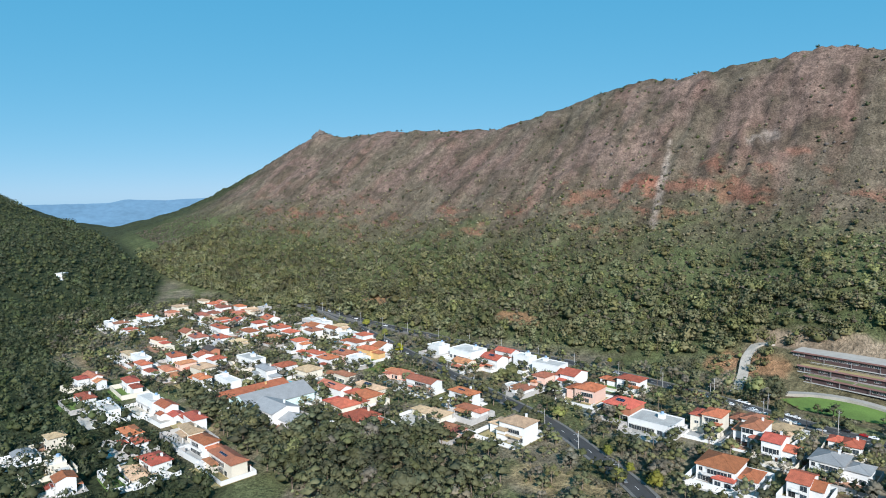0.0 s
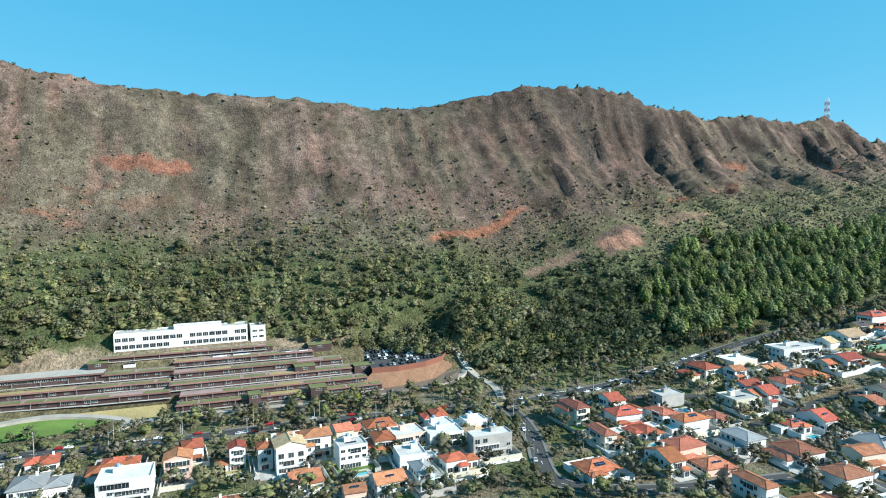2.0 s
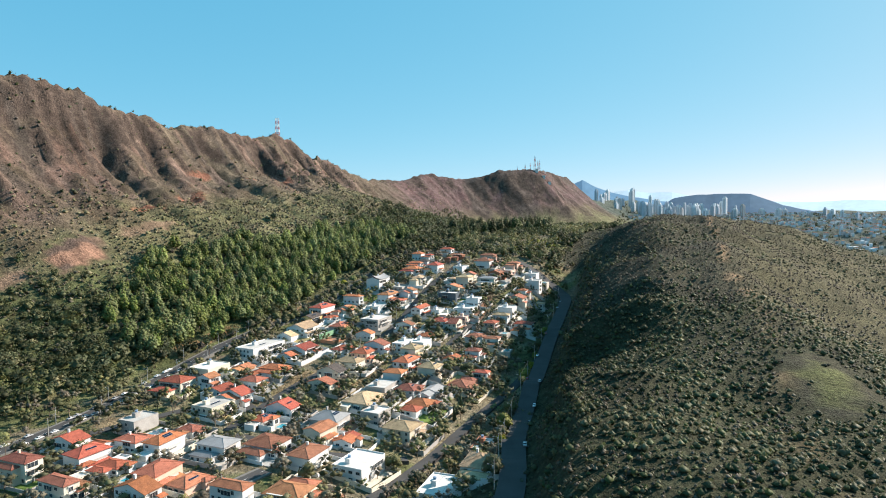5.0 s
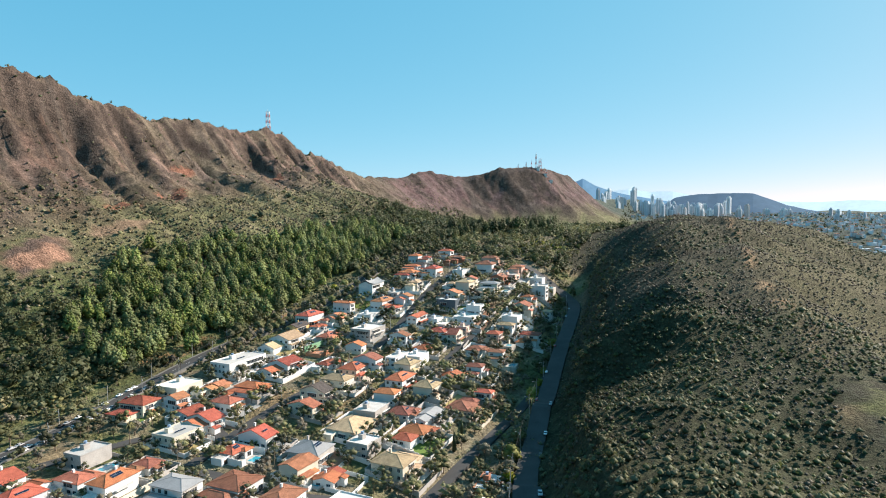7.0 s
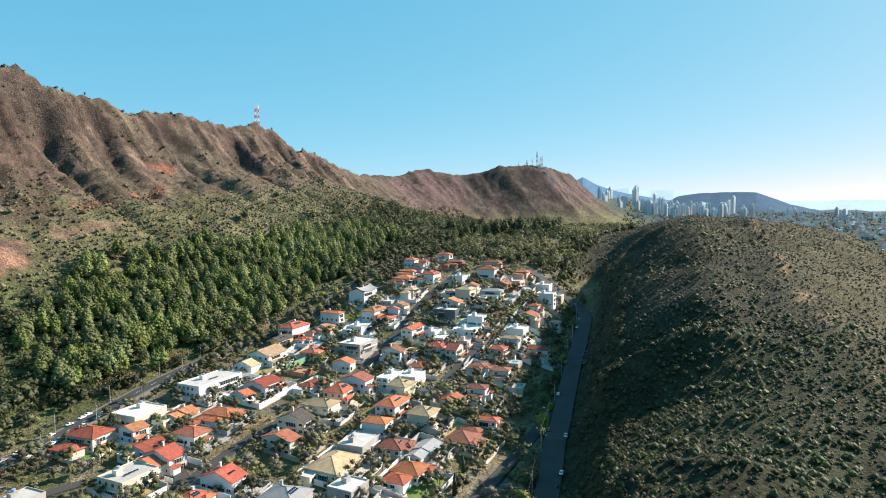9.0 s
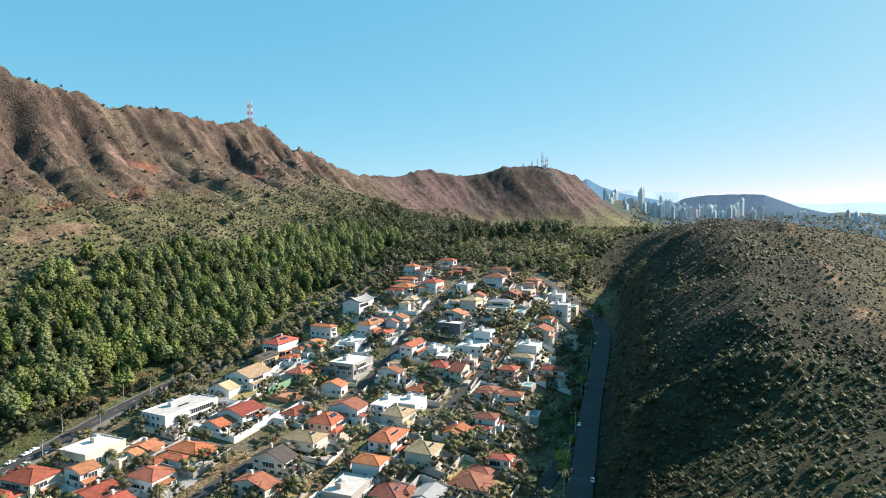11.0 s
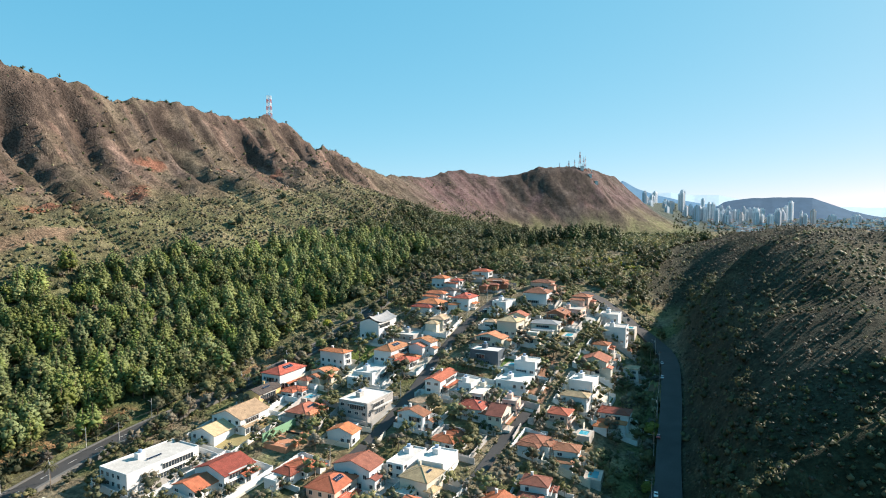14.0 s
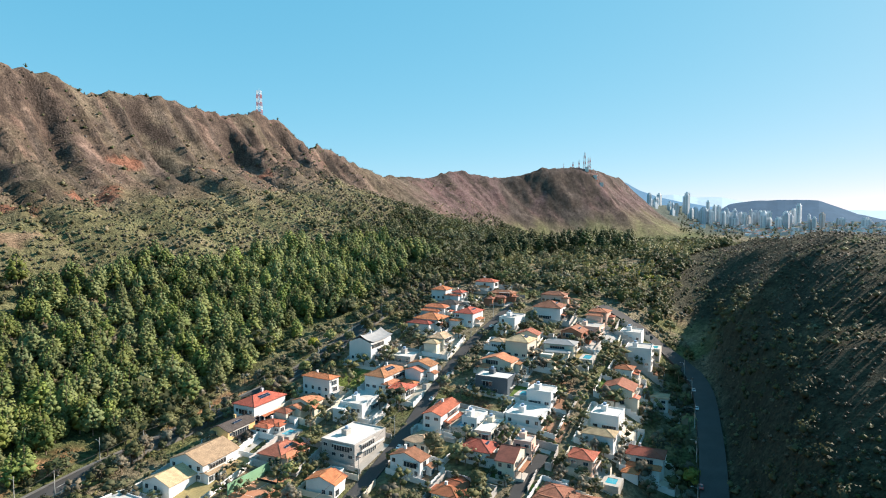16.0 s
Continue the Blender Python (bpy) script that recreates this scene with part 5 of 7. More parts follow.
    if style == "f":
        bx = r.uniform(-0.25, 0.25) * L
        part("stair_head", Shape().box(-1.6, -1.3, 0, 1.6, 1.3, 2.3).box(-1.8, -1.5, 2.3, 1.8, 1.5, 2.45).mesh("stair_head", wm), home, pose(bx, 0.15 * W, H))
        part("water_tank", TANK_ME, home, pose(bx + 0.3, 0.15 * W, H + 2.45))
    elif r.random() < 0.45:
        part("chimney", Shape().box(-0.45, -0.45, -1.5, 0.45, 0.45, 1.1).box(-0.55, -0.55, 1.1, 0.55, 0.55, 1.25).mesh("chimney", wm), home, pose(cx + 0.2 * main_l, 0.2 * W, top_h - 0.4))
    if "s" in extras:
        rows, cols = r.choice((1, 2)), max(2, int(min(main_l * 0.4, 7) / 1.75))
        for i in range(rows):
            for j in range(cols):
                px = cx + (j - (cols - 1) / 2) * 1.76
                if style == "f":
                    at = pose(px, -W * 0.12 + i * 1.5, H + 0.4, 14, 0, 0)
                else:
                    py = -W * 0.27 + i * 1.06
                    tilt = 21.8
                    at = pose(px, py, roof_height(style, main_l, W, H, py) + 0.42, tilt, 0, 0)
                part("solar_panel", PANEL_ME, home, at)
    gx, gy = r.choice((-1, 1)) * (L / 2 + 3.2), W / 2 - r.uniform(2.5, 5.0)
    spot = m0 @ Vector((gx, gy, 0))
    if r.random() < 0.75 and not near_road(np.array(spot.x), np.array(spot.y), 3.0) and not in_home(np.array(spot.x), np.array(spot.y), 3.2):
        gm, _ = flat_roof(6.0, 6.4, 2.9, "garage_roof", M_ROOF["f"], wm) if style == "f" or r.random() < 0.6 else hip_roof(6.0, 6.4, 2.9, 0.5, 0.38, "garage_roof", M_ROOF[rc])
        gar = part("garage", Shape().box(-3.0, -3.2, -drop, 3.0, 3.2, 2.9).mesh("garage", wm), home, pose(gx, gy, 0))
        part("garage_roof", gm, gar)
        part("garage_door", Shape().box(-1.4, -3.27, 0, 1.4, -3.18, 2.3).mesh("garage_door", M_WOOD), gar)
    if "p" in extras:
        ps, pd = s + r.uniform(-0.15, 0.15) * L, d - W / 2 - 7.0
        if not near_road(np.array(xy(ps, pd)[0]), np.array(xy(ps, pd)[1]), 3.5):
            pool(ps, pd, min(L * 0.55, 9), 4.2, turn)
    return home


M_YARD = [M_PAVING, M_PAVING, M_CONCRETE, material("terracotta_paving", (0.30, 0.16, 0.10), 0.9, 0.2, 0.3, 2.5, tint=0.15), M_LAWN, M_DRYGRASS, material("pale_sandstone", (0.50, 0.45, 0.37), 0.9, 0.15, 0.3, 2.5, tint=0.1)]


def yard(hx, hy, L, W, a, k):
    """The paved or grassed plot of a house, laid over the slope."""
    r = random.Random(k * 5 + 2)
    l0, l1, w0, w1 = L / 2 + r.uniform(1.5, 3.5), L / 2 + r.uniform(1.5, 3.5), W / 2 + r.uniform(5, 10), W / 2 + r.uniform(2, 4.5)
    m = pose(hx, hy, 0, 0, 0, a)
    f, n = Shape(), 5
    g = [[m @ Vector((-l0 + (l0 + l1) * i / n, -w0 + (w0 + w1) * j / n, 0)) for j in range(n + 1)] for i in range(n + 1)]
    z = terrain(np.array([[p.x for p in row] for row in g]), np.array([[p.y for p in row] for row in g])) + 0.22
    off = near_road(np.array([[p.x for p in row] for row in g]), np.array([[p.y for p in row] for row in g]), -0.5)
    for i in range(n):
        for j in range(n):
            c = [(i, j), (i + 1, j), (i + 1, j + 1), (i, j + 1)]
            if not any(off[q] for q in c):
                f.face([(g[u][v].x, g[u][v].y, z[u, v]) for u, v in c])
    if f.f:
        tagged(new("yard", f.mesh("yard", r.choice(M_YARD))), "paved or grassed yard round a house", "yard", kind="structure")


def roof_height(style, L, W, H, y):
    return H + 0.40 * (W / 2 + 0.7 - abs(y))


def pool(s, d, L, W, turn):
    x, y = xy(s, d)
    m0 = pose(x, y, 0, 0, 0, GRID + turn)
    zs = [ground_z(c.x, c.y) for c in (m0 @ Vector((i * (L / 2 + 2), j * (W / 2 + 2), 0)) for i in (-1, 1) for j in (-1, 1))]
    e = tagged(new("swimming_pool"), "blue tiled swimming pool set in a paved terrace", "swimming pool", "garden pools")
    e.matrix_basis = pose(x, y, max(zs) + 0.25, 0, 0, GRID + turn)
    drop = max(zs) - min(zs) + 2.0
    a, b = L / 2 + 2, W / 2 + 1.6
    f = Shape()
    for x0, y0, x1, y1 in ((-a, -b, a, -W / 2), (-a, W / 2, a, b), (-a, -W / 2, -L / 2, W / 2), (L / 2, -W / 2, a, W / 2)):
        f.box(x0, y0, -drop, x1, y1, 0)
    part("deck", f.mesh("deck", M_PAVING), e)
    part("basin", Shape().box(-L / 2, -W / 2, -1.5, L / 2, W / 2, -1.4).mesh("basin", M_POOL), e)
    part("water", Shape().box(-L / 2 + 0.01, -W / 2 + 0.01, -1.35, L / 2 - 0.01, W / 2 - 0.01, -0.12).mesh("water", M_WATER), e)
    POOLS.append((x, y, L + 4, W + 3.2, GRID + turn))


house(504.7, 308.6, 7.2, 17.0, 3, "hwr", -3, "", 0)
house(526.2, 283.2, 21.7, 11.6, 2, "hwo", -2, "s", 1)
house(503.9, 282.5, 21.7, 12.2, 1.3, "fwf", 0, "", 2)
house(523.1, 270.6, 16.4, 10.4, 1, "hwr", -1, "p", 3)
house(539.0, 270.0, 14.2, 13.2, 2, "gwo", -3, "", 4)
house(471.9, 266.5, 23.0, 17.0, 2, "fgf", -2, "p", 5)
house(467.4, 236.8, 7.0, 14.2, 2, "gwb", -4, "", 6)
house(506.2, 241.1, 22.5, 8.5, 2, "gwr", 2, "p", 7)
house(510.0, 226.3, 11.5, 7.5, 1.4, "fwf", -3, "", 8)
house(540.9, 228.2, 11.6, 17.0, 2.3, "fkf", 0, "p", 9)
house(563.1, 233.4, 16.0, 17.0, 1.6, "gco", -2, "", 10)
house(539.2, 203.3, 11.9, 11.9, 2, "fwf", -1, "", 11)
house(523.0, 204.9, 16.0, 16.7, 1.2, "fwf", 0, "", 12)
house(506.7, 217.6, 19.0, 7.6, 1, "fcf", 3, "", 13)
house(485.3, 199.9, 16.5, 7.5, 2, "Gcb", 2, "", 14)
house(498.0, 198.3, 7.8, 7.5, 2, "fpf", 4, "", 15)
house(524.2, 172.0, 13.3, 13.3, 1.8, "hwt", -1, "", 16)
house(501.1, 174.4, 9.9, 9.9, 2, "hpr", -2, "p", 17)
house(522.8, 152.8, 14.7, 14.7, 2, "hwr", 1, "", 18)
house(540.0, 172.3, 12.7, 12.7, 2, "fwf", -2, "", 19)
house(568.6, 172.1, 14.5, 14.5, 2, "gco", 0, "", 20)
house(585.0, 154.8, 8.2, 8.2, 2, "hwt", 2, "", 21)
house(592.9, 173.9, 8.8, 8.8, 1.6, "hwr", -2, "", 22)
house(621.5, 170.8, 14.0, 14.0, 3, "fwf", 3, "", 23)
house(588.1, 208.5, 16.0, 16.7, 2, "hcg", 2, "p", 24)
house(580.1, 228.3, 13.0, 13.0, 2.6, "hct", -4, "s", 25)
house(608.3, 205.5, 12.1, 12.1, 2, "gbb", -3, "s", 26)
house(628.2, 201.4, 15.2, 15.2, 1.2, "fpf", -1, "", 27)
house(637.0, 228.6, 16.0, 17.0, 2.2, "hwb", 2, "s", 28)
house(668.8, 233.7, 15.6, 15.6, 1.5, "hpb", -1, "", 29)
house(573.1, 212.5, 8.0, 7.5, 1, "hct", -1, "", 30)
house(584.7, 243.1, 7.4, 7.5, 1.2, "hwt", -1, "", 31)
house(549.8, 307.5, 23.0, 13.7, 3, "Twg", 2, "", 32)
house(573.2, 275.6, 23.0, 9.7, 1.8, "hct", 2, "", 33)
house(594.4, 293.2, 21.4, 17.0, 1.8, "hwr", -2, "", 34)
house(612.3, 298.0, 13.2, 15.4, 1.8, "hwr", 1, "", 35)
house(627.1, 293.3, 15.3, 13.1, 1.4, "hwd", 2, "", 36)
house(640.9, 294.8, 11.0, 7.5, 2, "hwr", -2, "", 37)
house(671.1, 286.1, 13.5, 13.9, 2, "hwr", 1, "", 38)
house(654.4, 268.3, 16.0, 17.0, 1.6, "hbb", 1, "", 39)
house(428.0, 314.6, 34.0, 17.0, 2, "gwt", 3, "", 40)
house(456.7, 320.9, 17.3, 9.9, 2, "gyd", 2, "s", 41)
house(478.0, 324.4, 21.6, 12.4, 2.3, "hwr", 0, "s", 42)
house(468.8, 310.4, 11.4, 8.2, 1, "hwr", 2, "p", 43)
house(384.7, 316.6, 34.0, 17.0, 2, "fwf", -3, "s", 44)
house(390.2, 286.9, 27.5, 17.0, 1.7, "gwr", -3, "", 45)
house(419.6, 235.1, 15.5, 16.9, 2.4, "gwb", 0, "", 46)
house(433.9, 222.0, 20.0, 8.0, 1.8, "fwf", -1, "", 47)
house(400.5, 202.6, 18.8, 11.8, 2, "hwr", 0, "s", 48)
house(382.9, 237.7, 11.9, 17.0, 2, "hct", 0, "s", 49)
house(403.2, 238.2, 16.1, 12.9, 2, "hpr", 2, "s", 50)
house(362.4, 239.1, 9.5, 17.0, 2, "gcd", -1, "", 51)
house(353.5, 282.2, 17.8, 17.0, 1.3, "hwr", 0, "", 52)
house(337.9, 321.9, 20.7, 17.0, 1.6, "fcf", 0, "", 53)
house(333.0, 278.7, 15.2, 14.5, 1.5, "hwo", -1, "", 54)
house(304.8, 272.0, 16.0, 17.0, 2, "gwr", -3, "", 55)
house(287.2, 271.0, 18.0, 15.5, 2, "fcf", -2, "s", 56)
house(303.4, 320.1, 23.0, 17.0, 2, "hcr", 4, "", 57)
house(320.4, 305.9, 9.1, 10.7, 2, "gwo", -4, "", 58)
house(305.5, 235.6, 9.8, 17.0, 1.6, "gwr", 1, "s", 59)
house(288.2, 236.4, 11.1, 9.0, 1, "hwr", 0, "sp", 60)
house(304.3, 202.7, 15.5, 17.0, 1.5, "hgg", 3, "s", 61)
house(317.0, 161.1, 23.0, 17.0, 2, "hct", -2, "", 62)
house(346.3, 167.8, 23.0, 13.9, 1.1, "hwr", -3, "", 63)
house(368.9, 169.4, 21.1, 10.2, 1, "gwg", -2, "", 64)
house(395.8, 157.6, 23.0, 14.1, 1, "hpb", -3, "", 65)
house(414.8, 151.4, 10.2, 10.2, 2, "hwr", 2, "", 66)
house(358.6, 199.2, 19.0, 13.6, 1.5, "fgf", 2, "", 67)
house(337.3, 199.5, 22.3, 17.0, 1.2, "hct", -3, "", 68)
house(344.1, 232.7, 12.7, 17.0, 2, "gco", -3, "", 69)
house(242.6, 228.3, 17.3, 16.9, 2, "hwg", 1, "", 70)
house(257.6, 210.8, 21.8, 16.9, 1.5, "hwb", -1, "", 71)
house(211.2, 189.8, 7.0, 17.0, 2, "hwo", 2, "p", 72)
house(264.0, 159.5, 21.1, 16.0, 2, "fwf", -2, "", 73)
house(259.1, 96.5, 23.0, 14.4, 2, "hwt", 3, "", 74)
house(259.4, 115.6, 21.8, 13.9, 1.4, "fwf", 3, "p", 75)
house(324.5, 116.8, 10.5, 10.5, 1, "fbf", 2, "", 76)
house(235.2, 272.6, 14.7, 14.1, 1.6, "hwo", 2, "", 77)
house(218.7, 298.9, 9.9, 15.6, 2, "gwr", 2, "", 78)
house(222.5, 282.4, 7.0, 7.5, 1.5, "Gwr", 3, "", 79)
house(187.9, 291.4, 12.2, 17.0, 2.8, "hcb", 2, "", 80)
house(187.2, 259.3, 12.1, 17.0, 2, "hcb", -2, "", 81)
house(193.3, 223.1, 8.8, 17.0, 2, "gwr", 0, "", 82)
house(226.0, 168.7, 21.0, 17.0, 1.6, "hco", 3, "", 83)
house(-195.9, 353.6, 23.0, 10.7, 2, "hwr", 2, "", 84)
house(-128.2, 316.0, 15.4, 12.7, 3, "hcr", 4, "", 85)
house(-107.4, 315.4, 13.8, 16.3, 2.8, "hwo", 3, "", 86)
house(-90.4, 304.4, 13.8, 11.7, 2.6, "gwr", 0, "", 87)
house(-65.9, 302.6, 21.4, 15.0, 2, "hwg", 0, "", 88)
house(-32.2, 288.0, 20.8, 15.0, 3, "fwf", -3, "p", 89)
house(-12.3, 299.4, 11.3, 9.6, 3, "Gpo", -2, "", 90)
house(12.9, 301.5, 7.0, 8.0, 3, "Gwr", 0, "p", 91)
house(24.9, 296.4, 6.5, 8.0, 3, "hwr", 0, "p", 92)
house(35.3, 290.8, 13.2, 12.0, 3.6, "Gwt", 1, "", 93)
house(49.9, 303.1, 12.9, 11.0, 3, "hwo", -3, "p", 94)
house(62.6, 284.5, 13.3, 11.3, 3, "fwf", 3, "sp", 95)
house(78.3, 294.9, 14.4, 12.2, 2, "hcr", -4, "", 96)
house(94.2, 297.4, 16.2, 13.9, 2, "fpf", 4, "", 97)
house(111.8, 290.8, 17.8, 11.3, 2, "fwf", -2, "", 98)
house(127.7, 269.8, 20.1, 8.7, 3, "fgf", -2, "", 99)
house(107.8, 260.1, 16.4, 8.1, 1.6, "hwr", 2, "", 100)
house(88.7, 252.7, 11.1, 12.8, 2, "hag", 1, "", 101)
house(70.5, 248.9, 13.0, 11.0, 2, "gwo", 3, "s", 102)
house(55.7, 247.9, 8.9, 8.0, 1.5, "gpb", -3, "s", 103)
house(-98.9, 267.5, 23.0, 17.0, 2, "hwr", 4, "", 104)
house(-321.0, 342.1, 23.0, 17.0, 2, "fwf", -1, "", 105)
house(-294.4, 351.1, 23.0, 8.5, 2.6, "gwr", 0, "", 106)
house(-271.5, 347.9, 15.1, 7.8, 2.6, "fwf", -3, "", 107)
house(-247.0, 343.8, 20.8, 11.7, 2.6, "fwf", 3, "", 108)
house(-224.1, 334.3, 15.7, 14.7, 2.6, "gwr", 0, "", 109)
house(-203.1, 318.5, 19.5, 13.6, 2.2, "hpr", 4, "", 110)
house(-172.1, 308.6, 16.8, 14.3, 2, "hbr", -2, "s", 111)
house(-149.6, 301.4, 23.0, 17.0, 1.5, "fwf", 2, "p", 112)
house(-198.5, 243.8, 23.0, 12.4, 2.4, "hwt", 3, "", 113)
house(-251.2, 264.2, 17.0, 8.8, 2, "hwr", -1, "s", 114)
house(-233.8, 252.0, 17.2, 7.5, 1.1, "hwo", 2, "", 115)
house(-247.4, 232.9, 23.0, 9.9, 1.1, "hct", 2, "p", 116)
house(-287.3, 265.0, 22.1, 9.8, 2, "gwo", 3, "", 117)
house(-222.1, 223.0, 13.9, 7.5, 1.1, "hpb", 3, "", 118)
house(-376.4, 292.8, 23.0, 8.7, 2, "hyr", 2, "", 119)
house(-406.7, 297.8, 23.0, 9.0, 2.4, "hwr", 0, "", 120)
house(-491.1, 315.5, 23.0, 13.3, 2, "gwr", -1, "", 121)
house(-465.8, 319.7, 16.7, 7.5, 2, "gwr", -1, "", 122)
house(-309.8, 239.3, 23.0, 7.5, 1.1, "hct", 0, "s", 123)
house(-343.6, 242.2, 20.7, 7.5, 1.5, "hcb", 1, "", 124)
house(-408.7, 261.2, 23.0, 7.5, 1.6, "hwr", 3, "", 125)
house(-375.8, 205.6, 22.5, 7.5, 2.8, "hwg", -3, "", 126)
house(-423.7, 218.2, 23.0, 10.3, 2, "fwf", 3, "", 127)
house(-475.4, 269.7, 23.0, 8.6, 1.5, "hco", 2, "", 128)
house(-515.1, 263.3, 23.0, 10.2, 2, "hwr", 1, "", 129)
house(-548.7, 253.2, 23.0, 7.5, 2, "hwr", -2, "s", 130)
house(-603.1, 272.4, 23.0, 8.1, 1.4, "hct", -2, "", 131)
house(-700.1, 307.4, 23.0, 7.9, 2, "hct", 3, "", 132)
house(-635.5, 319.3, 23.0, 9.2, 2, "hwr", -3, "", 133)
house(-476.0, 210.1, 23.0, 7.5, 2, "gbd", -2, "", 134)
house(-306.4, 173.6, 34.0, 17.0, 2, "gwg", 2, "", 135)
house(-296.1, 207.1, 23.0, 12.6, 1.4, "hcr", -4, "", 137)
house(-265.3, 200.7, 23.0, 15.9, 1.4, "hcr", -2, "", 138)
house(-324.0, 222.5, 23.0, 8.5, 1.5, "gwo", 2, "s", 139)
house(-405.0, 171.2, 23.0, 7.5, 2, "hwr", -2, "", 141)
house(-388.3, 183.1, 23.0, 7.5, 1.6, "fwf", 0, "", 142)
house(-440.0, 165.2, 23.0, 7.3, 1.6, "hco", -3, "", 143)
house(-461.7, 157.3, 23.0, 7.3, 2, "hwr", 2, "", 144)
house(-489.6, 163.7, 23.0, 7.5, 2, "fwf", -1, "", 145)
house(-517.4, 164.3, 23.0, 7.5, 1.5, "hct", -1, "", 146)
house(-535.8, 195.3, 23.0, 7.5, 2, "hcr", 4, "", 147)
house(-457.8, 115.1, 8.0, 6.9, 2, "hwr", 3, "", 148)
house(-456.4, 122.6, 23.0, 6.9, 2, "gwo", 4, "", 149)
house(-416.5, 105.3, 23.0, 7.5, 2, "hwr", -1, "", 150)
house(-423.5, 135.6, 23.0, 7.5, 2, "hwr", -4, "", 151)
house(-382.8, 108.9, 23.0, 7.5, 2, "fwf", -4, "p", 152)
house(-379.5, 131.1, 21.9, 7.5, 2, "fwf", 2, "", 153)
house(-356.9, 133.2, 21.9, 7.5, 2, "gwr", 2, "", 154)
house(-333.1, 135.9, 23.0, 6.9, 2, "hwr", -3, "", 155)
house(-327.0, 103.7, 23.0, 7.5, 2, "hwr", 0, "p", 156)
house(-291.5, 99.3, 23.0, 8.7, 2, "hwr", 3, "", 157)
house(-314.4, 128.4, 23.0, 6.9, 1.4, "hct", -3, "", 158)
house(-288.8, 125.1, 22.7, 7.5, 2, "hwr", 3, "", 159)
house(-265.5, 123.5, 22.7, 7.5, 2, "hco", -1, "s", 160)
house(-352.9, 75.3, 8.0, 7.5, 2, "hct", 3, "", 161)
house(-345.1, 59.7, 8.0, 7.5, 1.4, "gwg", -2, "", 162)
house(-295.9, 65.5, 8.0, 7.5, 2, "gwr", -3, "", 163)
house(-321.6, 68.1, 8.0, 7.5, 1.4, "fcf", 0, "", 164)
house(-288.3, 90.9, 19.2, 7.0, 1, "hct", -3, "", 165)
house(-358.0, 183.0, 13.0, 46.0, 1.4, "Gyr", 0, "", 470)
house(-331.0, 183.0, 25.0, 42.0, 1.9, "Gag", 0, "", 471)
house(-300.0, 226.0, 24.0, 12.0, 1.4, "hcr", 0, "", 472)

# houses that close the gaps in the rows
r_fill = random.Random(99)
n_fill = 0
for fs in np.arange(-690, 660, 15.5):
    for fd in np.arange(150, 350, 15.5):
        s1, d1 = fs + r_fill.uniform(-3, 3), fd + r_fill.uniform(-3, 3)
        low = np.interp(s1, (-700, -420, -330, -180, -100, 120, 180, 300, 660), (200, 165, 235, 275, 262, 232, 215, 148, 168))
        high = np.interp(s1, (-700, -420, -100, 160, 660), (330, 340, 340, 318, 318))
        if not low < d1 < high or r_fill.random() < (0.15 if s1 > 200 else 0.5 if -200 < s1 < 200 else 0.68):
            continue
        x1, y1 = xy(s1, d1)
        if in_home(np.array(x1), np.array(y1), 8.0) or near_road(np.array(x1), np.array(y1), 7.5) or max(patch(np.array(s1), np.array(d1), *q) for q in ((-342, 278, 24, 11), (-481, 212, 30, 9), (-67, 262, 24, 12), (551, 152, 12, 9), (551, 203, 11, 12), (524, 304, 14, 9), (434, 283, 11, 8))) > 0.3:
            continue
        house(s1, d1, r_fill.uniform(12, 17), r_fill.uniform(10, 13), r_fill.choice((1, 1.5, 2, 2)), r_fill.choice(("hwr", "hwr", "hwr", "gwr", "fwf", "hct", "hwb", "gco", "fgf", "hpo")), r_fill.randint(-5, 5), r_fill.choice(("", "", "s", "p")), 500 + n_fill)
        n_fill += 1
for k, home_plot in enumerate(HOMES[:len(HOMES) - n_fill]):
    yard(*home_plot, k)


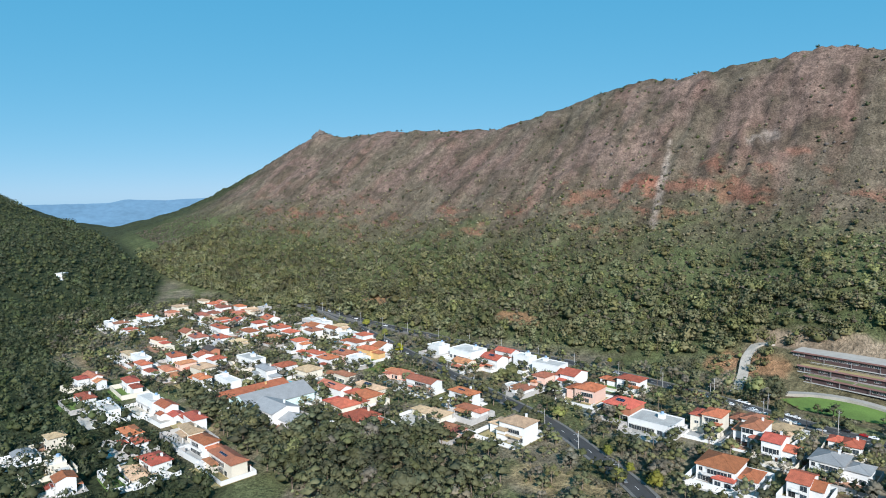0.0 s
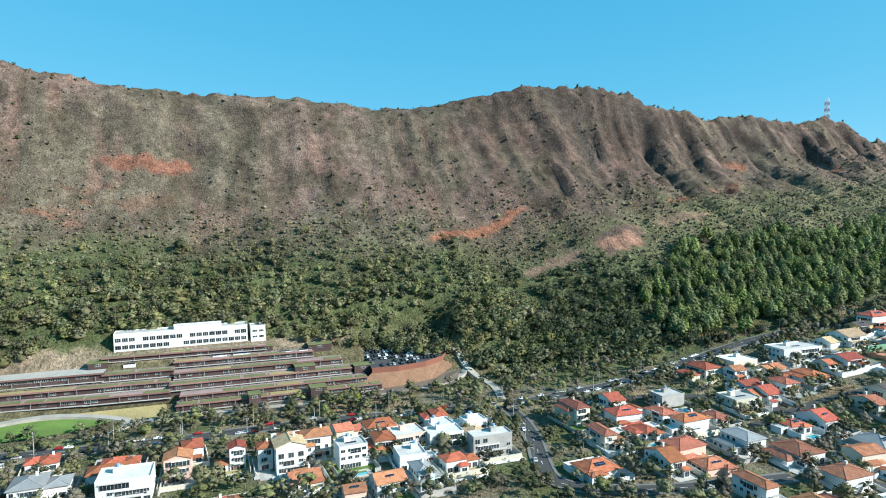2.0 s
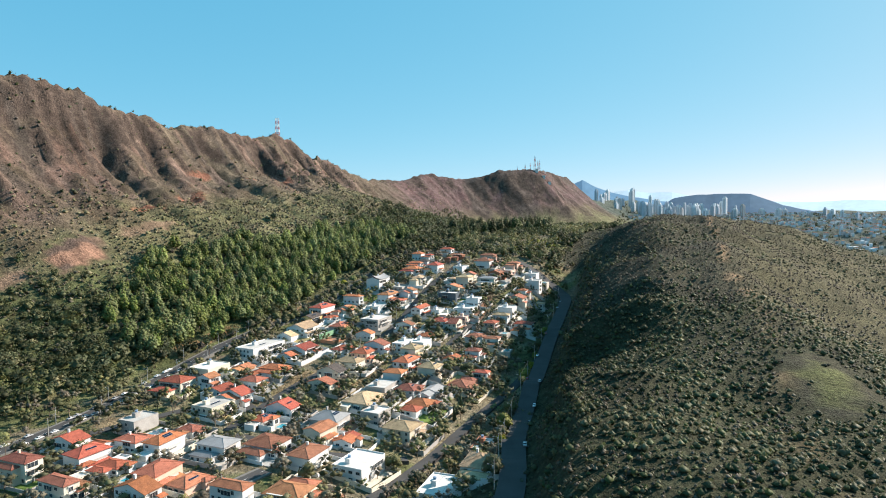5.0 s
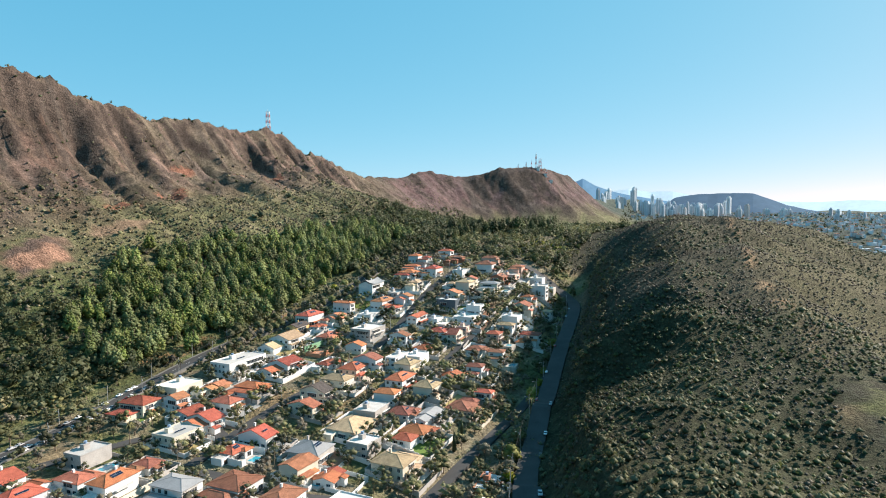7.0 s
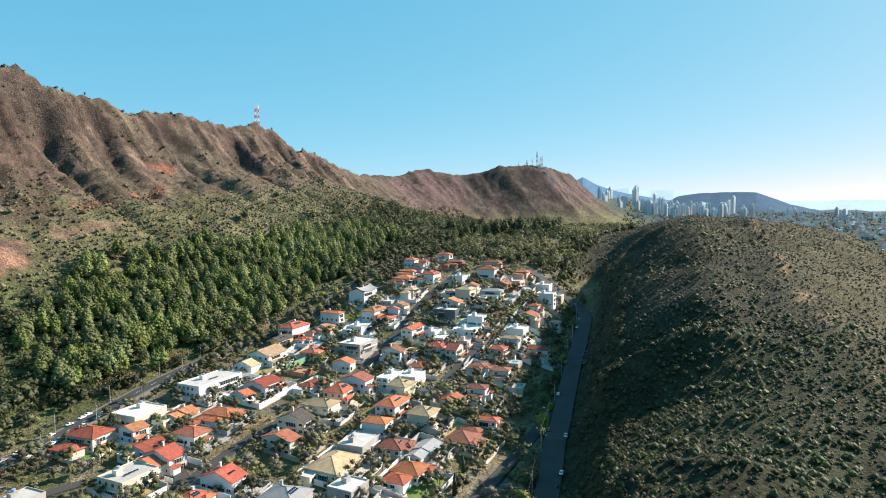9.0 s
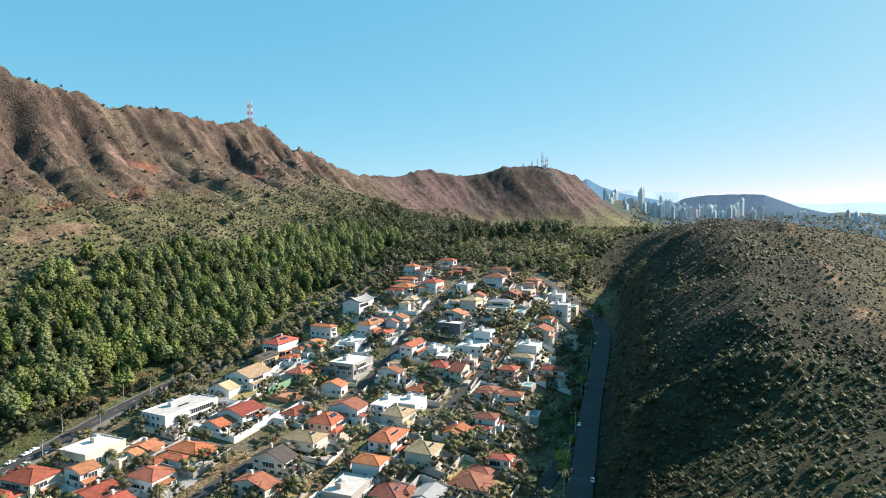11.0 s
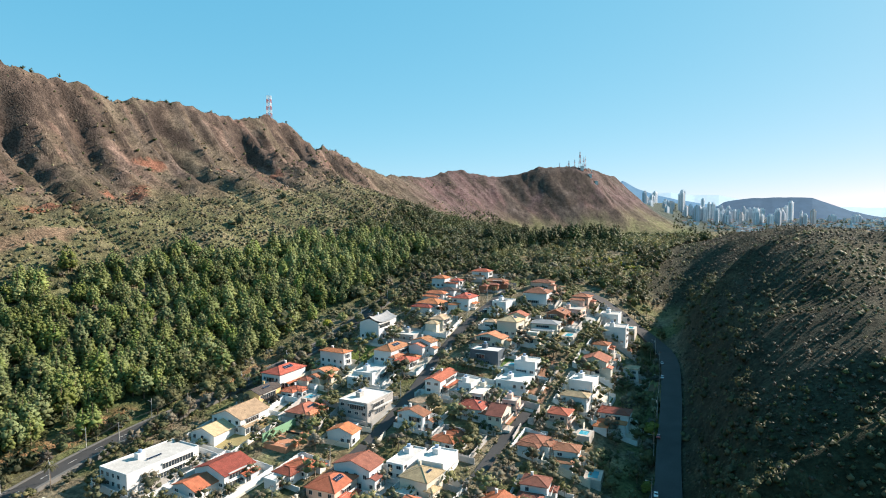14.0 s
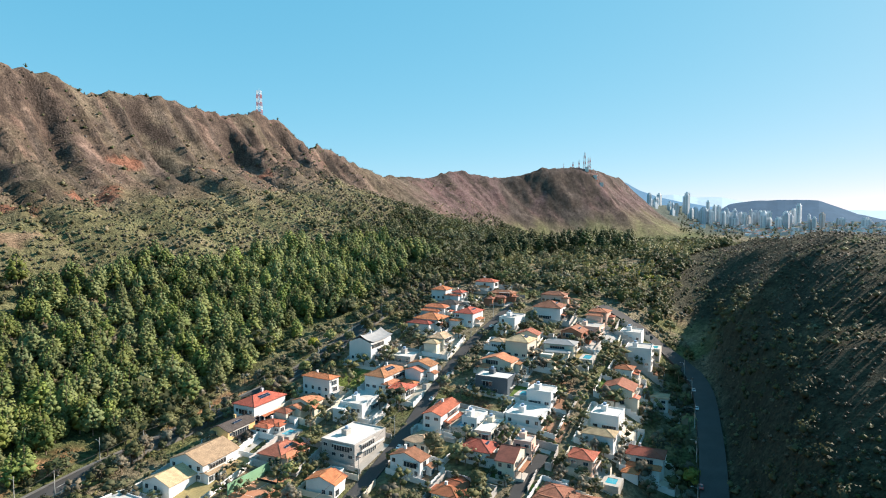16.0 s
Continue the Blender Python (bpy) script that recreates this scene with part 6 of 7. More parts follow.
# ---- garden walls and cars ----
def garden_walls():
    """A wall round each plot, broken where a street or a neighbour stands."""
    for k, (hx, hy, L, W, a) in enumerate(HOMES):
        r = random.Random(k * 13 + 1)
        if r.random() < 0.06:
            continue
        l0, l1, w0, w1 = L / 2 + r.uniform(1.5, 3.5), L / 2 + r.uniform(1.5, 3.5), W / 2 + r.uniform(5, 10), W / 2 + r.uniform(2, 4)
        high = r.choice((1.9, 2.3, 2.6, 3.0))
        m = pose(hx, hy, 0, 0, 0, a)
        f = Shape()
        corners = [(-l0, -w0), (l1, -w0), (l1, w1), (-l0, w1)]
        for p, q in zip(corners, corners[1:] + corners[:1]):
            n = max(2, int(math.hypot(q[0] - p[0], q[1] - p[1]) / 2.5))
            pts = [m @ Vector((p[0] + (q[0] - p[0]) * j / n, p[1] + (q[1] - p[1]) * j / n, 0)) for j in range(n + 1)]
            xs, ys = np.array([v.x for v in pts]), np.array([v.y for v in pts])
            bad = in_home(xs, ys, 0.4, k) | near_road(xs, ys, 0.0)
            zs = terrain(xs, ys)
            for j in range(n):
                if bad[j] or bad[j + 1]:
                    continue
                b, c = Vector((xs[j], ys[j], 0)), Vector((xs[j + 1], ys[j + 1], 0))
                o = (c - b).normalized().cross(Vector((0, 0, 1))) * 0.11
                z0, z1 = zs[j], zs[j + 1]
                zt = max(z0, z1) + high
                lo = [(b.x - o.x, b.y - o.y, z0 - 1), (c.x - o.x, c.y - o.y, z1 - 1), (c.x + o.x, c.y + o.y, z1 - 1), (b.x + o.x, b.y + o.y, z0 - 1)]
                hi = [(v[0], v[1], zt) for v in lo]
                f.face(hi)
                for i in range(4):
                    f.face([lo[i], lo[(i + 1) % 4], hi[(i + 1) % 4], hi[i]])
        if f.f:
            kind = r.choice(("w", "w", "w", "c", "g", "g"))
            tagged(new("garden_wall", f.mesh("garden_wall", M_WALL[kind])), f"{WALL_WORD[kind]} garden wall round a house plot", "garden wall", "garden walls")


garden_walls()


def car_meshes():
    """Body, cabin glass and wheel of a saloon, 4.3 m long."""
    side = [(-2.15, 0.35), (-2.12, 0.78), (-1.35, 0.92), (-0.75, 1.40), (0.65, 1.42), (1.25, 0.98), (2.05, 0.80), (2.15, 0.42)]
    f = Shape()
    for k in (-1, 1):
        pts = [(x, k * (0.85 if z < 1 else 0.68), z) for x, z in side]
        f.face(pts if k < 0 else pts[::-1])
    for (x0, z0), (x1, z1) in zip(side, side[1:]):
        w0, w1 = (0.85 if z0 < 1 else 0.68), (0.85 if z1 < 1 else 0.68)
        f.face([(x0, -w0, z0), (x0, w0, z0), (x1, w1, z1), (x1, -w1, z1)])
    f.face([(-2.15, -0.85, 0.35), (2.15, -0.85, 0.42), (2.15, 0.85, 0.42), (-2.15, 0.85, 0.35)])
    g = Shape()
    for k in (-1, 1):
        pts = [(-1.15, k * 0.83, 0.98), (-0.72, k * 0.70, 1.34), (0.62, k * 0.70, 1.36), (1.08, k * 0.83, 1.0)]
        g.face(pts if k < 0 else pts[::-1])
    g.face([(-1.33, -0.72, 0.95), (-1.33, 0.72, 0.95), (-0.80, 0.62, 1.40), (-0.80, -0.62, 1.40)]).face([(0.70, -0.62, 1.41), (0.70, 0.62, 1.41), (1.24, 0.72, 1.01), (1.24, -0.72, 1.01)])
    wheel = Shape()
    n = 10
    a = [(0.31 * math.cos(6.283 * k / n), 0.31 * math.sin(6.283 * k / n)) for k in range(n)]
    for k in range(n):
        (x0, z0), (x1, z1) = a[k], a[(k + 1) % n]
        wheel.face([(x0, -0.1, z0), (x1, -0.1, z1), (x1, 0.1, z1), (x0, 0.1, z0)])
    wheel.face([(x, -0.1, z) for x, z in a]).face([(x, 0.1, z) for x, z in a[::-1]])
    return f, g, wheel


BODY, GLASS_SHAPE, WHEEL_SHAPE = car_meshes()
CAR_GLASS, WHEEL = GLASS_SHAPE.mesh("glass", M_GLASS), WHEEL_SHAPE.mesh("wheel", M_TYRE)
WHOLE = Shape()
for bit, mat, places in ((BODY, 0, ((0, 0, 0),)), (GLASS_SHAPE, 1, ((0, 0, 0.012),)), (WHEEL_SHAPE, 2, ((-1.3, -0.78, 0.31), (1.32, -0.78, 0.31), (-1.3, 0.78, 0.31), (1.32, 0.78, 0.31)))):
    for ox, oy, oz in places:
        n = len(WHOLE.v)
        WHOLE.v += [(x + ox, y + oy, z + oz) for x, y, z in bit.v]
        WHOLE.f += [tuple(n + k for k in q) for q in bit.f]
        WHOLE.m += [mat] * len(bit.f)
FAR_CARS = [WHOLE.mesh("car", paint, M_GLASS, M_TYRE) for paint in M_CAR]
CAR_NAMES = ("white", "silver", "black", "red", "grey")
CARS = []
for paint, word in zip(M_CAR, CAR_NAMES):
    e = tagged(new("car"), f"{word} saloon car parked on the asphalt", "car", "parked cars")
    part("body", BODY.mesh("body", paint), e)
    part("glass", CAR_GLASS, e, pose(0, 0, 0.012))
    for wx in (-1.3, 1.32):
        for wy in (-0.78, 0.78):
            part("wheel", WHEEL, e, pose(wx, wy, 0.31))
    CARS.append([e, False])


def car(x, y, z, turn, k, pitch=0.0, far=False):
    """A parked car; those far across the valley are one small mesh each."""
    if far:
        tagged(new("car", FAR_CARS[k]), f"{CAR_NAMES[k]} saloon car parked on the asphalt", "car", "parked cars").matrix_basis = pose(x, y, z, 0, pitch, turn)
        return
    ob, used = CARS[k]
    if used:
        copy_thing(ob, pose(x, y, z, 0, pitch, turn))
    else:
        ob.matrix_basis, CARS[k][1] = pose(x, y, z, 0, pitch, turn), True


def park(lane, s0, s1, offset, gap, chance, seed, far=False):
    line, zs, n, t = lane
    r = random.Random(seed)
    along = line @ US
    dist = np.concatenate([[0], np.cumsum(np.linalg.norm(np.diff(line, axis=0), axis=1))])
    for m in np.arange(0, dist[-1], gap):
        k = min(int(np.searchsorted(dist, m)), len(line) - 1)
        if not s0 < along[k] < s1 or r.random() > chance:
            continue
        p = line[k] + n[k] * offset
        car(p[0], p[1], float(zs[k]) + 0.01, math.degrees(math.atan2(t[k][1], t[k][0])) + (180 if offset < 0 else 0), r.choice((0, 0, 0, 1, 1, 2, 2, 3, 4, 0, 1, 4)), 0.0, far)


park(AVENUE, -170, 330, 4.2, 5.6, 0.8, 1, True)
park(AVENUE, -150, 330, -4.2, 5.8, 0.65, 2, True)
park(AVENUE, -600, 600, 1.8, 47, 0.5, 3, True)
park(LOWER, -500, -100, 2.6, 50, 0.6, 4)
park(VALLEY, 250, 640, -4.7, 24, 0.35, 5)
park(VALLEY, 200, 420, 4.9, 26, 0.6, 6)
park(TOWN, 310, 640, 2.6, 22, 0.3, 7)
park(SIDE, 60, 240, 2.6, 18, 0.3, 8)


# ---- street lamps, utility poles and their cables ----
POLE_ME = Shape().tube(0, 0, -1.5, 9.6, 0.19, 0.12, 8).mesh("pole", M_CONCRETE)
ARM_ME = Shape().box(-1.1, -0.06, -0.07, 1.1, 0.06, 0.07).box(-0.9, -0.05, 0.07, -0.82, 0.05, 0.25).box(-0.04, -0.05, 0.07, 0.04, 0.05, 0.25).box(0.82, -0.05, 0.07, 0.9, 0.05, 0.25).mesh("crossarm", M_WOOD)
DRUM_ME = Shape().tube(0, 0.4, -0.5, 0.45, 0.3, 0.3, 10).tube(0, 0.4, 0.45, 0.55, 0.34, 0.1, 10).mesh("transformer", M_METAL)
LAMP_ARM = Shape().rod((0, 0, 0), (0, -1.0, 0.5), 0.045).rod((0, -1.0, 0.5), (0, -2.0, 0.6), 0.045).mesh("lamp_arm", M_METAL)
LAMP_HEAD = Shape().box(-0.14, -2.6, 0.53, 0.14, -1.95, 0.68).box(-0.11, -2.55, 0.48, 0.11, -2.05, 0.53, 1).mesh("lamp_head", M_METAL, M_MASTWHITE)
M_CABLE = material("black_cable", (0.03, 0.03, 0.03), 0.7, 0.1)


def pole_line(lane, s0, s1, offset, gap, wired=True, seed=0):
    """Poles along a street, every one with a lamp over the road, joined by sagging cables."""
    line, zs, n, t = lane
    dist = np.concatenate([[0], np.cumsum(np.linalg.norm(np.diff(line, axis=0), axis=1))])
    along, r, last = line @ US, random.Random(seed), None
    for m in np.arange(gap / 2, dist[-1], gap):
        k = min(int(np.searchsorted(dist, m)), len(line) - 1)
        if not s0 < along[k] < s1:
            last = None
            continue
        p = line[k] + n[k] * offset
        z, turn = float(zs[k]), math.degrees(math.atan2(t[k][1], t[k][0])) + (180 if offset < 0 else 0)
        e = tagged(new("utility_pole"), "grey concrete utility pole with a crossarm and street lamp" if wired else "slender grey street lamp beside the road", "utility pole" if wired else "street lamp", "street poles")
        e.name = "utility_pole" if wired else "street_lamp"
        e.matrix_basis = pose(p[0], p[1], z, 0, 0, turn + 180)
        part("pole", POLE_ME, e)
        part("lamp_arm", LAMP_ARM, e, pose(0, 0, 7.6, 0, 0, 180))
        part("lamp_head", LAMP_HEAD, e, pose(0, 0, 7.6, 0, 0, 180))
        if wired:
            part("crossarm", ARM_ME, e, pose(0, 0, 9.0, 0, 0, 90))
            if r.random() < 0.25:
                part("transformer", DRUM_ME, e, pose(0, 0, 7.2))
            if last is not None:
                a, b = Vector((last[0], last[1], last[2] + 9.2)), Vector((p[0], p[1], z + 9.2))
                side = (b - a).cross(Vector((0, 0, 1))).normalized() * 0.05
                f, v = Shape(), []
                for i in range(9):
                    c = a.lerp(b, i / 8) - Vector((0, 0, 3.6 * (i / 8) * (1 - i / 8)))
                    f.v += [tuple(c + side), tuple(c - side), tuple(c + Vector((0, 0, 0.08)))]
                for i in range(8):
                    for j, k2 in ((0, 1), (1, 2), (2, 0)):
                        f.f.append((3 * i + j, 3 * i + k2, 3 * i + 3 + k2, 3 * i + 3 + j))
                        f.m.append(0)
                tagged(new("overhead_cable", f.mesh("overhead_cable", M_CABLE)), "black sagging bundle of power cables between poles", "power cable", "overhead cables")
            last = (p[0], p[1], z)


pole_line(AVENUE, -560, 700, 5.2, 34, True, 1)
pole_line(AVENUE, -200, 420, -5.4, 36, False, 2)
pole_line(LOWER, -480, -80, 4.9, 36, True, 3)
pole_line(VALLEY, 220, 650, -6.3, 34, True, 4)
pole_line(TOWN, 310, 640, -3.4, 34, True, 5)
pole_line(SIDE, 60, 260, 4.2, 32, True, 6)


# ---- trees that shade the streets ----
def street_trees(lane, s0, s1, offset, gap, chance, sizes, kinds, seed):
    line, zs, n, t = lane
    dist = np.concatenate([[0], np.cumsum(np.linalg.norm(np.diff(line, axis=0), axis=1))])
    along, r = line @ US, random.Random(seed)
    for m in np.arange(2, dist[-1], gap):
        k = min(int(np.searchsorted(dist, m)), len(line) - 1)
        if s0 < along[k] < s1 and r.random() < chance:
            p = line[k] + n[k] * (offset + r.uniform(-1.2, 1.2)) + t[k] * r.uniform(-3, 3)
            if not in_home(p[0], p[1], 0.8):
                STREET_SPOTS.append((p[0], p[1], r.uniform(*sizes), r.choice(kinds), r.uniform(0, 360)))


STREET_SPOTS = []
street_trees(AVENUE, -190, 520, 7.0, 13, 0.45, (4.5, 8.0), ("broad", "dark", "grey", "palm"), 11)
street_trees(AVENUE, -560, 700, -7.5, 16, 0.4, (5, 9.0), ("broad", "dark", "broad", "grey"), 12)
street_trees(AVENUE, 400, 760, 6.0, 8, 0.75, (7, 11), ("broad", "dark", "dark", "grey"), 18)
street_trees(AVENUE, 400, 760, -6.0, 9, 0.6, (6, 10), ("broad", "dark", "dark"), 19)
street_trees(LOWER, -480, -100, 6.2, 15, 0.6, (5, 9), ("broad", "dark", "lime", "grey"), 13)
street_trees(LOWER, -480, -100, -6.2, 17, 0.5, (5, 9), ("broad", "dark", "lime", "grey"), 14)
street_trees(VALLEY, 230, 650, -8.6, 11, 0.7, (6, 11), ("broad", "grey", "grey", "lime", "palm"), 15)
street_trees(SIDE, 60, 260, 5.8, 14, 0.6, (5, 9), ("broad", "dark", "grey", "palm"), 16)
street_trees(TOWN, 310, 650, 4.6, 15, 0.4, (4, 8), ("broad", "dark", "grey", "palm"), 17)


# ---- trees of the streets and gardens ----
def tree_thing(kind, g, leaf, x, y, z, size, turn, label):
    key = (kind, g)
    if key not in TREE_BANK:
        p = np.array(GARDEN[kind][g].v)
        gr = GARDEN[kind][g]
        bits = []
        for mat, name, m in ((0, "trunk", M_BARK), (1, "crown", M_LEAF[leaf])):
            faces = [f for f, k in zip(gr.f, gr.m) if k == mat]
            used = sorted({i for f in faces for i in f})
            back = {i: n for n, i in enumerate(used)}
            me = bpy.data.meshes.new(name)
            me.from_pydata([tuple(p[i]) for i in used], [], [tuple(back[i] for i in f) for f in faces])
            me.materials.append(m)
            shade_by(me, [gr.n[i] for i in used])
            bits.append((name, me))
        TREE_BANK[key] = bits
    e = tagged(new("tree" if kind != "palm" else "palm_tree"), label, "tree" if kind != "palm" else "palm tree", "garden and street trees" if kind != "palm" else "garden palms")
    e.matrix_basis = pose(x, y, z, 0, 0, turn) @ Matrix.Diagonal((size, size, size, 1))
    for name, me in TREE_BANK[key]:
        part(name, me, e)


TREE_BANK = {}
GARDEN = {"broad": [broadleaf(200 + k, 11, 26, 0.46) for k in range(4)], "dark": [broadleaf(220 + k, 11, 26, 0.42) for k in range(3)],
          "grey": [broadleaf(240 + k, 10, 26, 0.48, 0.3) for k in range(3)], "lime": [broadleaf(260 + k, 11, 24, 0.45) for k in range(2)],
          "palm": [palm(280 + k) for k in range(3)], "cypress": [cypress(300 + k) for k in range(2)]}
GARDEN_LEAF = {"broad": "garden", "dark": "shade", "grey": "grey", "lime": "lime", "palm": "garden", "cypress": "dark"}
GARDEN_WORD = {"broad": "green broadleaf tree between the houses", "dark": "dark green broadleaf tree with a dense crown", "grey": "dusty grey-green tree with an open crown",
               "lime": "yellow-green tree with a light crown", "palm": "slender palm tree with drooping fronds", "cypress": "narrow dark cypress tree in a garden"}


def town(s, d):
    low = np.interp(s, (-720, -560, -380, -220, -60, 100, 240, 300, 700), (150, 120, 150, 130, 110, 140, 96, 102, 150))
    return (d > low) & (heights_q(s, d) < 0.02) & ~in_shelf(s, np.where(d > 386, d, 1e6))


def grove(s, d):
    return patch(s, d, -225, 165, 62, 50, 12) + patch(s, d, -330, 130, 70, 40, 0)


s, d, x, y = scatter(-740, 720, 90, 400, 6.4, lambda s, d: np.clip(np.interp(s, (-300, 150, 300), (0.42, 0.42, 0.55)) + 0.35 * fbm(s / 40, d / 40, 2, 95) + grove(s, d), 0, 1) * town(s, d), 96)
clear = ~in_home(x, y, 1.3) & ~near_road(x, y, 1.6)
s, d, x, y = s[clear], d[clear], x[clear], y[clear]
dense = grove(s, d) > 0.4
r = random.Random(8)
zz = terrain(x, y)
lush = np.where(s > 200, 1.0, 0.9)
picks = r.sample(range(len(s)), len(s))
picks.sort(key=lambda k: not (-330 < s[k] < 600))
singles, rest = picks[:120], picks[120:]
for k in singles:
    if dense[k]:
        kind = r.choice(("dark", "dark", "broad", "grey"))
        size = r.uniform(9, 15)
    else:
        kind = r.choices(("broad", "dark", "grey", "lime", "palm", "cypress"), (26, 22, 28, 5, 15, 4))[0]
        size = {"broad": r.uniform(4.5, 10), "dark": r.uniform(5, 10), "grey": r.uniform(6, 11), "lime": r.uniform(4.5, 8), "palm": r.uniform(8, 13), "cypress": r.uniform(8, 13)}[kind]
    tree_thing(kind, r.randrange(len(GARDEN[kind])), GARDEN_LEAF[kind], x[k], y[k], zz[k] - 0.2, size, r.uniform(0, 360), GARDEN_WORD[kind])
rest = np.array(rest)
FILL = {k: [broadleaf(400 + 7 * n + j, 5, 11, 0.50, 0.2 if k == 'grey' else 0.0, True) for j in range(3)] for n, k in enumerate(('broad', 'dark', 'grey'))}
split = np.array([1 if dense[k] else r.choice((0, 0, 1, 1, 2)) for k in rest])
for n, (kind, word) in enumerate((("broad", "green trees between the houses"), ("dark", "dark green trees between the houses"), ("grey", "dusty grey-green trees between the houses"))):
    on = rest[split == n]
    sizes = np.array([r.uniform(9, 14) if dense[k] else r.uniform(5.0, 10.5) for k in on])
    stuff({"broad": "garden_trees", "dark": "shade_trees", "grey": "dusty_trees"}[kind], FILL[kind], x[on], y[on], sizes, M_LEAF[GARDEN_LEAF[kind]], word, "trees", 0.2, 100 + n)
s, d, x, y = scatter(-740, 720, 90, 400, 4.2, lambda s, d: np.clip(np.interp(s, (100, 300), (0.32, 0.2)) + 0.5 * fbm(s / 25, d / 25, 2, 97), 0, 1) * town(s, d), 98)
clear = ~in_home(x, y, 0.9) & ~near_road(x, y, 0.0)
x, y = x[clear], y[clear]
stuff("garden_shrubs", [bush(330 + k, 10, 1) for k in range(5)], x, y, rr.uniform(0.8, 2.8, len(x)), M_LEAF["mid"], "green shrubs and hedges in the gardens", "shrubs", 0.15, 120)
for px, py, tall, kind, turn in STREET_SPOTS:
    tree_thing(kind, r.randrange(len(GARDEN[kind])), GARDEN_LEAF[kind], px, py, ground_z(px, py) - 0.2, tall * (1.25 if kind == "palm" else 1.0), turn, GARDEN_WORD[kind].replace("between the houses", "beside the street"))
for s0, d0, tall, kind in ((-122, 391, 15, "dark"), (-129, 386, 13, "broad"), (-117, 386, 12, "dark"), (-150, 380, 11, "grey"), (-20, 372, 8, "broad"), (60, 368, 9, "broad"), (70, 370, 8, "broad"), (86, 369, 7, "lime")):
    px, py = xy(s0, d0)
    tree_thing(kind, 1, GARDEN_LEAF[kind], px, py, ground_z(px, py) - 0.3, tall, 40 * s0 % 360, "tall " + GARDEN_WORD[kind].replace("between the houses", "beside the drive"))
# lone trees on the open slopes
for s0, d0, tall in ((-15, 562, 13), (300, 510, 9), (455, 470, 12), (-640, 470, 11), (-500, 505, 9), (40, 520, 8), (600, 470, 11), (690, 500, 9)):
    px, py = xy(s0, d0)
    tree_thing("dark", 0, "dark", px, py, ground_z(px, py) - 0.3, tall, 40 * s0 % 360, "lone dark green tree standing on the mountain slope")


# ---- the long terraced building above the avenue ----
BAND = Shape()
BAND_X, BAND_Z = (-1.55, -1.45, -0.55, -0.45, 0.45, 0.55, 1.45, 1.55), (-0.08, 0.0, 1.3, 1.38)
BAND.v = [(u, -0.1, v) for v in BAND_Z for u in BAND_X] + [(u, 0.05, v) for v in (BAND_Z[0], BAND_Z[3]) for u in (BAND_X[0], BAND_X[7])]
for j in range(3):
    for i in range(7):
        k = [8 * j + i, 8 * j + i + 1, 8 * j + i + 9, 8 * j + i + 8]
        if j == 1 and i % 2:
            n = len(BAND.v)
            BAND.v += [(BAND.v[c][0], -0.02, BAND.v[c][2]) for c in k]
            BAND.f += [(n, n + 1, n + 2, n + 3)] + [(k[c], k[(c + 1) % 4], n + (c + 1) % 4, n + c) for c in range(4)]
            BAND.m += [0, 1, 1, 1, 1]
        else:
            BAND.f.append(tuple(k))
            BAND.m.append(1)
for k in ((0, 32, 33, 7), (7, 33, 35, 31), (31, 35, 34, 24), (24, 34, 32, 0)):
    BAND.f.append(k)
    BAND.m.append(1)
BAND_ME = BAND.mesh("window", M_GLASS, M_FRAME)


def bar_at(p, q):
    """A frame with x from p to q on the plan, y into the slope."""
    a, b = Vector(xy(*p)), Vector(xy(*q))
    return (b - a).length, math.degrees(math.atan2(b.y - a.y, b.x - a.x)), a


def terrace_bar(p, q, depth, z, high, label, windows=0.55, planted=True, seed=0):
    """One storey of the terraced building: steel fascia, window band, planted roof."""
    length, turn, a = bar_at(p, q)
    r = random.Random(seed)
    e = tagged(new("terrace_wing"), label, "school building", "terraced wings")
    e.matrix_basis = pose(a.x, a.y, z, 0, 0, turn)
    part("wall", Shape().box(0, 0, -4, length, depth, high).mesh("wall", M_STEEL), e)
    part("fascia", Shape().box(-0.5, -1.3, high - 0.15, length + 0.5, -0.9, high + 0.75).box(-0.5, -0.9, high - 0.1, length + 0.5, 0, high + 0.05).mesh("fascia", M_FASCIA), e)
    part("roof", Shape().box(0, 0, high, length, depth, high + 0.3).mesh("roof", M_ROOFPATH if planted else M_PAVING), e)
    if planted:
        x = 0.6
        while x < length - 4:
            w = r.uniform(9, 24)
            x1 = min(x + w, length - 0.6)
            if r.random() < 0.85:
                part("roof_bed", Shape().box(x, 0.4, high + 0.3, x1, depth * r.uniform(0.5, 0.62), high + 0.62).mesh("roof_bed", M_TERRACE if r.random() < 0.75 else M_DRYGRASS), e)
            x = x1 + r.uniform(0.8, 3)
        rail = Shape().box(0, depth * 0.68, high + 1.2, length, depth * 0.68 + 0.08, high + 1.28)
        for k in range(int(length / 3) + 1):
            rail.box(k * length / (int(length / 3) + 1), depth * 0.68, high + 0.3, k * length / (int(length / 3) + 1) + 0.08, depth * 0.68 + 0.08, high + 1.2)
        part("railing", rail.mesh("railing", M_METAL), e)
    part("walkway", Shape().box(-0.5, -1.6, -0.35, length + 0.5, 0, -0.1).mesh("walkway", M_CONCRETE), e)
    n = int(length / 3.6)
    for k in range(n):
        if r.random() < windows:
            part("window", BAND_ME, e, pose((k + 0.5) * length / n, 0, high - 2.2))
    for k in range(0, n, 4):
        part("pillar", PILLAR, e, pose((k + 0.5) * length / n + 1.8, -1.1, -0.1))
    return e


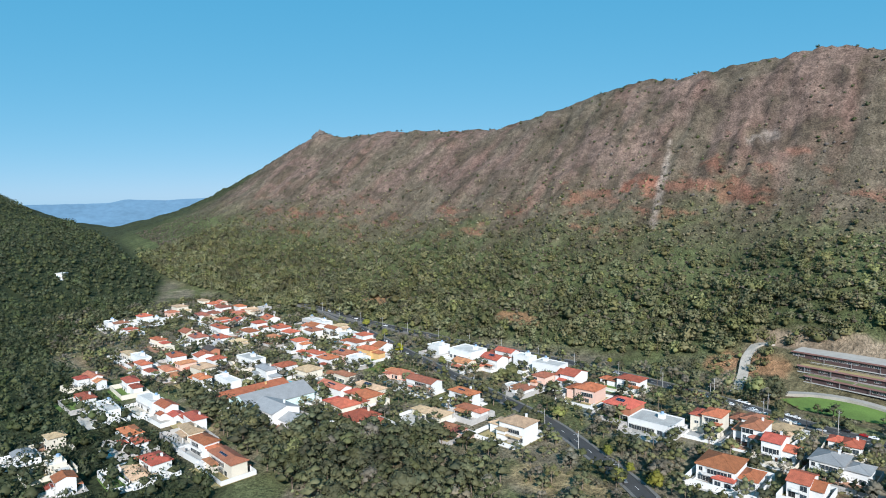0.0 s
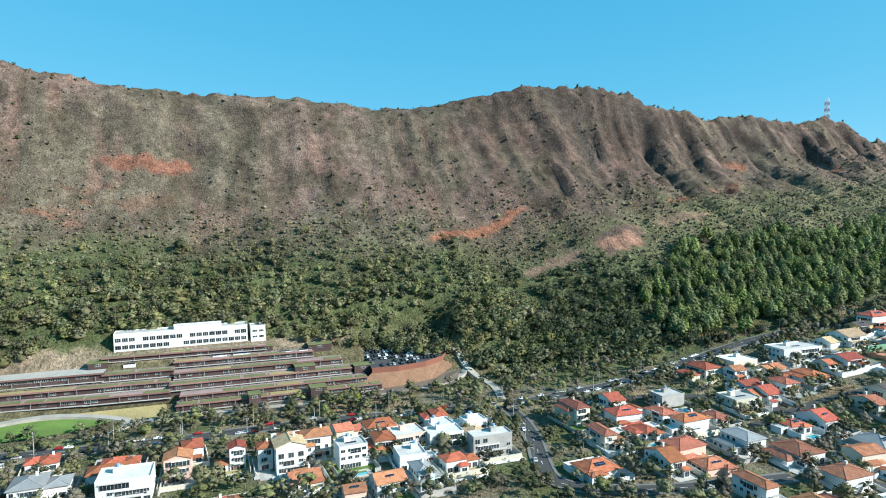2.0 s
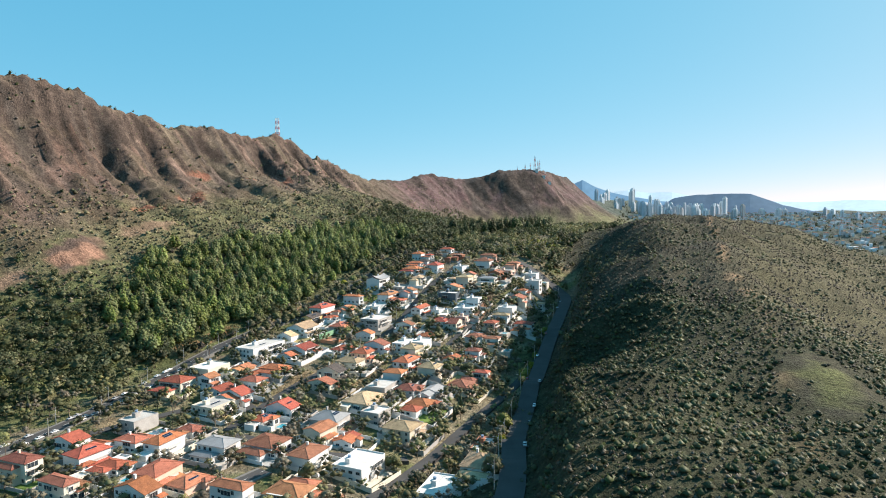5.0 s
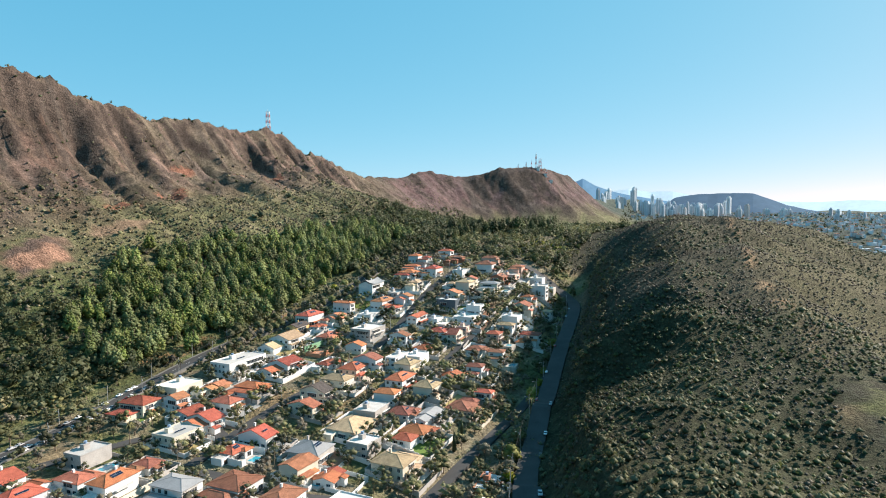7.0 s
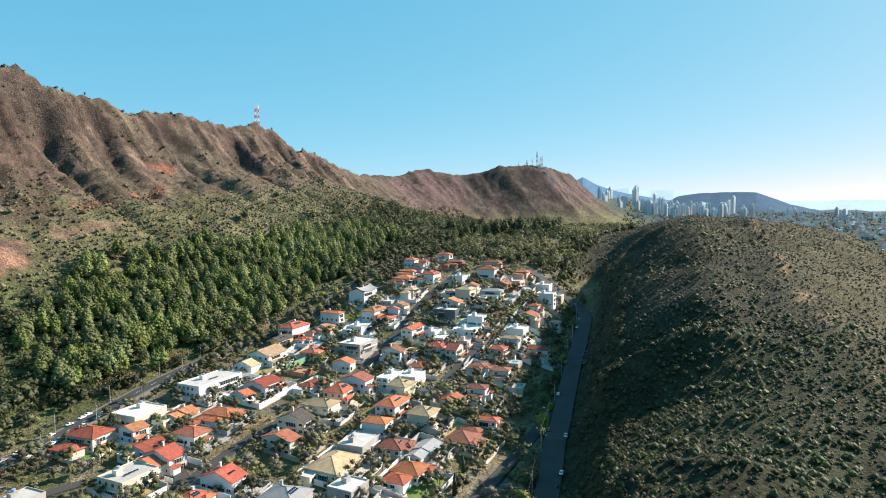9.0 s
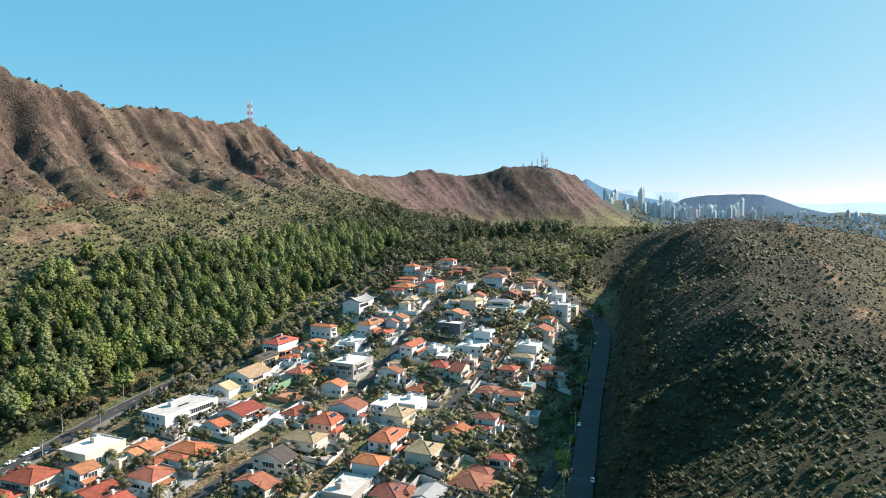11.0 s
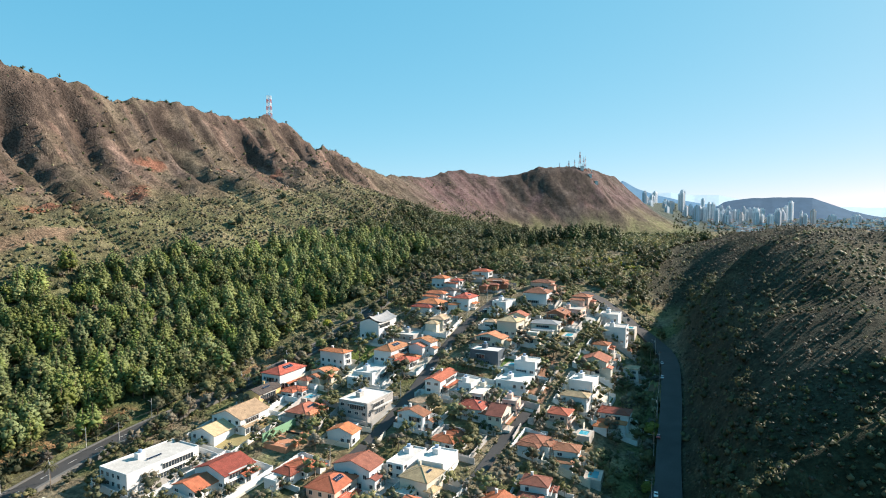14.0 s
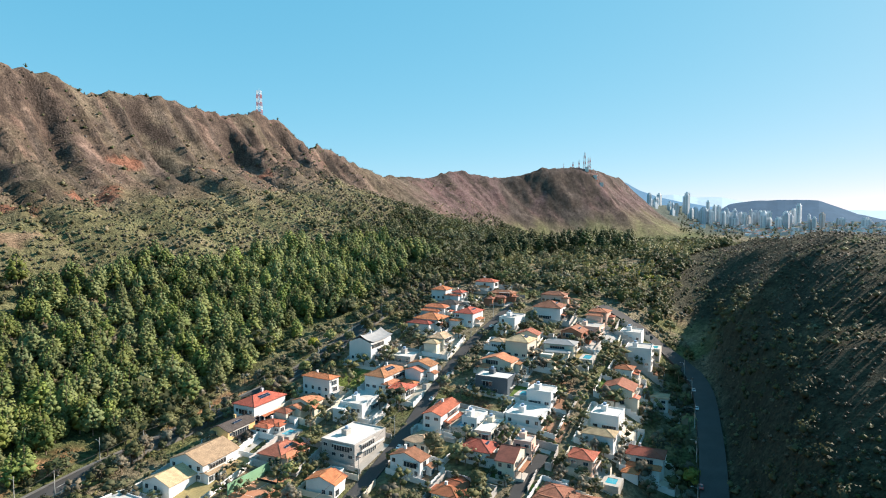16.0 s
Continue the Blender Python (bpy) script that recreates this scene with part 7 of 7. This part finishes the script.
PILLAR = Shape().box(-0.12, -0.12, 0, 0.12, 0.12, 3.2).mesh("pillar", M_METAL)
terrace_bar((-16, 394), (108, 391), 9, -10.6, 3.4, "long dark red steel terrace wing with window bands", seed=1)
terrace_bar((-14, 401), (100, 398), 9, -7.0, 3.3, "long dark red steel terrace wing with a planted roof", seed=2)
terrace_bar((-112, 417), (-66, 411), 8, -5.2, 3.2, "curving dark red steel terrace wing", seed=3)
terrace_bar((-66, 411), (-20, 408), 8, -5.4, 3.2, "curving dark red steel terrace wing above the lawn", seed=4)
terrace_bar((-118, 425), (-20, 418), 8, -1.6, 3.2, "dark steel terrace wing with long roof planting", seed=5)
terrace_bar((-20, 413), (92, 410), 9, -2.8, 3.2, "dark steel terrace wing stepping up the slope", seed=6)
terrace_bar((-124, 433), (-58, 429), 17, 3.6, 4.4, "upper dark red terrace wing under a grey paved deck", seed=7, planted=False)
terrace_bar((-58, 429), (-18, 427), 8, 3.0, 3.6, "upper dark red terrace wing with a planted roof", seed=17)
terrace_bar((-18, 424), (88, 420), 9, 1.4, 3.3, "upper dark steel terrace wing with brown planting", seed=8)
terrace_bar((-60, 444), (40, 441), 6, 11.5, 2.2, "brown retaining terrace below the white building", 0.1, seed=11)
terrace_bar((-18, 434), (70, 430), 8, 6.4, 3.0, "top terrace wing with sparse roof planting", seed=9)
for n, (s0, d0, w, h, z0) in enumerate(((62, 412, 13, 7.5, -3.5), (100, 409, 12, 5.5, -4), (28, 388, 7, 7, -11), (66, 386, 10, 7.5, -11), (-62, 440, 11, 4.0, 8), (40, 441, 9, 3.2, 10), (-14, 443, 12, 3.0, 11), (76, 436, 16, 3.4, 9))):
    x0, y0 = xy(s0, d0)
    e = tagged(new("entrance_block"), "square dark red steel entrance block with a planted roof", "school building", "entrance blocks")
    e.matrix_basis = pose(x0, y0, z0, 0, 0, GRID)
    part("wall", Shape().box(-w / 2, 0, -2, w / 2, 8, h).mesh("wall", M_STEEL), e)
    part("roof", Shape().box(-w / 2 - 0.3, -0.3, h, w / 2 + 0.3, 8.3, h + 0.3).mesh("roof", M_TERRACE), e)
    part("window", BAND_ME, e, pose(0, 0, h - 2.0))
for n, (s0, d0, w, z0) in enumerate(((10, 438, 9, 10.0), (24, 438, 11, 10.0), (52, 434, 8, 9.6), (-44, 438, 7, 9.5), (64, 433, 6, 9.6))):
    x0, y0 = xy(s0, d0)
    e = tagged(new("roof_light"), "long dark glazed roof light on the top terrace", "roof light", "roof lights")
    e.matrix_basis = pose(x0, y0, z0, 0, 0, GRID)
    part("kerb", Shape().box(-w / 2, 0, -3, w / 2, 3, 0.5).mesh("kerb", M_WALL["w"]), e)
    part("glazing", Shape().box(-w / 2 + 0.2, 0.2, 0.5, w / 2 - 0.2, 2.8, 0.75).mesh("glazing", M_SOLAR), e)
white = tagged(new("white_school_building"), "long white rendered building with rows of windows", "school building")
x0, y0 = xy(-54, 452)
white.matrix_basis = pose(x0, y0, 15.5, 0, 0, GRID)
part("wall", Shape().box(0, 0, -6, 83, 12, 11.5).mesh("wall", M_WALL["w"]), white)
me, _ = flat_roof(83, 12, 0, "roof", M_ROOF["f"], M_WALL["w"])
part("roof", me, white, pose(41.5, 6, 11.5))
part("roof_plant", Shape().box(0, 0, 0, 30, 6, 2.6).box(-0.3, -0.3, 2.6, 30.3, 6.3, 2.8).mesh("roof_plant", M_WALL["w"]), white, pose(36, 3, 11.5))
for lv in (1.6, 6.4):
    for k in range(20):
        if (lv > 5 and k % 7 == 3) or (lv < 5 and 7 < k < 10):
            continue
        part("window", BAND_ME, white, pose(2.5 + k * 4.1, 0, lv) @ Matrix.Diagonal((1.15, 1, 1.9, 1)))
annex = tagged(new("white_annex"), "small white cube building beside the long one", "school building")
x0, y0 = xy(31, 451)
annex.matrix_basis = pose(x0, y0, 15, 0, 0, GRID)
part("wall", Shape().box(0, 0, -6, 10, 10, 11).mesh("wall", M_WALL["w"]), annex)
me, _ = flat_roof(10, 10, 0, "roof", M_ROOF["f"], M_WALL["w"])
part("roof", me, annex, pose(5, 5, 11))
for k in range(2):
    part("window", BAND_ME, annex, pose(2.8 + 4.4 * k, 0, 3))
    part("window", BAND_ME, annex, pose(2.8 + 4.4 * k, 0, 7))

# car park on its red retaining wall
edge = [(104, 401), (122, 400), (142, 403), (157, 410), (166, 421), (163, 434), (146, 442), (106, 441)]


def park_z(d):
    return CAR_PARK_Z + 0.11 * (d - 404)


f, g, b2 = Shape(), Shape(), Shape()
pts = [(*xy(*p), park_z(p[1])) for p in edge]
f.face(pts)
for (a, b, z0), (c, e2, z1) in zip(pts[:6], pts[1:7]):
    out = Vector((e2 - b, a - c, 0)).normalized() * 0.3
    for ox, oz in ((0, 0), (out.x, out.y)):
        g.face([(a + ox, b + oz, z0 - 3.0), (c + ox, e2 + oz, z1 - 3.0), (c + ox, e2 + oz, z1 + 0.9), (a + ox, b + oz, z0 + 0.9)])
    g.face([(a, b, z0 + 0.9), (c, e2, z1 + 0.9), (c + out.x, e2 + out.y, z1 + 0.9), (a + out.x, b + out.y, z0 + 0.9)])
lot = tagged(new("car_park", f.mesh("car_park", M_ASPHALT)), "raised asphalt car park behind a red retaining wall", "car park", kind="structure")
mx, my = sum(p[0] for p in pts) / len(pts), sum(p[1] for p in pts) / len(pts)
foot_ring = []
for a, b, z0 in pts[:6]:
    far_x, far_y = mx + (a - mx) * 1.45, my + (b - my) * 1.45
    foot_ring.append((far_x, far_y, min(z0 - 2.0, ground_z(far_x, far_y) - 0.3)))
for k, ((a, b, z0), (c, e2, z1)) in enumerate(zip(pts[:5], pts[1:6])):
    b2.face([foot_ring[k], foot_ring[k + 1], (c, e2, z1 - 2.4), (a, b, z0 - 2.4)])
part("earth_bank", b2.mesh("earth_bank", M_EARTH), lot)
part("retaining_wall", g.mesh("retaining_wall", M_REDWALL), lot)
r = random.Random(31)
for row, dd in enumerate((405.5, 411.5, 418.5, 424.5, 431.5, 437.5)):
    for k in range(22):
        ss = 107 + k * 2.7
        if r.random() < 0.18 or ss > np.interp(dd, (401, 410, 421, 434, 442), (133, 152, 161, 158, 142)):
            continue
        x0, y0 = xy(ss, dd)
        car(x0, y0, park_z(dd) + 0.02, GRID + 90 + (180 if row % 2 else 0), r.choice((0, 1, 2, 2, 4, 2)), 6.3 if row % 2 else -6.3, True)


def slab(name, places, lift, mat, label, category):
    """A flat bed laid on sloping ground, as a fan of strips."""
    p = [xy(*q) for q in places]
    cx, cy = sum(a for a, _ in p) / len(p), sum(b for _, b in p) / len(p)
    f = Shape()
    n = 6
    for (a, b), (c, e2) in zip(p, p[1:] + p[:1]):
        for k in range(n):
            t0, t1 = k / n, (k + 1) / n
            q4 = [(cx + (a - cx) * t0, cy + (b - cy) * t0), (cx + (a - cx) * t1, cy + (b - cy) * t1), (cx + (c - cx) * t1, cy + (e2 - cy) * t1), (cx + (c - cx) * t0, cy + (e2 - cy) * t0)]
            f.face([(u, v, ground_z(u, v) + lift) for u, v in q4])
    return tagged(new(name, f.mesh(name, mat)), label, category, kind="structure")


slab("lawn", [(-118, 392), (-104, 402), (-80, 404), (-56, 399), (-50, 393), (-70, 384), (-104, 381)], 0.35, M_LAWN, "bright green mown lawn below the terraces", "lawn")
slab("dry_lawn", [(-104, 408), (-70, 406), (-22, 405), (-20, 392), (-36, 391), (-54, 400), (-76, 406)], 0.35, M_DRYGRASS, "strip of dry grass under the terrace wing", "lawn")
slab("bank", [(-10, 378), (100, 375), (158, 385), (168, 402), (150, 402), (110, 390), (-10, 390)], 0.3, M_DRYBED, "bare brown earth bank above the avenue", "bank")
road("service_drive", [(-142, 388), (-146, 410), (-150, 432), (-140, 446)], 6, "pale service drive up to the forecourt", False, False, M_DRIVE)
road("curved_drive", [(-128, 396), (-104, 404), (-80, 405), (-56, 399), (-40, 390), (-44, 380), (-60, 368)], 5, "curving pale drive round the lawn", False, False, M_DRIVE)
road("front_drive", [(-44, 388), (0, 388), (60, 384), (110, 381), (150, 388), (172, 400)], 4.5, "pale drive in front of the terraces", False, False, M_DRIVE)


# clay court under a green wall
court = tagged(new("tennis_court"), "orange clay tennis court beside a tall green wall", "tennis court")
x0, y0 = xy(436, 282.5)
court.matrix_basis = pose(x0, y0, ground_z(x0, y0) + 0.7, 0, 0, GRID)
part("clay_surface", Shape().box(-15, -6.5, -3, 15, 6.5, 0).mesh("clay_surface", material("clay", (0.42, 0.19, 0.11), 0.95, 0.15, 0.2, 2.0)), court)
part("back_wall", Shape().box(-15, 6.5, -3, 15, 6.8, 4.2).mesh("back_wall", material("green_paint", (0.17, 0.33, 0.20), 0.7, 0.12, 0.3, 2.0)), court)
lines = Shape()
for lx0, ly0, lx1, ly1 in ((-11.9, -5.5, 11.9, -5.4), (-11.9, 5.4, 11.9, 5.5), (-11.9, -5.4, -11.8, 5.4), (11.8, -5.4, 11.9, 5.4), (-6.4, -0.05, 6.4, 0.05)):
    lines.box(lx0, ly0, 0.001, lx1, ly1, 0.02)
part("court_lines", lines.mesh("court_lines", M_LINE), court)
part("net", Shape().box(-0.03, -5.6, 0, 0.03, 5.6, 0.95).box(-0.06, -5.75, 0, 0.06, -5.6, 1.1).box(-0.06, 5.6, 0, 0.06, 5.75, 1.1).mesh("net", M_TYRE), court)
# the hut on the wooded slope
hut = tagged(new("hut"), "small white hut in a clearing on the wooded slope", "hut")
x0, y0 = -599, -773
hut.matrix_basis = pose(x0, y0, ground_z(x0, y0) + 4.5, 0, 0, 20)
part("wall", Shape().box(-6, -4, -8, 6, 4, 4).mesh("wall", M_WALL["w"]), hut)
part("roof", Shape().box(-7, -5, 4, 7, 5, 4.6).mesh("roof", M_ROOF["f"]), hut)
for k in range(3):
    part("window", BAND_ME, hut, pose(-3.6 + 3.6 * k, -4, 1.2) @ Matrix.Diagonal((0.6, 1, 1.2, 1)))


# ---- rocks of the mountain ----
r_knob = np.random.RandomState(901)
x0, y0 = xy(-1110, 741)
knob = tagged(new("rock_outcrop"), "dark grey rocky knob on the shoulder of the mountain", "rock")
knob.matrix_basis = pose(x0, y0, ground_z(x0, y0) - 1, 0, 0, 20)
for k in range(14):
    g = Growth(901 + k)
    g.lump((r_knob.uniform(-14, 14), r_knob.uniform(-8, 8), r_knob.uniform(-12, 3)), r_knob.uniform(4, 9), 1.15, 0.45)
    me = bpy.data.meshes.new("crag")
    me.from_pydata(g.v, [], g.f)
    me.materials.append(M_ROCK)
    part("crag", me, knob)
STONES = []
for k in range(5):
    g = Growth(920 + k)
    g.lump((0, 0, 0.3), 0.6, 0.9, 0.45)
    STONES.append(g)
s, d, x, y = scatter(-420, 1000, 540, 745, 9, lambda s, d: ramp(fbm(s / 24, d / 30, 3, 93), 0.05, 0.4) * 0.55 * (heights_q(s, d) > 0.45) * (heights_q(s, d) < 0.97), 94)
stuff("boulders", STONES, x, y, rr.uniform(0.8, 3.2, len(s)), M_ROCK, "grey-brown boulders and crags on the mountain face", "rocks", 0.3, 95)


# trees and shrubs round the terraces
s, d, x, y = scatter(-195, 215, 362, 466, 6.5, lambda s, d: np.where((s > -132) & (s < 172), np.where(d > 372, 0.0, 0.3), 0.75) * ((heights_q(s, d) < 0.02) | in_shelf(s, d)), 97)
clear = ~near_road(x, y, 1.2) & ~in_home(x, y, 2.0)
s, d, x, y = s[clear], d[clear], x[clear], y[clear]
stuff("slope_trees", BROAD + LOW[:2], x, y, rr.uniform(3.0, 8.5, len(s)), M_LEAF["garden"], "green trees and shrubs round the terraced building", "trees", 0.3, 98)


# ---- masts, city, far hills ----
def lattice_mast(x, y, base, high, wide, label, taper=0.35, bands=6):
    e = tagged(new("radio_mast"), label, "radio mast", "radio masts")
    e.matrix_basis = pose(x, y, base)
    for b in range(bands):
        f = Shape()
        z0, z1 = high * b / bands, high * (b + 1) / bands
        w0, w1 = wide / 2 * (1 - (1 - taper) * b / bands), wide / 2 * (1 - (1 - taper) * (b + 1) / bands)
        t = max(0.12, wide * 0.045)
        c0, c1 = [(-w0, -w0), (w0, -w0), (w0, w0), (-w0, w0)], [(-w1, -w1), (w1, -w1), (w1, w1), (-w1, w1)]
        for k in range(4):
            p, q = c0[k], c1[k]
            n0, n1 = c0[(k + 1) % 4], c1[(k + 1) % 4]
            f.rod((*p, z0), (*q, z1), t, 4).rod((*p, z0), (*n1, z1), t * 0.6, 4).rod((*n0, z0), (*q, z1), t * 0.6, 4).rod((*q, z1), (*n1, z1), t * 0.6, 4)
        part("section", f.mesh("section", M_MASTRED if b % 2 == 0 else M_MASTWHITE), e)
    part("antenna", Shape().tube(0, 0, high - 0.5, high * 1.12, 0.15, 0.08, 6).mesh("antenna", M_METAL), e)
    for k in range(4):
        part("dish", Shape().tube(0, 0, -0.2, 0.5, 0.9, 0.5, 10).mesh("dish", M_MASTWHITE), e, pose(0, 0, high * (0.5 + 0.12 * k), 90, 0, 90 * k + 30) @ pose(0, 0, wide * 0.3))


lattice_mast(-243, 1041, ground_z(-243, 1041) - 1.5, 27, 6.0, "red and white lattice mast on the mountain top", 0.75)
for mx, my, mh, mw in ((246, 1776, 34, 4), (268, 1776, 30, 5), (294, 1770, 42, 6), (302, 1768, 34, 4), (322, 1766, 24, 3), (256, 1790, 22, 3), (284, 1786, 30, 4), (310, 1786, 36, 4)):
    lattice_mast(mx, my, ground_z(mx, my) - 3, mh, mw, "red and white lattice mast among the hilltop aerials", 0.4)
for n, (bx, by, bl, bh) in enumerate(((258, 1768, 14, 6), (280, 1764, 18, 8), (300, 1760, 16, 7), (318, 1758, 12, 6), (334, 1760, 10, 5), (240, 1772, 9, 5))):
    e = tagged(new("equipment_building"), "small white equipment building at the foot of the masts", "building", "mast buildings")
    e.matrix_basis = pose(bx, by + 12, ground_z(bx, by + 12) - 1, 0, 0, GRID + 7 * n)
    part("wall", Shape().box(-bl / 2, -4, -4, bl / 2, 4, bh).mesh("wall", M_WALL["w"]), e)
    part("roof", Shape().box(-bl / 2 - 0.3, -4.3, bh, bl / 2 + 0.3, 4.3, bh + 0.4).mesh("roof", M_ROOF["f"]), e)


# dark glass lightened, the haze before it put into the colour
M_TOWERGLASS = material("hazed_tower_windows", (0.38, 0.41, 0.44), 0.3, 0.2, 0.05, 0.3)


def tower_block(x, y, w, h, k, turn, plain=False):
    e = tagged(new("tower_block"), f"{('white', 'grey', 'sand-coloured')[k]} high-rise block of the distant city", "tower block", "city towers")
    e.matrix_basis = pose(x, y, float(terrain(x, y)) - 2, 0, 0, turn)
    d = w * 0.8
    part("wall", Shape().box(-w / 2, -d / 2, -25, w / 2, d / 2, h).mesh("wall", M_HAZED_TOWER[k]), e)
    part("penthouse", Shape().box(-w * 0.28, -d * 0.28, h, w * 0.28, d * 0.28, h + 5).mesh("penthouse", M_HAZED_TOWER[k]), e)
    for side in (-1, 1) if not plain else ():
        part("window_strip", Shape().box(side * w * 0.22 - w * 0.09, -d / 2 - 0.3, 2, side * w * 0.22 + w * 0.09, -d / 2, h - 3).mesh("window_strip", M_TOWERGLASS), e)
    part("window_strip", Shape().box(-w / 2 - 0.3, -d * 0.2, 2, -w / 2, d * 0.2, h - 3).mesh("window_strip", M_TOWERGLASS), e)


# clusters of high-rises: bearing, spread, how many, lowest and highest
CLUSTERS = ((14.9, 0.35, 2, 62, 78), (16.8, 0.7, 5, 30, 48), (19.5, 0.35, 3, 66, 92), (20.6, 0.4, 5, 40, 62), (21.8, 0.5, 6, 42, 88), (23.0, 0.6, 8, 34, 60), (25.2, 0.8, 9, 36, 58),
            (27.3, 0.6, 8, 36, 60), (27.9, 0.15, 1, 78, 82), (24.0, 3.5, 16, 30, 52), (19.0, 2.5, 8, 24, 44), (29.1, 0.6, 7, 30, 46), (31.5, 1.5, 6, 18, 40), (36.0, 3.0, 8, 14, 34), (22.0, 5.0, 14, 14, 26))
r = random.Random(77)
for bearing, spread, count, low, high in CLUSTERS:
    for k in range(count):
        b, rng_m = radians(bearing + r.uniform(-spread, spread)), r.uniform(2150, 2600)
        tower_block(rng_m * math.sin(b), 275 + rng_m * math.cos(b), r.uniform(10, 18), r.uniform(low, high) * 0.92, 0 if high > 62 else r.choice((0, 0, 1, 1, 2)), r.uniform(20, 65), high < 40)
# low houses of the far districts
f = Shape()
for k in range(2600):
    b, rng_m = radians(r.uniform(12, 50)), r.uniform(1500, 3100)
    x0, y0 = rng_m * math.sin(b), 60 + rng_m * math.cos(b)
    z0, w, h = float(terrain(x0, y0)), r.uniform(2.5, 5.0), r.uniform(3, 9)
    if z0 > 62 or (rng_m < 2100 and x0 < 700):
        continue
    f.box(x0 - w, y0 - w * 0.7, z0 - 5, x0 + w, y0 + w * 0.7, z0 + h, r.choice((0, 0, 1)))
    f.box(x0 - w - 0.4, y0 - w * 0.7 - 0.4, z0 + h, x0 + w + 0.4, y0 + w * 0.7 + 0.4, z0 + h + 0.6, r.choice((0, 2, 2)))
tagged(new("far_districts", f.mesh("far_districts", M_HAZED_TOWER[0], M_HAZED_TOWER[2], M_ROOF["o"])), "pale low houses of the distant city districts", "city", kind="stuff")
b = np.radians(rr.uniform(17, 52, 2200))
rng_m = rr.uniform(1350, 3100, 2200)
stuff("far_trees", FAR, rng_m * np.sin(b), 60 + rng_m * np.cos(b), rr.uniform(6, 12, 2200), M_LEAF["deep"], "trees among the distant city districts", "trees", 0.5, 140)


def far_hill(name, crest, distance, thick, colour, label):
    """A distant range: a crest seen under given bearings and heights, with slopes before and behind. Haze is put into
    its colour and glow.
    """
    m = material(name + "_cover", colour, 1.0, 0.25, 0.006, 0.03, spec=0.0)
    # blue base colour plus self-glow stand in for the air's haze
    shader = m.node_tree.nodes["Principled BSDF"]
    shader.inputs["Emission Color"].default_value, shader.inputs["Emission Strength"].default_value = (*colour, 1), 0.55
    bs = np.linspace(crest[0][0], crest[-1][0], 60)
    es = np.interp(bs, [c[0] for c in crest], [c[1] for c in crest]) + 0.03 * fbm(bs * 2.5, bs * 0 + distance, 3, 7)
    f = Shape()
    rows = []
    for b, el in zip(np.radians(bs), np.radians(es)):
        top = 111 + distance * math.tan(el)
        rows.append([((distance + o) * math.sin(b), 100 + (distance + o) * math.cos(b), z) for o, z in ((-thick, -60), (-thick * 0.65, top * 0.3 - 40), (-thick * 0.3, top * 0.66 - 14), (0, top), (thick * 0.6, -60))])
    for p, q in zip(rows, rows[1:]):
        for k in range(4):
            f.face([p[k], q[k], q[k + 1], p[k + 1]])
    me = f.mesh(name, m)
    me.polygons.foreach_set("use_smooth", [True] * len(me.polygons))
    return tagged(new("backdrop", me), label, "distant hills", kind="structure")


far_hill("city_hill", [(19.5, -1.2), (20.4, -0.7), (21.8, 0.28), (23.5, 0.54), (25.7, 0.6), (27.8, 0.57), (29.0, 0.1), (30.2, -0.4), (31.8, -0.8), (34, -1.2)], 3300, 350, (0.075, 0.115, 0.16), "wooded hill beyond the city, haze put into its blue-green glow")
far_hill("cone_hill", [(8, 0.0), (11.6, 0.64), (12.8, 1.55), (14.0, 2.05), (15.2, 1.34), (16.7, 0.83), (18.1, 0.5), (21, 0.0), (24, -0.6)], 3700, 400, (0.09, 0.17, 0.25), "pointed hill behind the city, its haze painted as glowing blue")
far_hill("pale_range", [(6, 0.3), (15.2, 0.6), (17.6, 1.1), (19.5, 0.79), (21.3, 0.86), (24.0, 0.25), (29.4, -0.1), (32.2, -0.2), (34.7, -0.05), (40, -0.25), (60, -0.2)], 4300, 400, (0.36, 0.46, 0.52), "range on the horizon, coloured and glowing pale blue for haze")
far_hill("left_range", [(-150, -0.4), (-139.6, -0.3), (-138.4, -0.04), (-135.5, -0.15), (-133.3, -0.03), (-130.4, 0.08), (-124, 0.1)], 4300, 400, (0.08, 0.14, 0.20), "range beyond the valley, coloured and glowing blue for haze")
